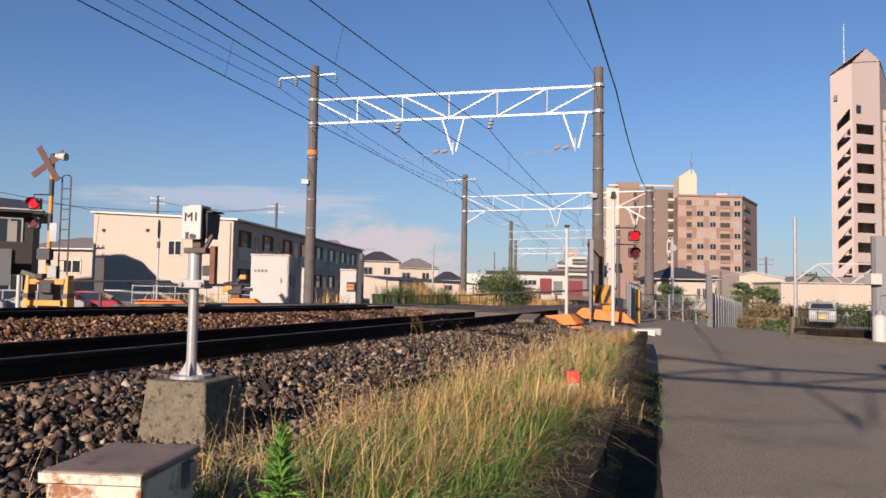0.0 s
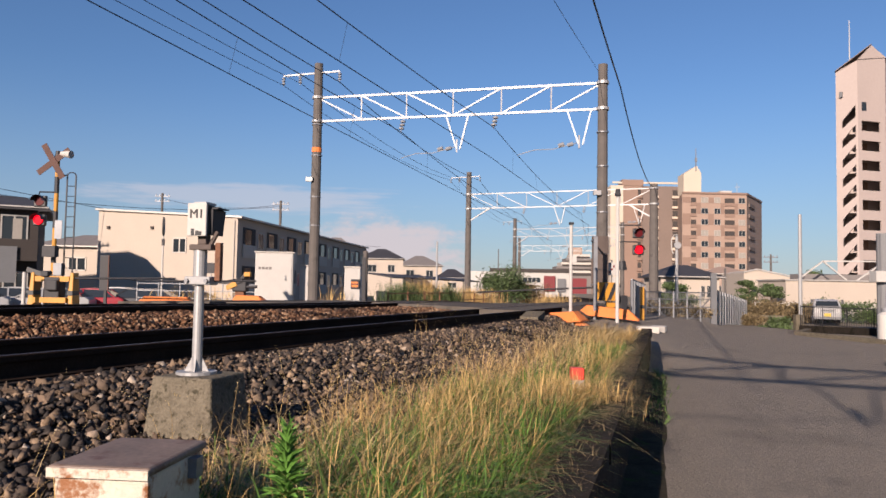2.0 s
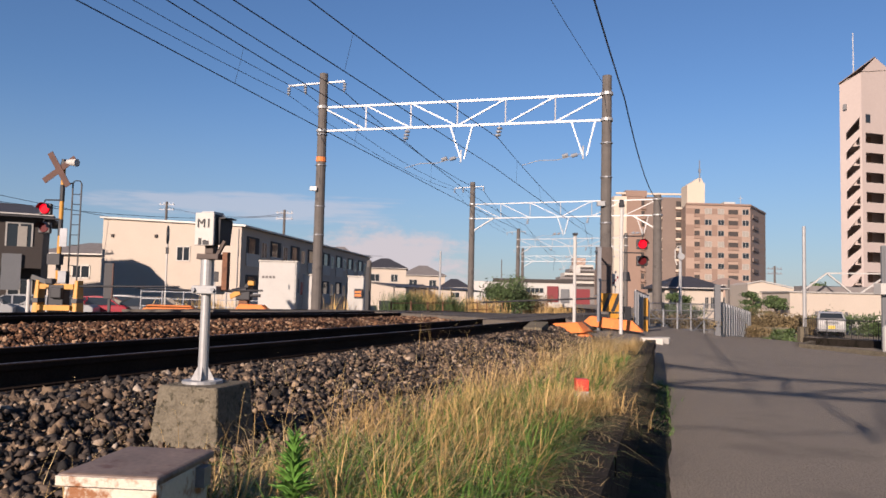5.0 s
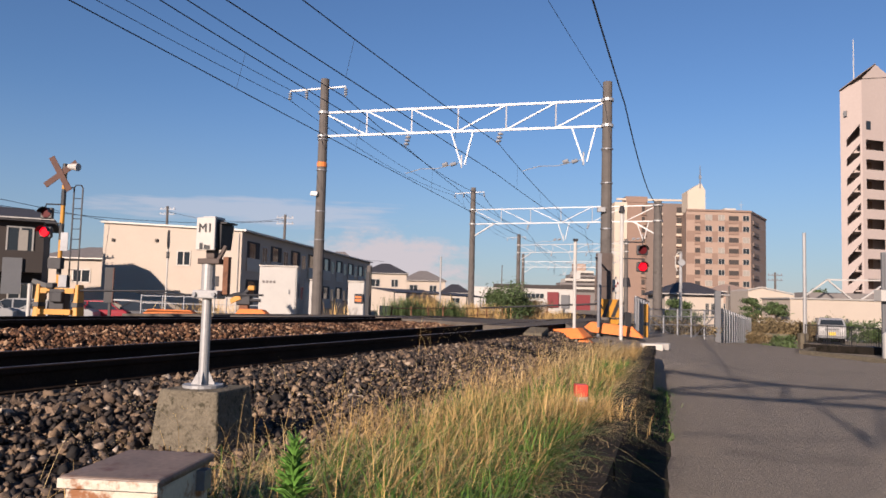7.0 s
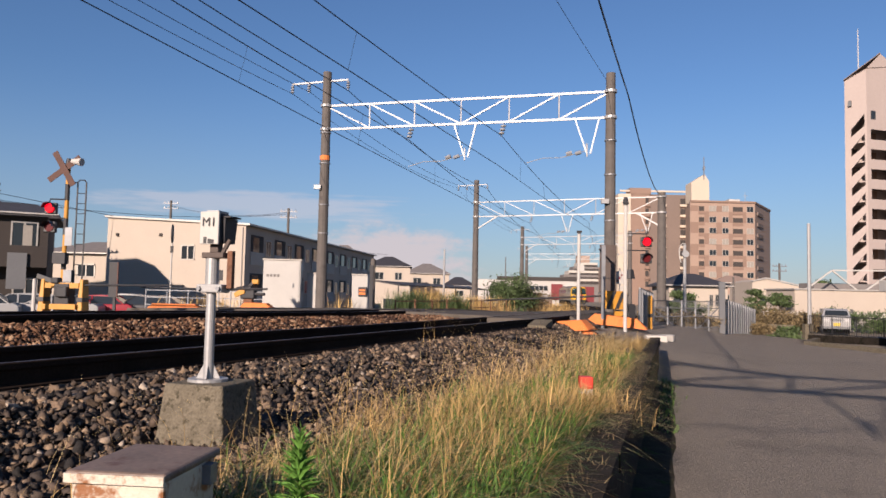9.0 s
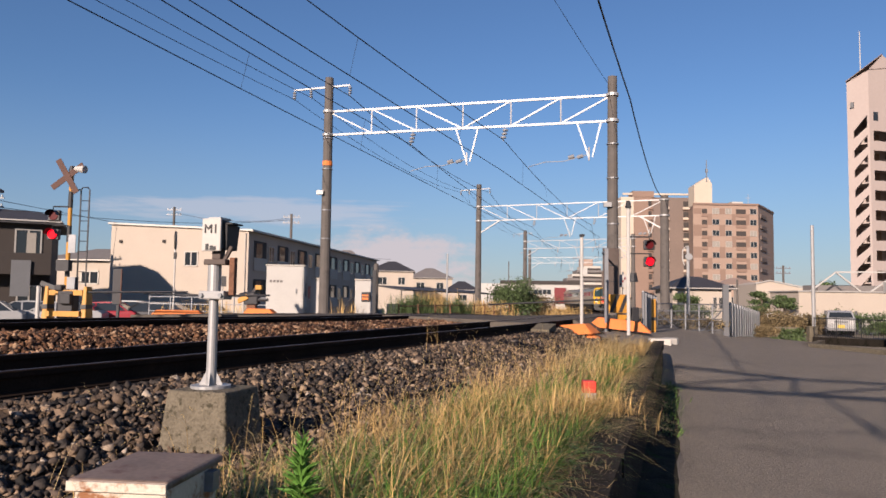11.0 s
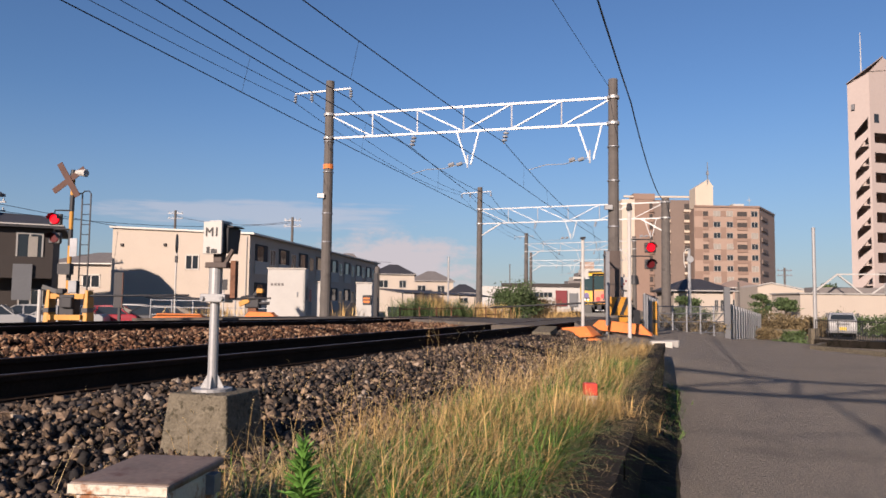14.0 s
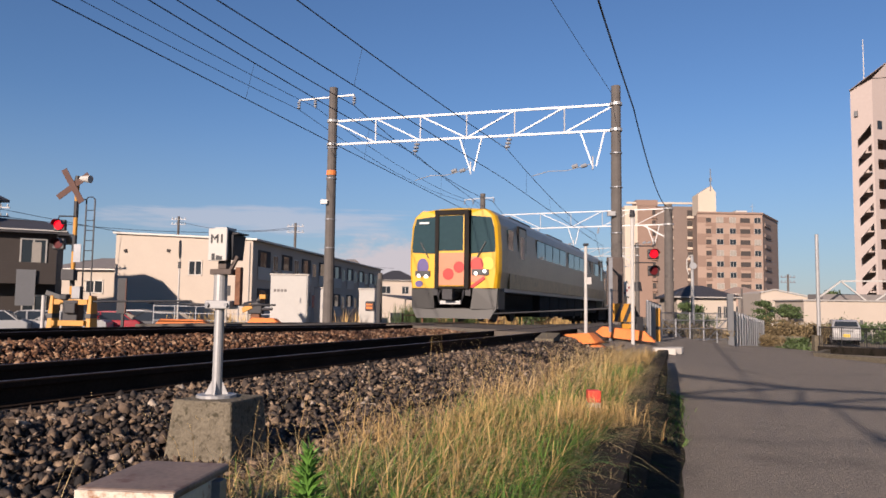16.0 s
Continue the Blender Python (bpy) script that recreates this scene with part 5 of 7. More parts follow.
gable_house(-30.6, 64.0, 7.6, 7.0, 4.25, 0, "plaster", "roof_grey", "small cream house with a grey hipped roof", 1.1, ((0.2, 2.2, 1.5, 1.1), (2.6, 0.6, 0.5, 0.9)))
gable_house(-34.0, 40.5, 11.0, 8.0, 7.7, 0, "taupe", "roof_grey", "taller taupe house beside the car park", 2.4, ((0.0, 4.6, 1.6, 1.3), (0.0, 1.2, 1.6, 1.3)))
gable_house(-12.0, 136.0, 7.8, 9.0, 6.3, 4, "plaster", "roof", "cream house with a dark hipped roof", 1.9, ((-1.6, 3.8, 1.6, 1.4), (1.8, 3.8, 1.3, 1.4)))
gable_house(-5.6, 152.0, 8.7, 9.0, 5.6, 4, "plaster", "roof_grey", "cream house behind the parking shelters", 2.1, ((-2.0, 3.2, 1.7, 1.5), (1.9, 3.2, 1.5, 1.5)))
gable_house(0.8, 128.0, 5.0, 8.0, 3.0, 2, "plaster", "roof", "low house with a dark roof", 1.5, ((0.0, 1.2, 1.6, 1.0),))
gable_house(-15.6, 104.0, 5.0, 6.0, 6.3, 4, "plaster", "roof_grey", "house with a grey gabled roof", 1.8)
gable_house(-16.0, 172.0, 11.0, 7.0, 7.2, 4, "plaster", "roof_grey", "distant house with a pale roof", 1.8)
gable_house(19.3, 61.0, 4.6, 5.0, 2.55, 0, "plaster", "roof", "small cream house with a dark tiled hip roof", 0.95, ((1.0, 0.9, 0.28, 0.9), (1.45, 0.9, 0.28, 0.9), (-1.0, 0.6, 0.9, 1.0)))
gable_house(34.8, 93.0, 4.4, 6.0, 3.6, -10, "apt_pink", "apt_pink", "low salmon-brown house behind the fence", 0.9, ((-1.0, 1.2, 0.5, 0.9), (0.4, 1.2, 0.5, 0.9)))


def cream_workshop():
    th = thing("workshop", "low cream workshop with a shallow gable", "building", at=pose(33.2, 77.0, 0, 0, 0, -3))
    g = Geo().add([(-3.2, -3, -0.6), (3.4, -3, -0.6), (3.4, 4, -0.6), (-3.2, 4, -0.6), (-3.2, -3, 3.3), (3.4, -3, 2.5), (3.4, 4, 2.5), (-3.2, 4, 3.3), (-1.9, -3, 3.6), (-1.9, 4, 3.6)],
                  [(0, 1, 5, 8, 4), (1, 2, 6, 5), (2, 3, 7, 9, 6), (3, 0, 4, 7), (4, 8, 9, 7), (8, 5, 6, 9)])
    part("wall", g, "plaster", th)
    part("eaves", Geo().bar((-3.3, -3.1, 3.36), (-1.9, -3.1, 3.68), 0.12).bar((-1.9, -3.1, 3.68), (3.6, -3.1, 2.56), 0.12), "frame", th)
    for u in (-2.2, -0.9, 0.1):
        window(th, (u, -3.03, 1.2), 0, 0.42, 0.8, mullion=False)
    th = thing("warehouse", "long low cream wall with a grey roof and roof trusses", "building", at=pose(25.6, 50.0, 0, 0, 0, 2))
    part("wall", Geo().box(0.6, 0, -0.6, 8.6, 4.0, 2.75), "plaster", th)
    part("roof", Geo().box(0.6, 0, 2.15, 8.8, 4.2, 0.09), "frame", th)
    part("roof_shed", Geo().box(1.4, 1.0, 2.24, 5.6, 2.0, 0.42), "roof_grey", th)
    for a, b in (((-2.9, 2.2), (-1.2, 3.45)), ((-1.2, 3.45), (0.4, 2.2)), ((1.0, 2.2), (2.9, 3.5)), ((-1.2, 3.45), (2.9, 3.5)), ((2.9, 3.5), (4.2, 3.3))):
        part("truss_bar", Geo().bar((a[0], -1.9, a[1]), (b[0], -1.9, b[1]), 0.09), "white", th)
    th = thing("garden_wall", "pale block wall behind the parked van", "wall", at=pose(24.0, 46.0, 0, 0, 0, 2))
    for k in range(4):
        part("course", Geo().box(0, 0, -0.5 + 0.32 * k, 10.0, 0.15, 0.305), "plaster_grey", th)


cream_workshop()


def apartment_block():
    """Far apartment tower of brown and salmon tiles, ten storeys of windows."""
    th = thing("apartment_tower", "ten-storey brown and salmon tiled apartment block", "apartment building", "apartment blocks")
    A, B = (61.9, 194.0), (79.2, 194.8)
    C = (90.5, 212.0)
    D = (66.0, 212.0)
    zt = 27.2
    part("wall", quad_block(Geo(), [A, B, C, D], -1, [zt] * 4), "apt_pink", th, "salmon tiled wall")
    part("parapet", Geo().bar((A[0], A[1] - 0.1, zt + 0.15), (B[0], B[1] - 0.1, zt + 0.15), 0.4, 0.5).bar((B[0], B[1], zt + 0.15), (C[0], C[1], zt + 0.15), 0.4, 0.5), "apt_brown", th)
    st = 2.9
    for f in range(9):
        z = zt - 2.45 - st * f
        for u, w, kind in ((3.0, 1.35, "rec"), (6.0, 1.9, "win"), (9.4, 1.7, "win"), (12.7, 2.6, "bal"), (16.0, 1.8, "win")):
            x, y, h = along(A, B, u, 0.05)
            if kind == "win":
                window(th, (x, y, z), h, w, 1.5, "frame", "glass" if (f + int(u)) % 3 else "curtain", deep=0.12)
            else:
                # shallow panel; the shade of an open balcony is in its dark colour
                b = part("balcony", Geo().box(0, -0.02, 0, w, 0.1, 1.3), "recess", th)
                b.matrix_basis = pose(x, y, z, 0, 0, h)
                part("railing", Geo().box(0, -0.12, -0.75, w + 0.2, 0.1, 0.8), "apt_brown", b)
        for u, w in ((1.15, 2.1), (4.4, 1.2), (7.7, 1.5), (10.8, 1.0), (14.5, 0.9)):
            x, y, h = along(A, B, u, 0.02)
            part("tile_panel", Geo().box(0, 0, 0, w, 0.05, 1.45), "apt_brown", th).matrix_basis = pose(x, y, z if (f + int(u)) % 2 else z - 1.45, 0, 0, h)
    for f in range(8):
        x, y, h = along(B, C, 6.0, 0.03)
        part("side_balcony", Geo().box(0, -0.1, 0, 7.0, 0.3, 0.9), "apt_dark", th).matrix_basis = pose(x, y, zt - 3.0 - st * f, 0, 0, h)
    # roof house with a gable and mast
    rh = part("roof_house", Geo().add([(62.9, 196, zt), (67.6, 196, zt), (67.6, 201, zt), (62.9, 201, zt), (62.9, 196, 32.6), (67.6, 196, 33.0), (67.6, 201, 33.0), (62.9, 201, 32.6), (66.4, 196, 34.9), (66.4, 201, 34.9)],
              [(0, 1, 5, 8, 4), (1, 2, 6, 5), (2, 3, 7, 9, 6), (3, 0, 4, 7), (4, 8, 9, 7), (8, 5, 6, 9)]), "apt_cream", th, "cream roof house with a pointed top")
    part("mast", Geo().tube((66.2, 196, 33.5), (66.2, 196, 39.5), 0.18, 0.1, 6).box(66.2, 196, 36.0, 0.5, 0.5, 1.0), "steel", rh)
    part("water_tank", Geo().box(74.8, 199, zt, 3.0, 3.0, 1.3), "white", th)
    part("aerial", Geo().tube((77.5, 197, zt), (77.5, 197, zt + 3.2), 0.08, 0.05, 6).bar((76.9, 197, zt + 2.2), (78.1, 197, zt + 2.3), 0.1), "frame", th)
    # rear wing with a bank of small balconies
    th = thing("apartment_tower", "taller dark-brown apartment wing behind the salmon block", "apartment building", "apartment blocks")
    part("wall", Geo().box(59.6, 214.5, -1, 19.5, 12, 32.0), "apt_dark", th, "dark brown tiled wall")
    part("front_bay", Geo().box(52.4, 208.6, -1, 5.2, 0.9, 32.6), "apt_brown", th)
    part("end_wall", Geo().box(47.9, 211.0, -1, 3.6, 6.0, 32.0), "apt_cream", th, "cream end wall")
    part("stair_head", Geo().box(52.4, 210.5, 31.0, 6.0, 5.0, 1.7), "apt_brown", th)
    part("coping", Geo().box(58.0, 208.3, 31.6, 22.6, 0.5, 0.5), "apt_cream", th)
    for f in range(10):
        z = 28.4 - 2.95 * f
        for x, w, y in ((54.3, 0.9, 208.1), (58.6, 1.9, 208.4), (65.4, 3.2, 208.4)):
            # no real depth here: the balcony's inner shade is painted dark
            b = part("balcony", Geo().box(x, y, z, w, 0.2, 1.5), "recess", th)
            part("railing", Geo().box(x, y - 0.25, z - 0.75, w + 0.4, 0.2, 0.62), "apt_cream" if x > 55 else "apt_brown", b)
            part("slab", Geo().box(x, y - 0.3, z - 0.95, w + 0.5, 0.4, 0.18), "apt_brown", b)


apartment_block()


def facet_panel(p, q, poly, thick=0.25):
    """A wall panel on the upright plane from p to q: poly of (metres along, height), with its thickness inwards."""
    p, q = Vector(p), Vector(q)
    d = (q - p).normalized()
    n = Vector((-d.y, d.x))
    g = Geo()
    return g.loft([[(p.x + d.x * u + n.x * t, p.y + d.y * u + n.y * t, z) for u, z in poly] for t in (0.0, thick)])


def pink_tower():
    """Slim tall tower: a stair climbs behind slanting openings, galleries open on the folded front."""
    th = thing("apartment_tower", "slim pale-pink apartment tower with open corner stairs", "apartment building", "apartment blocks")
    P0, P1, P2 = (56.07, 106.0), (58.11, 104.0), (62.98, 105.5)
    B0, B2 = (65.2, 118.8), (72.0, 118.3)
    l0, l1 = (Vector(P1) - Vector(P0)).length, (Vector(P2) - Vector(P1)).length
    st, n = 2.84, 10
    part("wall", Geo().prism([(58.6, 110.0), (60.6, 108.2), (64.9, 109.4), B2, B0], -1, 33.0), "tall_pink", th, "inner pale pink wall")
    part("side_wall", facet_panel(B0, P0, [(0, -1), (15.6, -1), (15.6, 33.4), (0, 33.4)]), "tall_pink", th)
    part("side_wall", facet_panel(P2, B2, [(0, -1), (15.6, -1), (15.6, 35.5), (0, 35.5)]), "tall_pink", th)
    part("corner_pier", facet_panel(P0, P1, [(0, -1), (0.80, -1), (0.80, 33.93), (0, 33.4)]), "tall_pink", th)
    part("corner_pier", facet_panel(P0, P1, [(l0 - 0.28, -1), (l0, -1), (l0, 34.7), (l0 - 0.28, 34.6)]), "tall_pink", th)
    part("corner_pier", facet_panel(P1, P2, [(0, -1), (0.70, -1), (0.70, 35.0), (0, 34.7)]), "tall_pink", th)
    part("corner_pier", facet_panel(P1, P2, [(4.1, -1), (l1, -1), (l1, 35.5), (4.1, 36.1)]), "tall_pink", th)
    part("gable", facet_panel(P1, P2, [(0.70, 26.06), (4.1, 26.06), (4.1, 36.1), (2.5, 36.95), (0.70, 35.0)]), "tall_pink", th)
    part("gable", facet_panel(P0, P1, [(0.80, 26.2), (l0 - 0.28, 28.3), (l0 - 0.28, 34.6), (0.80, 33.93)]), "tall_pink", th)
    for f in range(n):
        z = 26.06 - st * f
        part("spandrel", facet_panel(P1, P2, [(0.70, z - st), (4.1, z - st), (4.1, z - 1.45), (0.70, z - 1.45)]), "tall_pink", th)
        part("stair_parapet", facet_panel(P0, P1, [(0.80, z + 0.14 - st), (l0 - 0.28, z + 2.24 - st), (l0 - 0.28, z + 0.54), (0.80, z - 0.96)]), "tall_pink", th)
        part("floor_slab", Geo().prism([(57.0, 105.7), (58.3, 104.5), (62.6, 105.8), (64.6, 109.3), (60.6, 108.1), (58.7, 109.8)], z - 1.62 - 0.2, z - 1.62), "tall_pink", th)
        part("gallery_door", facet_panel((60.55, 108.05), (64.9, 109.3), [(0.5, z - 1.6), (1.35, z - 1.6), (1.35, z + 0.3), (0.5, z + 0.3)], -0.06), "apt_brown", th)
    part("small_window", facet_panel(P1, P2, [(0.72, 27.5), (1.55, 27.5), (1.55, 28.75), (0.72, 28.75)], -0.04), "glass", th)
    part("wall_lamp", facet_panel(P0, P1, [(0.55, 29.6), (0.95, 29.6), (0.95, 30.4), (0.55, 30.4)], -0.35), "panel", th)
    part("pointed_roof", Geo().add([(P0[0] - 0.1, P0[1] - 0.1, 33.45), (P1[0], P1[1] - 0.15, 34.8), (60.5, 104.55, 37.1), (P2[0] + 0.1, P2[1] - 0.1, 35.6), (B2[0], B2[1], 35.6), (B0[0], B0[1], 33.45), (69.0, 118.5, 37.1)],
         [(0, 1, 2, 6, 5), (2, 3, 4, 6), (0, 5, 4, 3, 1), (1, 3, 2), (5, 6, 4)]), "tall_pink", th)
    part("roof_slope", Geo().add([(P0[0] - 0.2, P0[1] - 0.15, 33.52), (60.45, 104.5, 37.2), (69.0, 118.4, 37.2), (B0[0], B0[1], 33.52), (P0[0] - 0.2, P0[1] - 0.15, 33.64), (60.45, 104.5, 37.32), (69.0, 118.4, 37.32), (B0[0], B0[1], 33.64)],
         [(3, 2, 1, 0), (4, 5, 6, 7), (0, 1, 5, 4), (1, 2, 6, 5), (2, 3, 7, 6), (3, 0, 4, 7)]), "apt_dark", th, "dark brown roof slope")
    part("mast", Geo().tube((58.4, 106.5, 34.5), (58.4, 106.5, 41.4), 0.09, 0.06, 6), "white", th)
    # the wing beside it
    th2 = thing("apartment_tower", "pale-pink wing with gallery walkways beside the slim tower", "apartment building", "apartment blocks")
    part("wall", Geo().box(72.3, 116.5, -1, 15.5, 10, 29.9), "tall_pink", th2)
    part("roof_frame", Geo().bar((64.9, 107.5, 28.9), (64.9, 107.5, 30.8), 0.1).bar((66.2, 107.5, 28.9), (66.2, 107.5, 30.8), 0.1).bar((64.9, 107.5, 30.8), (66.2, 107.5, 30.8), 0.1), "panel", th2)
    part("top_parapet", Geo().box(72.3, 107.5, 27.2, 15.5, 0.3, 1.7), "tall_pink", th2)
    for f in range(n):
        z = 25.7 - st * f
        part("parapet", Geo().box(72.3, 107.5, z - 1.35, 15.5, 0.3, 1.35), "tall_pink", th2)
        part("walkway", Geo().box(72.3, 109.6, z - 1.4, 15.4, 4.0, 0.2), "tall_pink", th2)
    for k in range(4):
        part("pier", Geo().box(64.8 + 4.9 * k, 109.3, -1, 0.35, 3.4, 29.7), "tall_pink", th2)


pink_tower()


def far_buildings():
    th = thing("store_building", "long white flat-roofed store across the railway", "building")
    part("wall", Geo().box(14.5, 150.0, -1, 20.0, 10, 5.6), "white", th, "white wall panels")
    part("roof_edge", Geo().box(16.5, 145.0, 4.55, 16.0, 0.4, 0.7), "recess", th)
    part("low_wing", Geo().box(5.6, 149.0, -1, 3.6, 10, 5.0), "white", th)
    for k in range(4):
        part("shop_window", Geo().box(15.5 + 0.85 * k, 144.95, 2.6, 0.75, 0.1, 0.9), "glass", th)
    part("red_panel", Geo().box(20.2, 144.7, 0.9, 2.2, 0.3, 3.0), "signage", th, "dark red sign panel")
    part("side_panel", Geo().box(22.6, 144.75, 0.8, 1.6, 0.3, 2.6), "panel", th)
    part("shop_front", Geo().box(26.0, 144.8, 0.5, 3.0, 0.3, 3.0), "signage", th)
    th = thing("terraced_building", "far stepped apartment building on the skyline", "apartment building")
    for k in range(6):
        t = part("terrace", Geo().box(52.0 + 0.9 * k, 312 + k, -1 if k == 0 else 7.6 + 1.75 * (k - 1), 21 - 2.6 * k, 12, 8.4 if k == 0 else 1.55), "plaster_grey" if k % 2 else "roof_grey", th, "stepped pale terrace")
        # dark strip painting the shade line of each terrace
        part("shade_line", Geo().box(52.0 + 0.9 * k, 305.9 + k, 7.0 if k == 0 else 7.6 + 1.75 * (k - 1), 20.6 - 2.6 * k, 0.3, 0.6), "recess", t)
    part("roof_house", Geo().box(55.0, 316, 16.2, 5.0, 6, 3.0), "apt_pink", th)
    for x in (60.5, 62.3):
        part("pillar", Geo().box(x, 306, -1, 1.1, 1.0, 15.0), "apt_dark", th)
    # parking shelters beyond the railway
    th = thing("parking_shelter", "low dark-roofed bicycle and car shelter", "shelter")
    part("roof", Geo().add([(-7.6, 70, 2.5), (2.0, 92, 2.35), (4.2, 91, 2.0), (-5.0, 68.6, 2.1), (-7.6, 70, 2.62), (2.0, 92, 2.47), (4.2, 91, 2.12), (-5.0, 68.6, 2.22)], [(3, 2, 1, 0), (4, 5, 6, 7), (0, 1, 5, 4), (1, 2, 6, 5), (2, 3, 7, 6), (3, 0, 4, 7)]), "roof", th)
    for k in range(6):
        part("post", Geo().tube((-5.2 + 1.8 * k, 69.2 + 4.4 * k, -0.2), (-5.2 + 1.8 * k, 69.2 + 4.4 * k, 2.2), 0.05, 0.05, 6), "dark", th)
    part("low_wall", Geo().bar((-5.6, 58, 0.3), (0.5, 76, 0.3), 0.2, 1.3), "plaster", th, "pale low wall")
    th = thing("track_fence", "rusty low fence along the far side of the line", "fence")
    for k in range(30):
        x, y, _ = track_point(12 + 2.6 * k, -6.8)
        part("post", Geo().box(x, y, 0.1, 0.07, 0.07, 1.0), "rust", th)
    for z in (0.55, 1.0):
        part("rail", Geo().path([(*track_point(12 + 2.6 * k, -6.8)[:2], z) for k in range(30)], 0.025, 4), "rust", th)


far_buildings()


def utility_pole(x, y, top, r, label, arms=2, material="pole", z0=-0.5):
    th = thing("utility_pole", label, "utility pole", "utility poles", at=pose(x, y, 0))
    part("shaft", Geo().tube((0, 0, z0), (0, 0, top), r * 1.2, r, 10), material, th)
    for k in range(arms):
        a = part("cross_arm", Geo().bar((-0.9, 0, top - 0.35 - 0.6 * k), (0.9, 0, top - 0.35 - 0.6 * k), 0.09), "steel", th)
        for u in (-0.75, -0.3, 0.3, 0.75):
            part("insulator", Geo().tube((u, 0, top - 0.31 - 0.6 * k), (u, 0, top - 0.12 - 0.6 * k), 0.06, 0.05, 6), "insul", a)
    return th


utility_pole(-17.3, 76.0, 10.0, 0.13, "grey utility pole with crossarms behind the apartments")
utility_pole(-33.5, 86.0, 11.8, 0.14, "utility pole with crossarms behind the cream building")
utility_pole(-31.0, 48.0, 8.0, 0.12, "utility pole with crossarms beside the taupe house")
utility_pole(-0.8, 60.0, 5.05, 0.07, "slender pale pole beyond the railway", 0, "galv")
utility_pole(-3.75, 34.0, 2.95, 0.11, "short dark signal pole beside the far track", 0)
utility_pole(16.27, 34.0, 4.97, 0.075, "tall pale-blue flagpole by the planting", 0, "galv")
utility_pole(13.4, 43.0, 4.6, 0.09, "pole carrying a round road mirror", 0, "galv")
utility_pole(26.4, 70.0, 3.6, 0.09, "slim dark pole beside the cream workshop", 0)
utility_pole(39.5, 90.0, 6.0, 0.12, "utility pole with crossarms beyond the warehouse", 2)
utility_pole(7.0, 100.0, 6.6, 0.06, "thin lineside pole by the railway", 0)
for p, q in (((-31.0, 48.0, 7.6), (-10.0, 110.0, 7.2)), ((-31.0, 48.0, 7.1), (-17.3, 76.0, 9.4)), ((-31.0, 48.0, 7.7), (-48.0, 20.0, 8.4)), ((-17.3, 76.0, 9.6), (-33.5, 86.0, 11.2))):
    wire(sagging(p, q, 0.7), 0.02, "black service wires between utility poles")


def mirror_head():
    th = thing("road_mirror", "round convex road mirror high on its pole", "road mirror", at=pose(13.4, 42.85, 4.0))
    part("disc", Geo().tube((0, -0.05, 0), (0, 0.05, 0), 0.2, 0.2, 20), "galv", th)
    part("bracket", Geo().path([(-0.25, 0, -0.5), (-0.35, 0, -0.2), (-0.35, 0, 0.35), (-0.2, 0, 0.6), (0, 0, 0.62)], 0.03, 6), "white", th)


mirror_head()


# ---- cabinets and signs beyond the tracks ----
def cabinet(x, y, z, w, d, h, rz, label, mark=False):
    th = thing("signal_cabinet", label, "cabinet", "lineside cabinets", at=pose(x, y, z, 0, 0, rz))
    part("body", Geo().box(0, 0, 0, w, d, h), "white", th, bevel=0.03)
    part("plinth", Geo().box(0, 0, -0.6, w + 0.1, d + 0.1, 0.62), "concrete", th)
    part("roof_cap", Geo().box(0, 0, h, w + 0.08, d + 0.08, 0.05), "plaster_grey", th)
    dr = part("door", Geo().box(0, -d / 2 - 0.012, 0.08, w * 0.92, 0.02, h - 0.16), "white", th)
    part("handle", Geo().box(w * 0.3, -d / 2 - 0.04, h * 0.45, 0.04, 0.04, 0.18), "steel", dr)
    if mark:
        for k in range(4):
            part("grey_mark", Geo().box(-w * 0.38 + 0.14 * k, -d / 2 - 0.026, h * 0.66, 0.10, 0.006, 0.10), "roof_grey", dr)


cabinet(-7.05, 30.3, 0.62, 1.5, 1.0, 2.0, 8, "large white lineside cabinet with faint grey marks", True)
cabinet(-5.95, 31.0, 0.62, 0.42, 0.5, 1.5, 8, "narrow white lineside cabinet", False)
cabinet(-4.0, 32.0, 0.62, 0.85, 0.6, 1.5, 8, "white lineside cabinet with a cut-away corner", False)


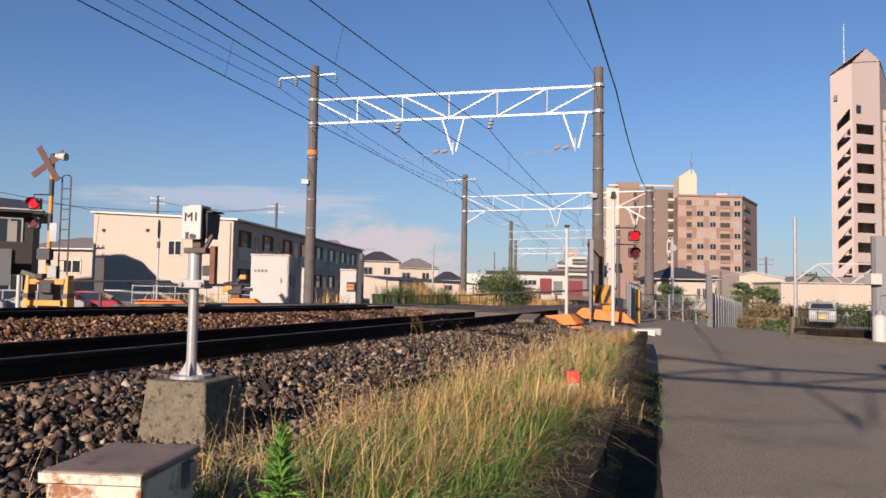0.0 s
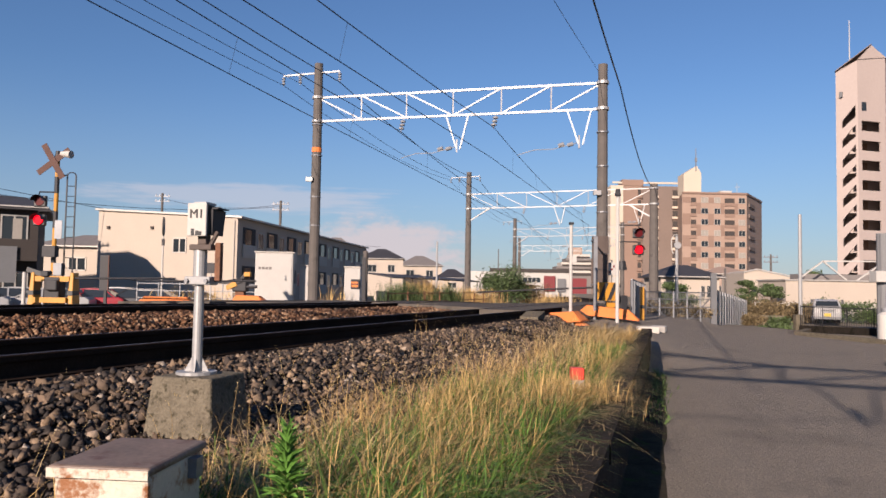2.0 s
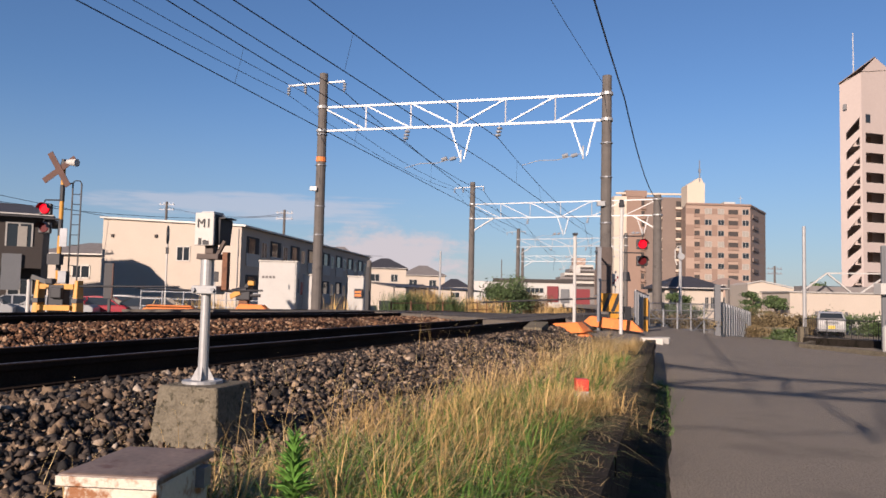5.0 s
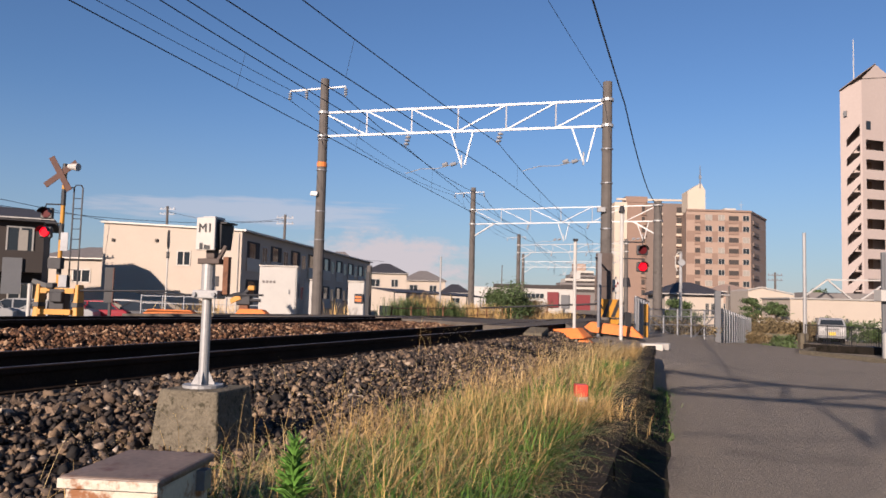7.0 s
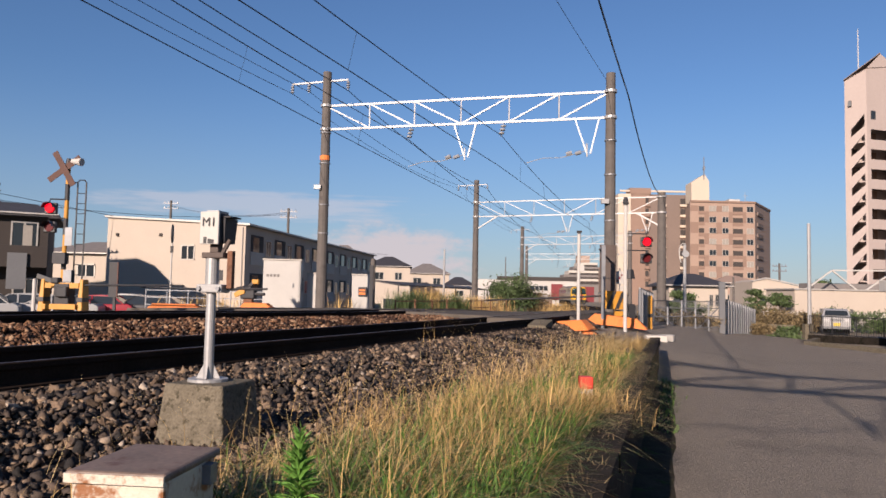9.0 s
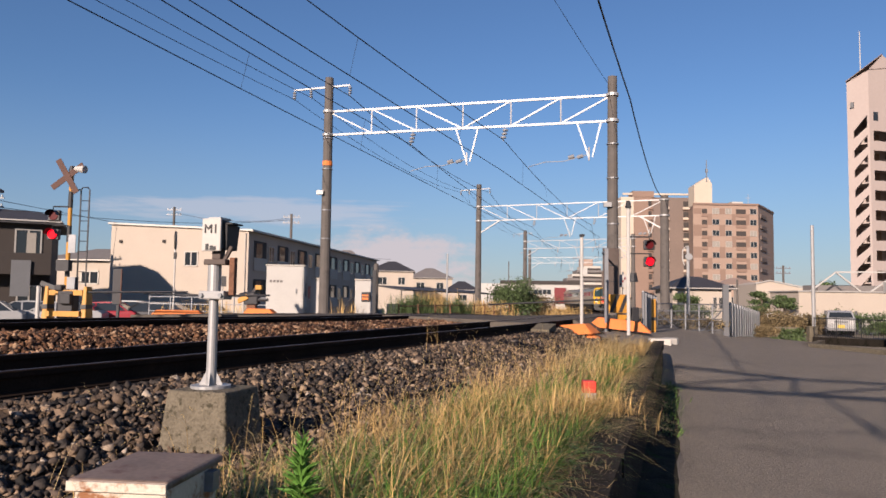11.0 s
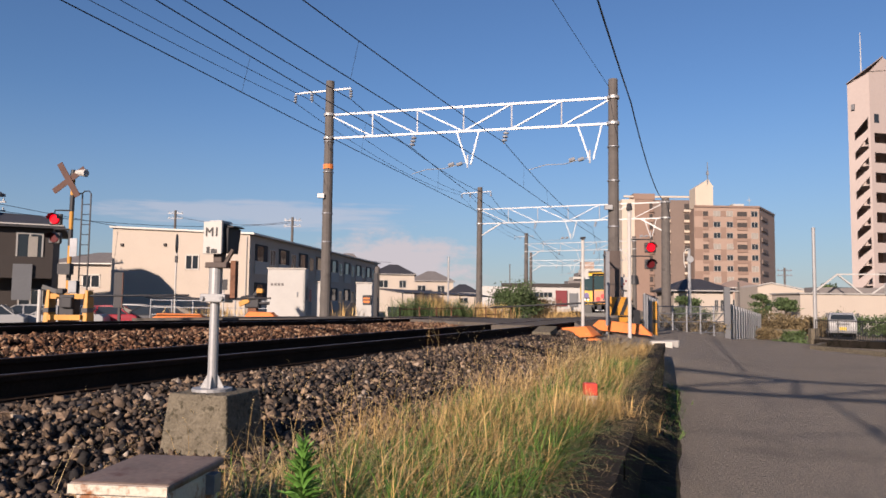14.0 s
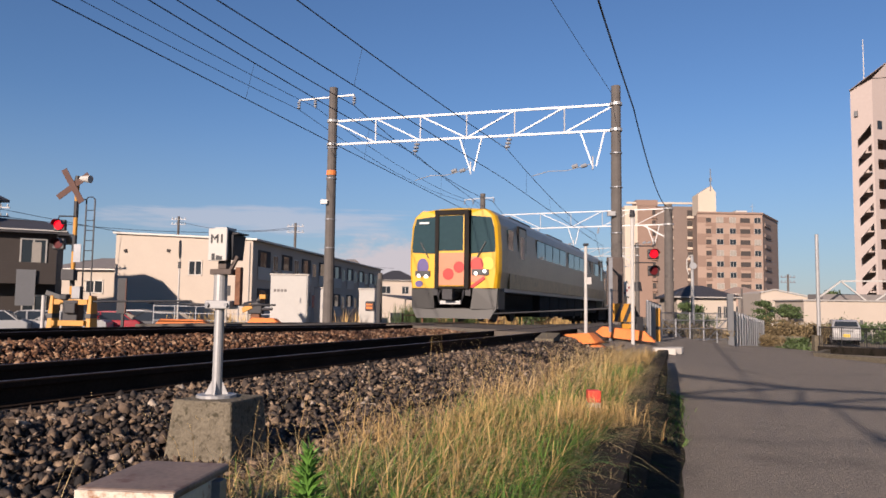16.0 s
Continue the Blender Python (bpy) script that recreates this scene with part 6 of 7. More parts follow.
def lineside_bits():
    th = thing("marker_light", "small orange marker lamp on a dark post", "signal", at=pose(-3.65, 30.0, 0.4))
    part("post", Geo().box(0.28, 0, 0, 0.14, 0.14, 2.1), "dark", th)
    case = part("lamp_case", Geo().box(-0.05, 0, 0.80, 0.36, 0.2, 0.40), "dark", th, "dark lamp case with an orange band", bevel=0.03)
    part("orange_band", Geo().box(-0.07, -0.104, 0.89, 0.26, 0.012, 0.09).box(-0.07, -0.104, 1.03, 0.26, 0.012, 0.07), "orange", case)
    th = thing("road_sign", "round road sign seen edge-on on a white post", "road sign", at=pose(-12.75, 33.0, 0))
    part("post", Geo().tube((0, 0, 0), (0, 0, 4.2), 0.04, 0.04, 8), "white", th)
    b = part("disc", Geo().tube((0, -0.03, 3.85), (0, 0.03, 3.85), 0.42, 0.42, 18), "dark", th, "dark back of a round sign")
    b.matrix_basis = pose(0, 0, 0, 0, 0, 106)
    part("lower_plate", Geo().box(0, 0, 3.0, 0.10, 0.12, 0.3), "dark", th)
    th = thing("information_sign", "tall dark notice panel on a post", "sign", at=pose(-11.15, 24.0, 0.3))
    part("post", Geo().box(0.05, 0, 0, 0.08, 0.08, 1.9), "dark", th)
    part("panel", Geo().box(0, -0.05, 0.75, 0.26, 0.05, 1.15), "dark", th)
    part("edge", Geo().box(0.15, -0.05, 0.75, 0.04, 0.06, 1.15), "brown", th)
    th = thing("small_sign", "small dark sign on a white post", "sign", at=pose(-9.6, 30.0, 0))
    part("post", Geo().tube((0, 0, 0), (0, 0, 2.2), 0.035, 0.035, 8), "white", th)
    part("plate", Geo().box(0, -0.03, 1.75, 0.32, 0.04, 0.42), "dark", th)
    th = thing("chain_fence", "low grey mesh fence beyond the crossing", "fence")
    for k in range(8):
        part("post", Geo().tube((-13.0 + 0.9 * k, 31.0, 0.1), (-13.0 + 0.9 * k, 31.0, 1.35), 0.03, 0.03, 6), "steel", th)
    for z in (0.3, 0.7, 1.0, 1.3):
        part("rail", Geo().bar((-13.0, 31.0, z), (-6.7, 31.0, z), 0.03), "steel", th)
    for x, y, t in ((-10.9, 19.0, 1.15), (-13.3, 20.6, 1.3)):
        th = thing("white_post", "short white post at the crossing's edge", "post", at=pose(x, y, 0.4))
        part("shaft", Geo().tube((0, 0, 0), (0, 0, t), 0.05, 0.05, 10), "white", th)


lineside_bits()


# ---- fences and things across the road ----
def wire_fence():
    th = thing("mesh_fence", "galvanised mesh fence with diagonal braces beside the road", "fence")
    a, b = Vector((7.0, 26.0, 0)), Vector((10.1, 28.0, 0))
    n = 5
    for k in range(n + 1):
        p = a.lerp(b, k / n)
        z = ground_level(p.x, p.y)
        part("post", Geo().tube((p.x, p.y, z), (p.x, p.y, 1.33), 0.03, 0.03, 8), "steel", th)
    for z in (0.35, 0.75, 1.05, 1.3):
        part("rail", Geo().bar(a + Vector((0, 0, z)), b + Vector((0, 0, z)), 0.035), "steel", th)
    part("brace", Geo().bar(a + Vector((0, 0, 1.0)), a.lerp(b, 0.4) + Vector((0, 0, 0.2)), 0.03), "steel", th)
    part("brace", Geo().bar(a.lerp(b, 0.6) + Vector((0, 0, 0.2)), b + Vector((0, 0, 1.2)), 0.03), "steel", th)
    g = Geo()
    for k in range(60):
        p = a.lerp(b, k / 60)
        g.tube((p.x, p.y, 0.2), (p.x, p.y, 1.3), 0.004, 0.004, 4)
    part("mesh", g, "steel", th)
    th = thing("sheet_fence", "grey corrugated sheet fence with a dark end post", "fence")
    p0, p1 = Vector((10.15, 28.0, 0)), Vector((15.8, 39.0, 0))
    part("end_post", Geo().box(10.1, 27.95, -0.1, 0.22, 0.1, 2.15), "panel", th)
    n = 28
    for k in range(n):
        p, q = p0.lerp(p1, k / n), p0.lerp(p1, (k + 1) / n)
        m = p.lerp(q, 0.5)
        z = ground_level(m.x, m.y) - 0.05
        d = 0.05 if k % 2 else 0.0
        g = Geo().prism([(p.x + d, p.y - d * 0.5), (q.x + d, q.y - d * 0.5), (q.x + d - 0.05, q.y - d * 0.5 + 0.03), (p.x + d - 0.05, p.y - d * 0.5 + 0.03)], z, 1.42 - 0.018 * k)
        part("sheet", g, "corrug", th)
    th = thing("railing", "dark steel railing on a low block wall", "fence")
    a, b = Vector((14.6, 30.5, 0)), Vector((15.2, 24.6, 0))
    part("base_wall", Geo().bar(a + Vector((0, 0, -0.15)), b + Vector((0, 0, 0.0)), 0.16, 0.36), "kerb", th)
    for z in (0.12, 0.80):
        part("rail", Geo().bar(a + Vector((0, 0, z)), b + Vector((0, 0, z + 0.03)), 0.035), "black", th)
    for k in range(45):
        p = a.lerp(b, k / 44)
        r = 0.022 if k % 11 == 0 else 0.009
        part("baluster", Geo().tube((p.x, p.y, 0.0), (p.x, p.y, 0.84), r, r, 5), "black", th)
    th = thing("stone_pillar", "weathered pinkish stone gate pillar", "pillar", at=pose(14.75, 31.0, -0.5))
    part("block", Geo().box(0, 0, 0, 0.34, 0.3, 0.95), "concrete", th, bevel=0.02)


wire_fence()


def road_side_right():
    th = thing("grey_building", "dark grey metal-clad building corner by the road", "building")
    part("wall", Geo().prism([(13.98, 24.0), (18.2, 31.0), (22.0, 28.6), (17.9, 21.6)], -0.4, 3.34), "panel", th)
    for k in range(12):
        part("cladding_rib", Geo().box(14.05 + 0.33 * k, 23.95 - 0.2 * k, -0.3, 0.05, 0.05, 3.6), "panel", th)
    part("canopy", Geo().box(13.95, 23.9, 1.75, 0.35, 0.4, 0.35), "white", th, "small white vent hood")
    part("corner_trim", Geo().box(13.99, 23.98, -0.3, 0.07, 0.07, 3.62), "panel", th)
    th = thing("gas_cylinder", "off-white gas cylinder standing against the building", "gas cylinder", at=pose(12.55, 21.2, 0.04))
    part("bottle", Geo().tube((0, 0, 0.0), (0, 0, 0.72), 0.19, 0.19, 18).tube((0, 0, 0.72), (0, 0, 0.82), 0.19, 0.07, 18), "white", th)
    part("collar", Geo().tube((0, 0, 0.80), (0, 0, 0.92), 0.10, 0.10, 12), "steel", th)
    part("pipe", Geo().path([(0, 0, 0.9), (0.1, 0.1, 1.35), (0.4, 0.3, 1.35)], 0.02, 6), "steel", th)
    th = thing("manhole_cover", "dark iron manhole cover set in the asphalt", "manhole cover", at=pose(5.75, 8.85, 0.001))
    part("plate", Geo().tube((0, 0, -0.02), (0, 0, 0.005), 0.30, 0.30, 28), "dark", th)
    part("ring", Geo().tube((0, 0, -0.02), (0, 0, 0.003), 0.35, 0.35, 28), "deck", th)


road_side_right()


def car_mesh(th, l, w, h, paint, van=False):
    """A parked car along x: lofted body, glasshouse, wheels, lamps."""
    if van:
        prof = [(-l / 2, 0.35), (-l / 2, 0.95), (-l / 2 + 0.22, 1.02), (-l / 2 + 0.55, h - 0.06), (-l / 2 + 0.8, h), (l / 2 - 0.1, h), (l / 2, h - 0.1), (l / 2, 0.35)]
        glass = [(-l / 2 + 0.20, 1.05), (-l / 2 + 0.50, h - 0.12)]
    else:
        prof = [(-l / 2, 0.3), (-l / 2 + 0.03, 0.62), (-l / 2 + 0.35, 0.78), (-l / 2 + 1.05, 0.90), (-l / 2 + 1.75, h - 0.05), (-l / 2 + 2.1, h), (l / 2 - 1.1, h - 0.03), (l / 2 - 0.35, 0.98), (l / 2 - 0.05, 0.90), (l / 2, 0.3)]
    def shell(outline, low, high, z0, z1):
        """Skins an outline of (x, z) across the width, narrower towards the top."""
        half = lambda z: low + (high - low) * min(1.0, max(0.0, (z - z0) / (z1 - z0)))
        return Geo().loft([[(x, -half(z), z) for x, z in outline], [(x, half(z), z) for x, z in outline]])

    if van:
        body = part("body", shell(prof, w / 2, w / 2 - 0.10, 1.0, h), paint, th, bevel=0.05)
        part("windscreen", Geo().add([(-l / 2 + 0.2, -w / 2 + 0.10, 1.02), (-l / 2 + 0.2, w / 2 - 0.10, 1.02), (-l / 2 + 0.52, w / 2 - 0.16, h - 0.10), (-l / 2 + 0.52, -w / 2 + 0.16, h - 0.10), (-l / 2 + 0.15, -w / 2 + 0.10, 1.03), (-l / 2 + 0.15, w / 2 - 0.10, 1.03), (-l / 2 + 0.46, w / 2 - 0.16, h - 0.08), (-l / 2 + 0.46, -w / 2 + 0.16, h - 0.08)],
             [(3, 2, 1, 0), (4, 5, 6, 7), (0, 1, 5, 4), (1, 2, 6, 5), (2, 3, 7, 6), (3, 0, 4, 7)]), "glass", th)
        part("number_plate", Geo().box(-l / 2 - 0.03, 0, 0.46, 0.02, 0.33, 0.17), "plate", body, "yellow plate")
        part("grille", Geo().box(-l / 2 - 0.01, 0, 0.74, 0.03, 0.8, 0.08), "panel", body)
        for s in (-1, 1):
            part("headlight", Geo().box(-l / 2 - 0.01, s * (w / 2 - 0.2), 0.66, 0.04, 0.26, 0.18), "galv", body)
            part("mirror", Geo().box(-l / 2 + 0.35, s * (w / 2 + 0.06), 1.15, 0.1, 0.12, 0.22), "black", body)
        part("bumper", Geo().box(-l / 2 - 0.02, 0, 0.30, 0.06, w * 0.98, 0.14), "panel", body, bevel=0.02)
    else:
        lower = [(-l / 2, 0.3), (-l / 2 + 0.02, 0.62), (-l / 2 + 0.3, 0.80), (-l / 2 + 1.0, 0.93), (l / 2 - 0.25, 0.98), (l / 2 - 0.03, 0.86), (l / 2, 0.3)]
        body = part("body", shell(lower, w / 2, w / 2 - 0.04, 0.6, 1.0), paint, th, bevel=0.05)
        cabin = [(-l / 2 + 1.02, 0.92), (-l / 2 + 1.78, h - 0.07), (l / 2 - 1.0, h - 0.06), (l / 2 - 0.34, 0.97)]
        part("glasshouse", shell(cabin, w / 2 - 0.06, w / 2 - 0.22, 0.92, h), "glass", th, "dark car windows")
        top = [(-l / 2 + 1.70, h - 0.08), (-l / 2 + 1.85, h - 0.03), (-l / 2 + 2.3, h), (l / 2 - 1.35, h - 0.01), (l / 2 - 0.92, h - 0.07), (l / 2 - 0.95, h - 0.11)]
        part("roof", shell(top, w / 2 - 0.19, w / 2 - 0.21, h - 0.1, h), paint, th, bevel=0.02)
        for s in (-1, 1):
            a, b = s * (w / 2 - 0.055), s * (w / 2 - 0.205)
            for x0, x1 in ((-l / 2 + 1.04, -l / 2 + 1.76), (0.05, 0.02), (l / 2 - 0.38, l / 2 - 0.98)):
                part("pillar", Geo().bar((x0, a, 0.92), (x1, b, h - 0.06), 0.07, 0.05), paint, body)
            part("mirror", Geo().box(-l / 2 + 1.35, s * (w / 2 + 0.06), 0.93, 0.1, 0.16, 0.12), paint, body, bevel=0.02)
            part("headlight", Geo().box(-l / 2 + 0.12, s * (w / 2 - 0.25), 0.60, 0.22, 0.34, 0.13), "galv", body, bevel=0.02)
    for s in (-1, 1):
        if van:
            part("side_window", Geo().box(-l / 2 + 0.95, s * (w / 2 - 0.115), 1.08, 0.75, 0.02, h - 1.25), "glass", th)
        for x in (-l / 2 + 0.75, l / 2 - 0.75):
            wl = part("wheel", Geo().tube((x, s * (w / 2 - 0.2), 0.3), (x, s * (w / 2 - 0.01), 0.3), 0.29, 0.29, 18), "tyre", th)
            part("rim", Geo().tube((x, s * (w / 2 - 0.012), 0.3), (x, s * (w / 2 + 0.005), 0.3), 0.18, 0.17, 12), "galv", wl)
    if not van:
        part("bumper", Geo().box(-l / 2 - 0.01, 0, 0.3, 0.05, w * 0.95, 0.22), "panel", body, bevel=0.02)


for x, y, z, rz, paint, label, dims in ((-21.3, 36.0, -0.40, 20, "car_white", "white hatchback parked beyond the railway", (4.2, 1.68, 1.42)), (-19.3, 35.5, -0.40, 14, "car_white", "white saloon parked beyond the railway", (4.3, 1.70, 1.40)),
                                       (-18.3, 37.5, -0.42, 10, "car_red", "dark red hatchback parked before the houses", (4.0, 1.66, 1.42)), (-18.4, 40.5, -0.40, 8, "car_white", "white wagon parked before the houses", (4.3, 1.68, 1.46)), (-16.0, 38.5, -0.40, 6, "car_dark", "dark grey car parked before the cream building", (4.4, 1.70, 1.42)),
                                       (-21.8, 33.0, -0.40, 24, "car_white", "white compact car at the edge of the car park", (4.1, 1.68, 1.44))):
    c = thing("parked_car", label, "car", "cars parked beyond the railway", at=pose(x, y, z, 0, 0, rz))
    car_mesh(c, *dims, paint)
van = thing("parked_van", "small white van with a yellow plate parked behind the railing", "van", at=pose(21.1, 41.2, -0.34, 0, 0, 66))
car_mesh(van, 3.2, 1.34, 1.36, "car_white", True)


# ---- plants and stones ----
rng = np.random.default_rng(7)


def soup(name, verts, faces, material, label, category, parent=None):
    me = bpy.data.meshes.new(name)
    me.vertices.add(len(verts))
    me.vertices.foreach_set("co", np.asarray(verts, np.float32).ravel())
    k = faces.shape[1]
    me.loops.add(faces.size)
    me.loops.foreach_set("vertex_index", faces.astype(np.int32).ravel())
    me.polygons.add(len(faces))
    me.polygons.foreach_set("loop_start", np.arange(0, faces.size, k, dtype=np.int32))
    me.update(calc_edges=True)
    me.materials.append(M[material])
    ob = new(name, me)
    if parent:
        ob.parent = parent
    return tagged(ob, label, category, kind="stuff")


SHARD_V = np.array([(-1, -1, -1), (1, -1, -1), (1, 1, -1), (-1, 1, -1), (-0.8, -0.8, 1), (0.8, -0.8, 1), (0.8, 0.8, 1), (-0.8, 0.8, 1)]) * 0.75
SHARD_F = np.array([(3, 2, 1), (3, 1, 0), (4, 5, 6), (4, 6, 7), (0, 1, 5), (0, 5, 4), (1, 2, 6), (1, 6, 5), (2, 3, 7), (2, 7, 6), (3, 0, 4), (3, 4, 7)])


def stones(places, size):
    """Crushed-rock shards: skewed, squashed blocks with sharp facets, turned at random."""
    n = len(places)
    v = SHARD_V[None] + rng.uniform(-0.6, 0.6, (n, 8, 3))
    v = v * (size[:, None, None] * rng.uniform(0.5, 1.3, (n, 1, 3)) * (1.0, 0.85, 0.6))
    a, b, c = rng.uniform(0, 6.28, (n, 1)), rng.uniform(-0.9, 0.9, (n, 1)), rng.uniform(-0.9, 0.9, (n, 1))
    x, y, z = v[..., 0], v[..., 1], v[..., 2]
    y, z = y * np.cos(b) - z * np.sin(b), y * np.sin(b) + z * np.cos(b)
    x, z = x * np.cos(c) - z * np.sin(c), x * np.sin(c) + z * np.cos(c)
    x, y = x * np.cos(a) - y * np.sin(a), x * np.sin(a) + y * np.cos(a)
    v = np.stack([x, y, z], -1) + places[:, None]
    f = SHARD_F[None] + 8 * np.arange(n)[:, None, None]
    return v.reshape(-1, 3), f.reshape(-1, 3)


def scatter_bed(s0, s1, o0, o1, per_m2, lift, skip_rails=True):
    n = int((s1 - s0) * (o1 - o0) * per_m2)
    out = []
    s, o = rng.uniform(s0, s1, n), rng.uniform(o0, o1, n)
    for a, b in zip(s, o):
        if b > bed_edge(a) - 0.05 or (a > -7.2 and b > 5.2):
            continue
        if skip_rails and any(abs(b - r) < 0.10 for r in (3.9335, 2.8665, 0.5335, -0.5335)):
            continue
        x, y, _ = track_point(a, b)
        out.append((x, y, ballast_level(a, b) + lift))
    p = np.array(out)
    p[:, 2] += rng.uniform(-0.02, 0.025, len(p))
    return p


def make_stones():
    near = scatter_bed(-21, -11.5, 4.05, 7.6, 1250, 0.004)
    v, f = stones(near, 0.011 + 0.042 * rng.beta(1.0, 3.2, len(near)))
    soup("ballast_stones", v, f, "stone", "brown and grey crushed stones heaped beside the rails", "ballast stones")
    mid = scatter_bed(-11.5, -2.0, 4.05, 7.0, 900, 0.004)
    v, f = stones(mid, 0.014 + 0.038 * rng.beta(1.1, 2.9, len(mid)))
    soup("ballast_stones", v, f, "stone", "grey-brown crushed stones sloping towards the kerb", "ballast stones")
    far = np.concatenate([scatter_bed(-20, -3.5, 0.65, 2.8, 700, 0.05), scatter_bed(-20, -5, 2.95, 3.85, 250, -0.01), scatter_bed(-20, -3.5, -0.45, 0.45, 200, 0.0)])
    v, f = stones(far, 0.016 + 0.028 * rng.beta(1.3, 2.0, len(far)))
    soup("ballast_stones", v, f, "stone_far", "rust-coloured crushed stones between the tracks", "ballast stones")
    # the nearest stones one by one
    base = []
    for k in range(8):
        vv, ff = stones(np.zeros((1, 3)), np.array([1.0]))
        me = bpy.data.meshes.new("stone")
        me.from_pydata([tuple(p) for p in vv], [], [tuple(q) for q in ff])
        me.materials.append(M["stone_single"])
        base.append(me)
    pick = scatter_bed(-19.5, -16.0, 4.3, 6.2, 30, 0.03)[:240]
    for k, p in enumerate(pick):
        ob = new("stone", base[k % 8])
        ob.parent = BED
        c = float(rng.uniform(0.018, 0.036))
        ob.matrix_basis = pose(*p, *[float(q) for q in rng.uniform(0, 360, 3)]) @ Matrix.Scale(c, 4)


make_stones()


def blades(roots, height, lean, width, azimuth, droop):
    """Curved tapering grass blades of four segments, as strips."""
    n = len(roots)
    ts = np.array([0, 0.3, 0.58, 0.82, 1.0])
    d = np.stack([np.cos(azimuth), np.sin(azimuth)], -1)
    side = np.stack([-d[:, 1], d[:, 0]], -1)
    reach = lean[:, None] * ts + droop[:, None] * ts ** 3
    z = height[:, None] * (ts - 0.5 * (droop / np.maximum(height, 0.05))[:, None] * ts ** 3)
    c = np.concatenate([roots[:, None, :2] + d[:, None] * reach[..., None], (roots[:, None, 2] + z)[..., None]], -1)
    w = width[:, None] * np.array([1, 0.9, 0.7, 0.45, 0.08])
    off = np.concatenate([side[:, None] * w[..., None], np.zeros((n, 5, 1))], -1)
    v = np.stack([c - off, c + off], 2).reshape(n, 10, 3)
    q = np.array([(2 * k, 2 * k + 1, 2 * k + 3, 2 * k + 2) for k in range(4)])
    f = q[None] + 10 * np.arange(n)[:, None, None]
    return v.reshape(-1, 3), f.reshape(-1, 4)


def verge_level(x, y):
    s, o = line_coords(x, y)
    return ballast_level(s, o)


def verge_roots(n, y0, y1, depth_fn, clump=0.10, seed=1):
    r = np.random.default_rng(seed)
    out = []
    centres = []
    for _ in range(max(8, n // 22)):
        y = r.uniform(y0, y1)
        centres.append((kerb_x(y) - 0.12 - depth_fn(y) * r.beta(0.9, 1.7), y))
    while len(out) < n:
        cx, cy = centres[r.integers(len(centres))]
        x, y = cx + r.normal(0, clump), cy + r.normal(0, clump)
        if kerb_x(y) - depth_fn(y) - 0.5 < x < kerb_x(y) - 0.2 - 0.08 * smooth((5.0 - y) / 1.4):
            out.append((x, y, verge_level(x, y) - 0.02))
    return np.array(out)


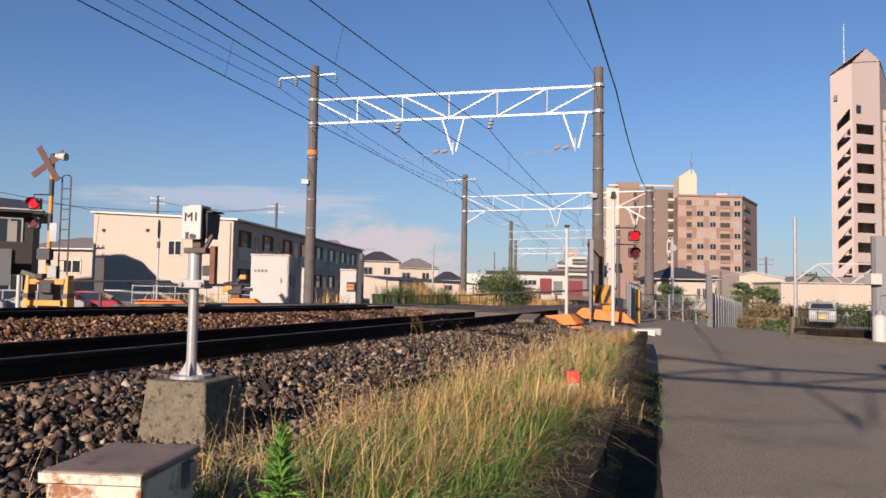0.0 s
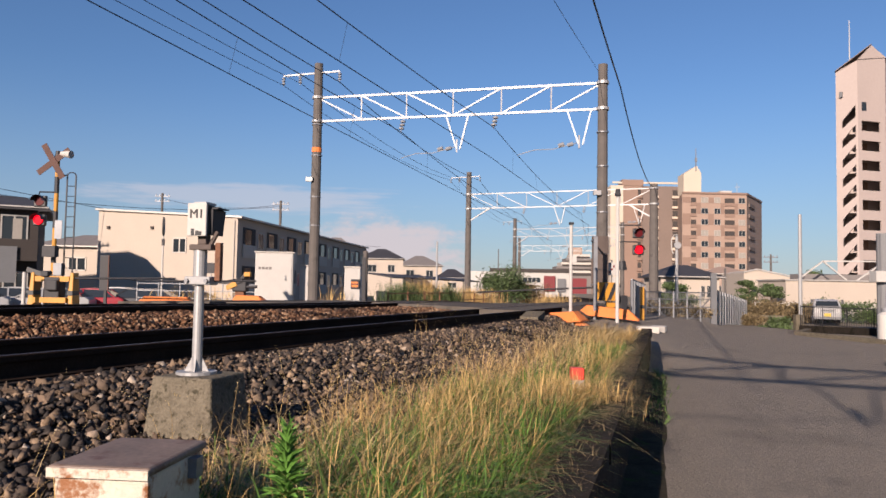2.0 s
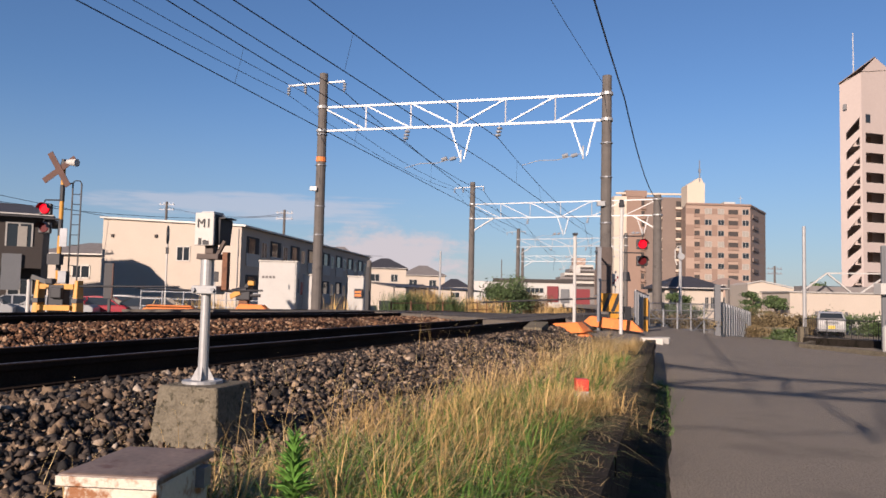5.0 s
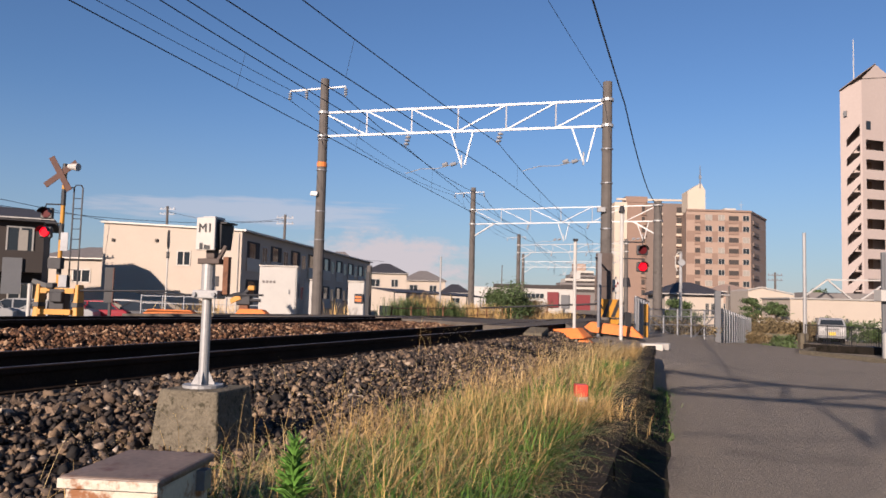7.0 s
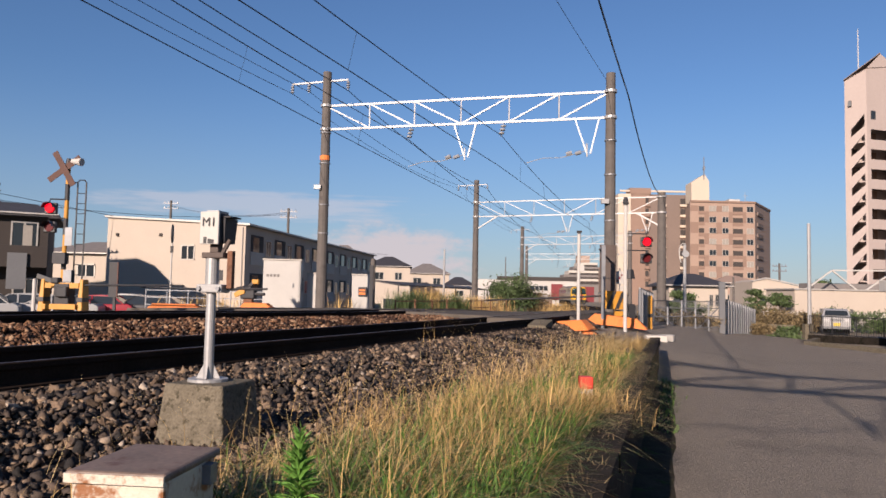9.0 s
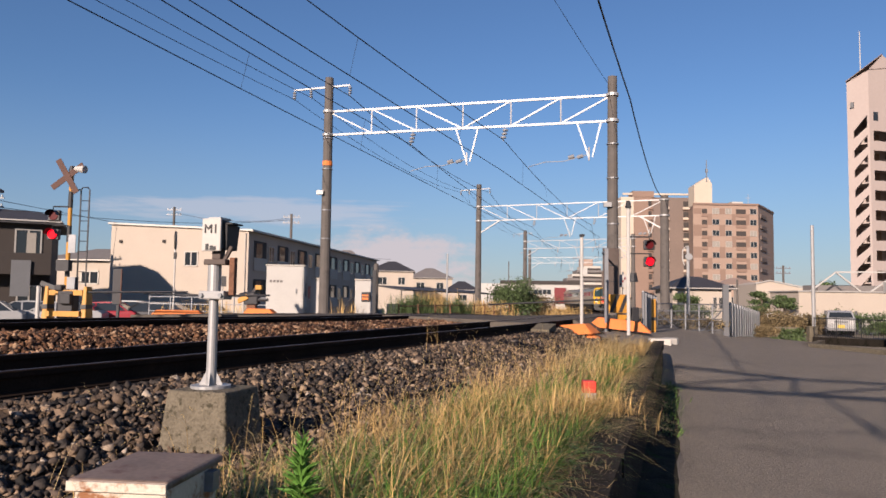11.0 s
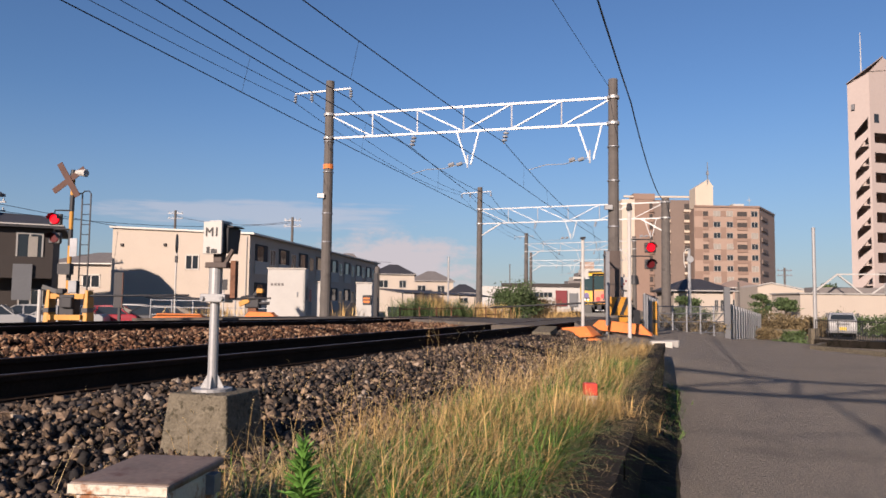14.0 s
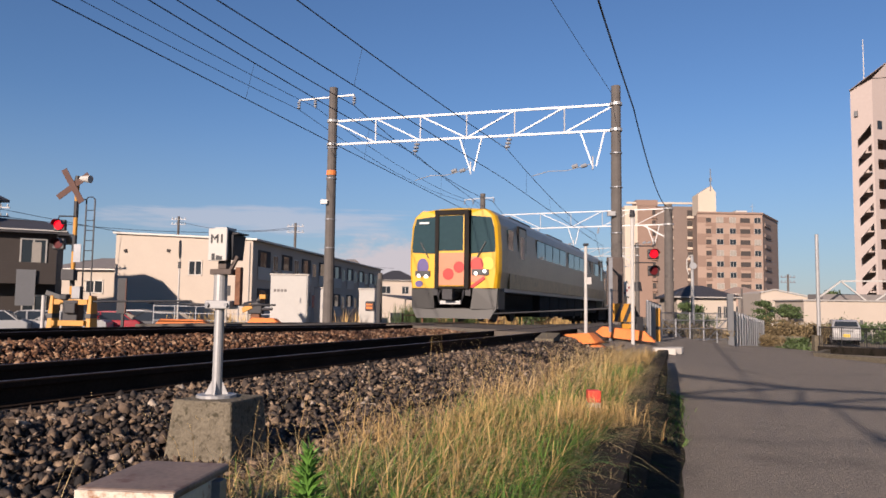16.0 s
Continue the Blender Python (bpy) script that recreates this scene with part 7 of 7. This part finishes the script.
def make_grass():
    wide = lambda y: 1.7 if y < 5 else max(0.5, 1.7 - 0.13 * (y - 5))
    for mname, n, h0, h1, wd, seed, label in (("grass_green", 7000, 0.12, 0.33, 0.0034, 2, "fresh green grass growing on the verge"), ("grass_dry", 8600, 0.12, 0.37, 0.0022, 3, "long dry straw-coloured grass on the verge")):
        p = verge_roots(n, 2.0, 14.2, wide, 0.12, seed) if mname == "grass_dry" else verge_roots(n, 2.4, 9.5, lambda y: max(0.3, 1.25 - 0.11 * (y - 3)), 0.13, seed)
        r = np.random.default_rng(seed + 20)
        h = r.uniform(h0, h1, n) * np.array([0.7 + 0.9 * max(-0.4, noise.noise((a * 2.2, b * 1.4, seed))) for a, b in p[:, :2]])
        v, f = blades(p, h, r.uniform(0.02, 0.20, n), r.uniform(0.6, 1.5, n) * wd, r.normal(-0.5, 1.5, n), r.uniform(0.0, 0.34, n))
        soup("verge_grass", v, f, mname, label, "grass")
    # the thick stand nearest the viewpoint
    for mname, n, h0, h1, wd, seed, label in (("grass_green", 6000, 0.10, 0.27, 0.0030, 52, "thick green grass round the equipment box"), ("grass_dry", 3600, 0.12, 0.33, 0.0019, 53, "thick dry grass round the equipment box")):
        p = verge_roots(n, 2.15, 5.6, lambda y: 1.25, 0.15, seed) - (0.16 if mname == "grass_dry" else 0.0, 0, 0)
        r = np.random.default_rng(seed + 20)
        v, f = blades(p, r.uniform(h0, h1, n), r.uniform(0.02, 0.20, n), r.uniform(0.6, 1.5, n) * wd, r.normal(-0.5, 1.6, n), r.uniform(0.0, 0.3, n))
        soup("verge_grass", v, f, mname, label, "grass")
    # overhanging dry blades at the wall's top
    r = np.random.default_rng(31)
    n = 120
    ys = r.uniform(4.6, 14, n)
    p = np.stack([[kerb_x(y) - 0.15 - abs(r.normal(0, 0.08)) for y in ys], ys, np.full(n, 0.6)], -1)
    v, f = blades(p, r.uniform(0.08, 0.26, n), r.uniform(0.05, 0.2, n), r.uniform(0.0012, 0.0022, n), r.normal(-0.3, 0.8, n), r.uniform(0.15, 0.5, n))
    soup("verge_grass", v, f, "grass_pale", "dry grass hanging over the retaining wall", "grass")
    # wiry straw arching out from the wall's edge, singly
    r = np.random.default_rng(33)
    n = 280
    ys = 4.0 + 6.0 * r.beta(1.0, 1.4, n)
    p = np.stack([[kerb_x(y) - 0.16 - abs(r.normal(0, 0.10)) for y in ys], ys, np.full(n, 0.55)], -1)
    v, f = blades(p, r.uniform(0.16, 0.34, n), r.uniform(0.05, 0.24, n), r.uniform(0.0012, 0.0022, n), r.normal(-0.35, 0.6, n), r.uniform(0.20, 0.62, n))
    soup("verge_grass", v, f, "grass_pale", "wiry straw arching out over the retaining wall", "grass")
    # dead leaf litter lying on the coping
    r = np.random.default_rng(35)
    n = 2600
    ys = r.uniform(2.2, 10.0, n)
    p = np.stack([[kerb_x(y) + 0.02 - 0.30 * r.beta(1.6, 1.0) for y in ys], ys, np.full(n, 0.605)], -1)
    v, f = blades(p, r.uniform(0.01, 0.05, n), r.uniform(0.02, 0.09, n), r.uniform(0.001, 0.0028, n), r.uniform(0, 6.28, n), r.uniform(0.0, 0.02, n))
    soup("leaf_litter", v, f, "leaf_dry", "dead brown grass litter on the wall's coping", "grass litter")
    # long pale blades arching over the lower growth
    r = np.random.default_rng(61)
    n = 1500
    p = verge_roots(n, 2.2, 13.5, lambda y: 1.0, 0.16, 62) - (0.32, 0, 0)
    v, f = blades(p, r.uniform(0.22, 0.46, n), r.uniform(0.08, 0.3, n), r.uniform(0.0012, 0.0026, n), r.normal(-0.35, 1.0, n), r.uniform(0.15, 0.6, n))
    soup("verge_grass", v, f, "grass_pale", "long pale arching grass on the verge", "grass")
    # a tuft in front of the red-topped stake
    r = np.random.default_rng(71)
    n = 1200
    p = np.stack([r.normal(0.88, 0.13, n), r.normal(4.95, 0.10, n), np.full(n, 0.52)], -1)
    v, f = blades(p, r.uniform(0.17, 0.31, n), r.uniform(0.02, 0.14, n), r.uniform(0.0014, 0.0028, n), r.uniform(0, 6.28, n), r.uniform(0, 0.25, n))
    soup("verge_grass", v, f, "grass_dry", "tuft of dry grass round the stake", "grass")
    # straw round the plinth and the equipment box
    r = np.random.default_rng(81)
    n = 520
    p = np.stack([r.uniform(-0.95, -0.1, n), r.uniform(2.45, 3.6, n), np.full(n, 0.54)], -1)
    v, f = blades(p, r.uniform(0.10, 0.30, n), r.uniform(0.04, 0.22, n), r.uniform(0.0009, 0.0018, n), r.uniform(0, 6.28, n), r.uniform(0.05, 0.4, n))
    soup("verge_grass", v, f, "grass_pale", "pale straw round the concrete plinth", "grass")
    # thin seed stalks with heads, singly
    r = np.random.default_rng(41)
    n = 420
    p = verge_roots(n, 2.2, 11, lambda y: 2.4, 0.3, 42)
    h = r.uniform(0.3, 0.55, n)
    v, f = blades(p, h, r.uniform(0.05, 0.2, n), np.full(n, 0.0012), r.uniform(0, 6.28, n), r.uniform(0.02, 0.25, n))
    soup("seed_stalks", v, f, "grass_dry", "thin dry stalks with seed heads over the grass", "grass")
    tips = v.reshape(n, 10, 3)[:, 9]
    mids = v.reshape(n, 10, 3)[:, 7]
    tt = rng.uniform(0, 1.0, (n, 7, 1))
    heads = (tips[:, None] * tt + mids[:, None] * (1 - tt)).reshape(-1, 3) + rng.normal(0, 0.003, (n * 7, 3))
    v, f = stones(heads, np.full(len(heads), 0.0024))
    soup("seed_heads", v, f, "grass_pale", "small dry seed heads on the stalks", "grass")
    # sparse dead stems among the ballast
    n = 500
    s, o = rng.uniform(-18, -6, n), rng.uniform(4.6, 6.6, n)
    p = np.array([(*track_point(a, b)[:2], ballast_level(a, min(b, bed_edge(a) - 0.1))) for a, b in zip(s, o)])
    v, f = blades(p, rng.uniform(0.05, 0.28, n), rng.uniform(0.02, 0.15, n), np.full(n, 0.0010), rng.uniform(0, 6.28, n), rng.uniform(0, 0.15, n))
    soup("dead_stems", v, f, "grass_pale", "sparse dead stems standing in the ballast", "grass")
    # low green weeds by the foot of the wall on the road side
    n = 700
    ys = rng.uniform(7.5, 13.5, n)
    p = np.stack([[kerb_x(y) + 0.10 + abs(rng.normal(0, 0.10)) for y in ys], ys, np.zeros(n)], -1)
    v, f = blades(p, rng.uniform(0.03, 0.10, n), rng.uniform(0.02, 0.1, n), rng.uniform(0.003, 0.007, n), rng.uniform(0, 6.28, n), rng.uniform(0, 0.1, n))
    soup("gutter_weeds", v, f, "grass_green", "low green weeds at the foot of the wall", "grass")


make_grass()


def tall_weed(x, y, z, h, label, leaves=70, seed=0):
    """An upright leafy weed: a stem with whorls of narrow leaves."""
    r = random.Random(seed)
    th = thing("leafy_weed", label, "weed", at=pose(x, y, z))
    part("stem", Geo().tube((0, 0, 0), (0.01, 0, h * 0.9), 0.006, 0.003, 6), "weed", th)
    pts = [(0, 0, 0), (0.25, 0.09, 0.06), (0.6, 0.10, 0.05), (1, 0, -0.12), (0.6, -0.10, 0.05), (0.25, -0.09, 0.06), (0.5, 0, 0.01)]
    me = bpy.data.meshes.new("leaf")
    me.from_pydata([(a, b, c) for a, b, c in pts] + [(a, b, c - 0.012) for a, b, c in pts], [], [(0, 1, 6), (1, 2, 6), (2, 3, 6), (3, 4, 6), (4, 5, 6), (5, 0, 6)] + [(7, 13, 8), (8, 13, 9), (9, 13, 10), (10, 13, 11), (11, 13, 12), (12, 13, 7)])
    me.materials.append(M["weed"])
    for k in range(leaves):
        t = k / leaves
        ob = new("leaf", me)
        ob.parent = th
        l = (0.092 - 0.040 * t) * r.uniform(0.8, 1.2) * h / 0.26
        ob.matrix_basis = pose(0, 0, h * (0.08 + 0.88 * t), r.uniform(-15, 15), -15 - 55 * t + r.uniform(-12, 12), k * 137.5) @ Matrix.Scale(l, 4)
    return th


tall_weed(-0.525, 2.48, 0.56, 0.30, "bright green leafy weed standing in the grass", 150, 1)
tall_weed(-0.40, 2.72, 0.54, 0.13, "small leafy weed low in the grass", 36, 2)
tall_weed(-0.25, 2.65, 0.54, 0.15, "short leafy weed among dry grass", 36, 3)


def bush(x, y, z, rx, ry, rz, n, material, label, seed, leaf=0.10, trunk=True):
    """A shrub: short limbs and many small leaf clumps with an uneven outline."""
    r = np.random.default_rng(seed)
    th = thing("bush", label, "bush", "bushes round the crossing", at=pose(x, y, z))
    if trunk:
        rr = random.Random(seed)
        for k in range(6):
            a = rr.uniform(0, 6.28)
            part("limb", Geo().tube((0, 0, -0.1), (0.5 * rx * math.cos(a), 0.5 * ry * math.sin(a), rz * rr.uniform(0.7, 1.2)), 0.05 * rz / 1.2, 0.012, 6), "bark", th)
    n *= 3
    clumps = r.normal(0, 1, (26, 3))
    clumps = clumps / np.linalg.norm(clumps, axis=1, keepdims=True) * r.uniform(0.25, 0.95, (26, 1))
    c = clumps[r.integers(0, 26, n)] + r.normal(0, 0.19, (n, 3))
    p = c * (rx, ry, rz) + (0, 0, rz * 0.95)
    p[:, 2] = np.maximum(p[:, 2], 0.02)
    d = r.normal(0, 1, (n, 3))
    d /= np.linalg.norm(d, axis=1, keepdims=True)
    e = np.cross(d, r.normal(0, 1, (n, 3)))
    e /= np.linalg.norm(e, axis=1, keepdims=True)
    s = 0.5 * leaf * r.uniform(0.6, 1.5, (n, 1))
    v = np.stack([p - d * s, p + e * s * 0.45, p + d * s, p - e * s * 0.45], 1).reshape(-1, 3)
    f = np.arange(4 * n).reshape(n, 4)
    soup("foliage", v, f, material, "", "", th)
    return th


bush(4.4, 58.0, 0.2, 2.0, 1.6, 1.5, 2600, "leaf", "round dark green bush beside the railway", 1, 0.17)
bush(6.6, 60.0, 0.2, 1.6, 1.4, 0.9, 1400, "leaf_dry", "dry brown brush beside the railway", 2, 0.16)


def tall_tuft(x, y, z, spread, h, n, material, label, seed):
    """A stand of tall weeds: many narrow arching blades."""
    r = np.random.default_rng(seed)
    p = np.stack([r.normal(x, spread, n), r.normal(y, spread * 0.6, n), np.full(n, z)], -1)
    v, f = blades(p, r.uniform(0.4, 1.0, n) * h, r.uniform(0.02, 0.3, n) * h, r.uniform(0.008, 0.02, n), r.uniform(0, 6.28, n), r.uniform(0.0, 0.35, n) * h)
    soup("tall_weeds", v, f, material, label, "weeds")


tall_tuft(-2.6, 44.0, 0.1, 0.6, 1.75, 1100, "leaf", "low green tall weeds beyond the far track", 4)
tall_tuft(-1.5, 45.5, 0.1, 0.8, 2.0, 900, "grass_dry", "straw-coloured tall grass beyond the far track", 5)
tall_tuft(0.1, 44.5, 0.1, 0.45, 1.6, 700, "leaf", "green weeds beside the far track", 6)
tall_tuft(2.0, 54.0, 0.0, 1.0, 1.6, 900, "grass_dry", "dry grass by the second gantry pole", 7)
tall_tuft(8.0, 60.0, 0.0, 1.2, 1.2, 700, "grass_dry", "dry grass along the curving line", 8)
tall_tuft(-4.7, 31.2, 0.5, 0.3, 1.1, 34, "grass_dry", "dead stalks beside the gantry pole", 9)
tall_tuft(-10.0, 31.5, 0.0, 1.0, 1.3, 300, "grass_dry", "dead stalks behind the mesh fence", 10)
for k, (x, y, rx, rz, m) in enumerate(((18.2, 44.0, 2.0, 0.72, "leaf_dry"), (20.6, 44.4, 2.0, 0.74, "leaf_dry"), (23.0, 44.6, 1.7, 0.74, "leaf"), (24.8, 43.5, 1.2, 0.66, "leaf"), (14.2, 31.6, 0.5, 0.36, "leaf"), (24.5, 57.0, 1.6, 0.8, "leaf"), (22.2, 56.0, 1.2, 0.85, "leaf"), (13.8, 31.0, 0.6, 0.16, "leaf"), (17.4, 56.0, 2.0, 0.9, "leaf"))):
    bush(x, y, ground_level(x, y) - 0.1, rx, rx * 0.7, rz, int(900 * rx), m, "tangled hedge plants across the road" if m == "leaf" else "dry brown hedge brush across the road", 20 + k, 0.13)
for k, (x, y) in enumerate(((7.3, 27.0), (8.6, 27.6), (9.5, 28.2), (14.9, 36.4), (15.6, 37.4))):
    bush(x, y, ground_level(x, y), 0.7, 0.5, 0.28, 500, "leaf_dry", "rusty dry weeds behind the fence", 40 + k, 0.09, False)


def verge_wall():
    th = thing("low_wall", "low pale concrete wall beside the side road", "wall", at=pose(16.75, 39.0, -0.42, 0, 0, -30))
    for k in range(2):
        part("wall_panel", Geo().box(-0.5 + 1.0 * k, 0, 0, 0.99, 0.14, 0.58), "concrete", th)


verge_wall()


def pruned_tree(x, y, h, label, seed):
    """A small tree: tapered trunk, limbs and a crown of separate leaf pads."""
    r = random.Random(seed)
    th = thing("tree", label, "tree", "trees across the road", at=pose(x, y, -0.4))
    part("trunk", Geo().tube((0, 0, 0), (0.05, 0, h * 0.6), 0.12, 0.07, 8).tube((0.05, 0, h * 0.6), (0, 0, h * 0.95), 0.07, 0.03, 8), "bark", th)
    rr = np.random.default_rng(seed)
    vs, n = [], 0
    for k in range(9):
        a, z = r.uniform(0, 6.28), h * r.uniform(0.5, 1.0)
        d = r.uniform(0.3, 1.0) * h * 0.28
        c = Vector((d * math.cos(a), d * math.sin(a), z))
        part("limb", Geo().tube((0.03, 0, z * 0.85), c, 0.035, 0.015, 6), "bark", th)
        p = rr.normal(0, 1, (420, 3)) * (0.24, 0.24, 0.10) * (h / 3) + tuple(c)
        e = rr.normal(0, 1, (420, 3)) * 0.05
        g = rr.normal(0, 1, (420, 3)) * 0.035
        vs.append(np.stack([p - e, p + g, p + e, p - g], 1).reshape(-1, 3))
    v = np.concatenate(vs)
    soup("crown", v, np.arange(len(v)).reshape(-1, 4), "leaf", "", "", th)


pruned_tree(20.6, 47.0, 2.15, "small cloud-pruned pine before the cream wall", 3)
pruned_tree(15.9, 52.0, 2.3, "bare-branched shrub tree with pale blossom", 5)
pruned_tree(24.5, 60.0, 2.6, "dense small tree behind the fence", 8)
pruned_tree(27.5, 54.0, 3.3, "dark tree behind the warehouse roof", 9)


def motions():
    """The train along its line, and the flashers' light that jumps between the two lenses of each mast."""
    for k, car in enumerate(CARS):
        rows = []
        for t, s in TRAIN:
            a, b = s + k * 21.0, s + k * 21.0 + 16.0
            xa, ya, _ = track_point(a)
            xb, yb, _ = track_point(b)
            rows.append((t, pose(xa, ya, rail_level(a), 0, 0, -math.degrees(math.atan2(xb - xa, yb - ya)))))
        walk(car, rows)
    for lamp, (up, low) in SIGNALS:
        rows, t, k = [(0, pose(0, 0, up))], 0.49, 0
        while t < 16:
            a, b = (up, low) if k % 2 == 0 else (low, up)
            rows += [(t - 1 / 60, pose(0, 0, a)), (t + 1 / 60, pose(0, 0, b))]
            t, k = t + 0.62, k + 1
        rows.append((16, pose(0, 0, rows[-1][1].translation.z)))
        walk(lamp, rows[:-1] if rows[-2][0] > 15.96 else rows)


motions()
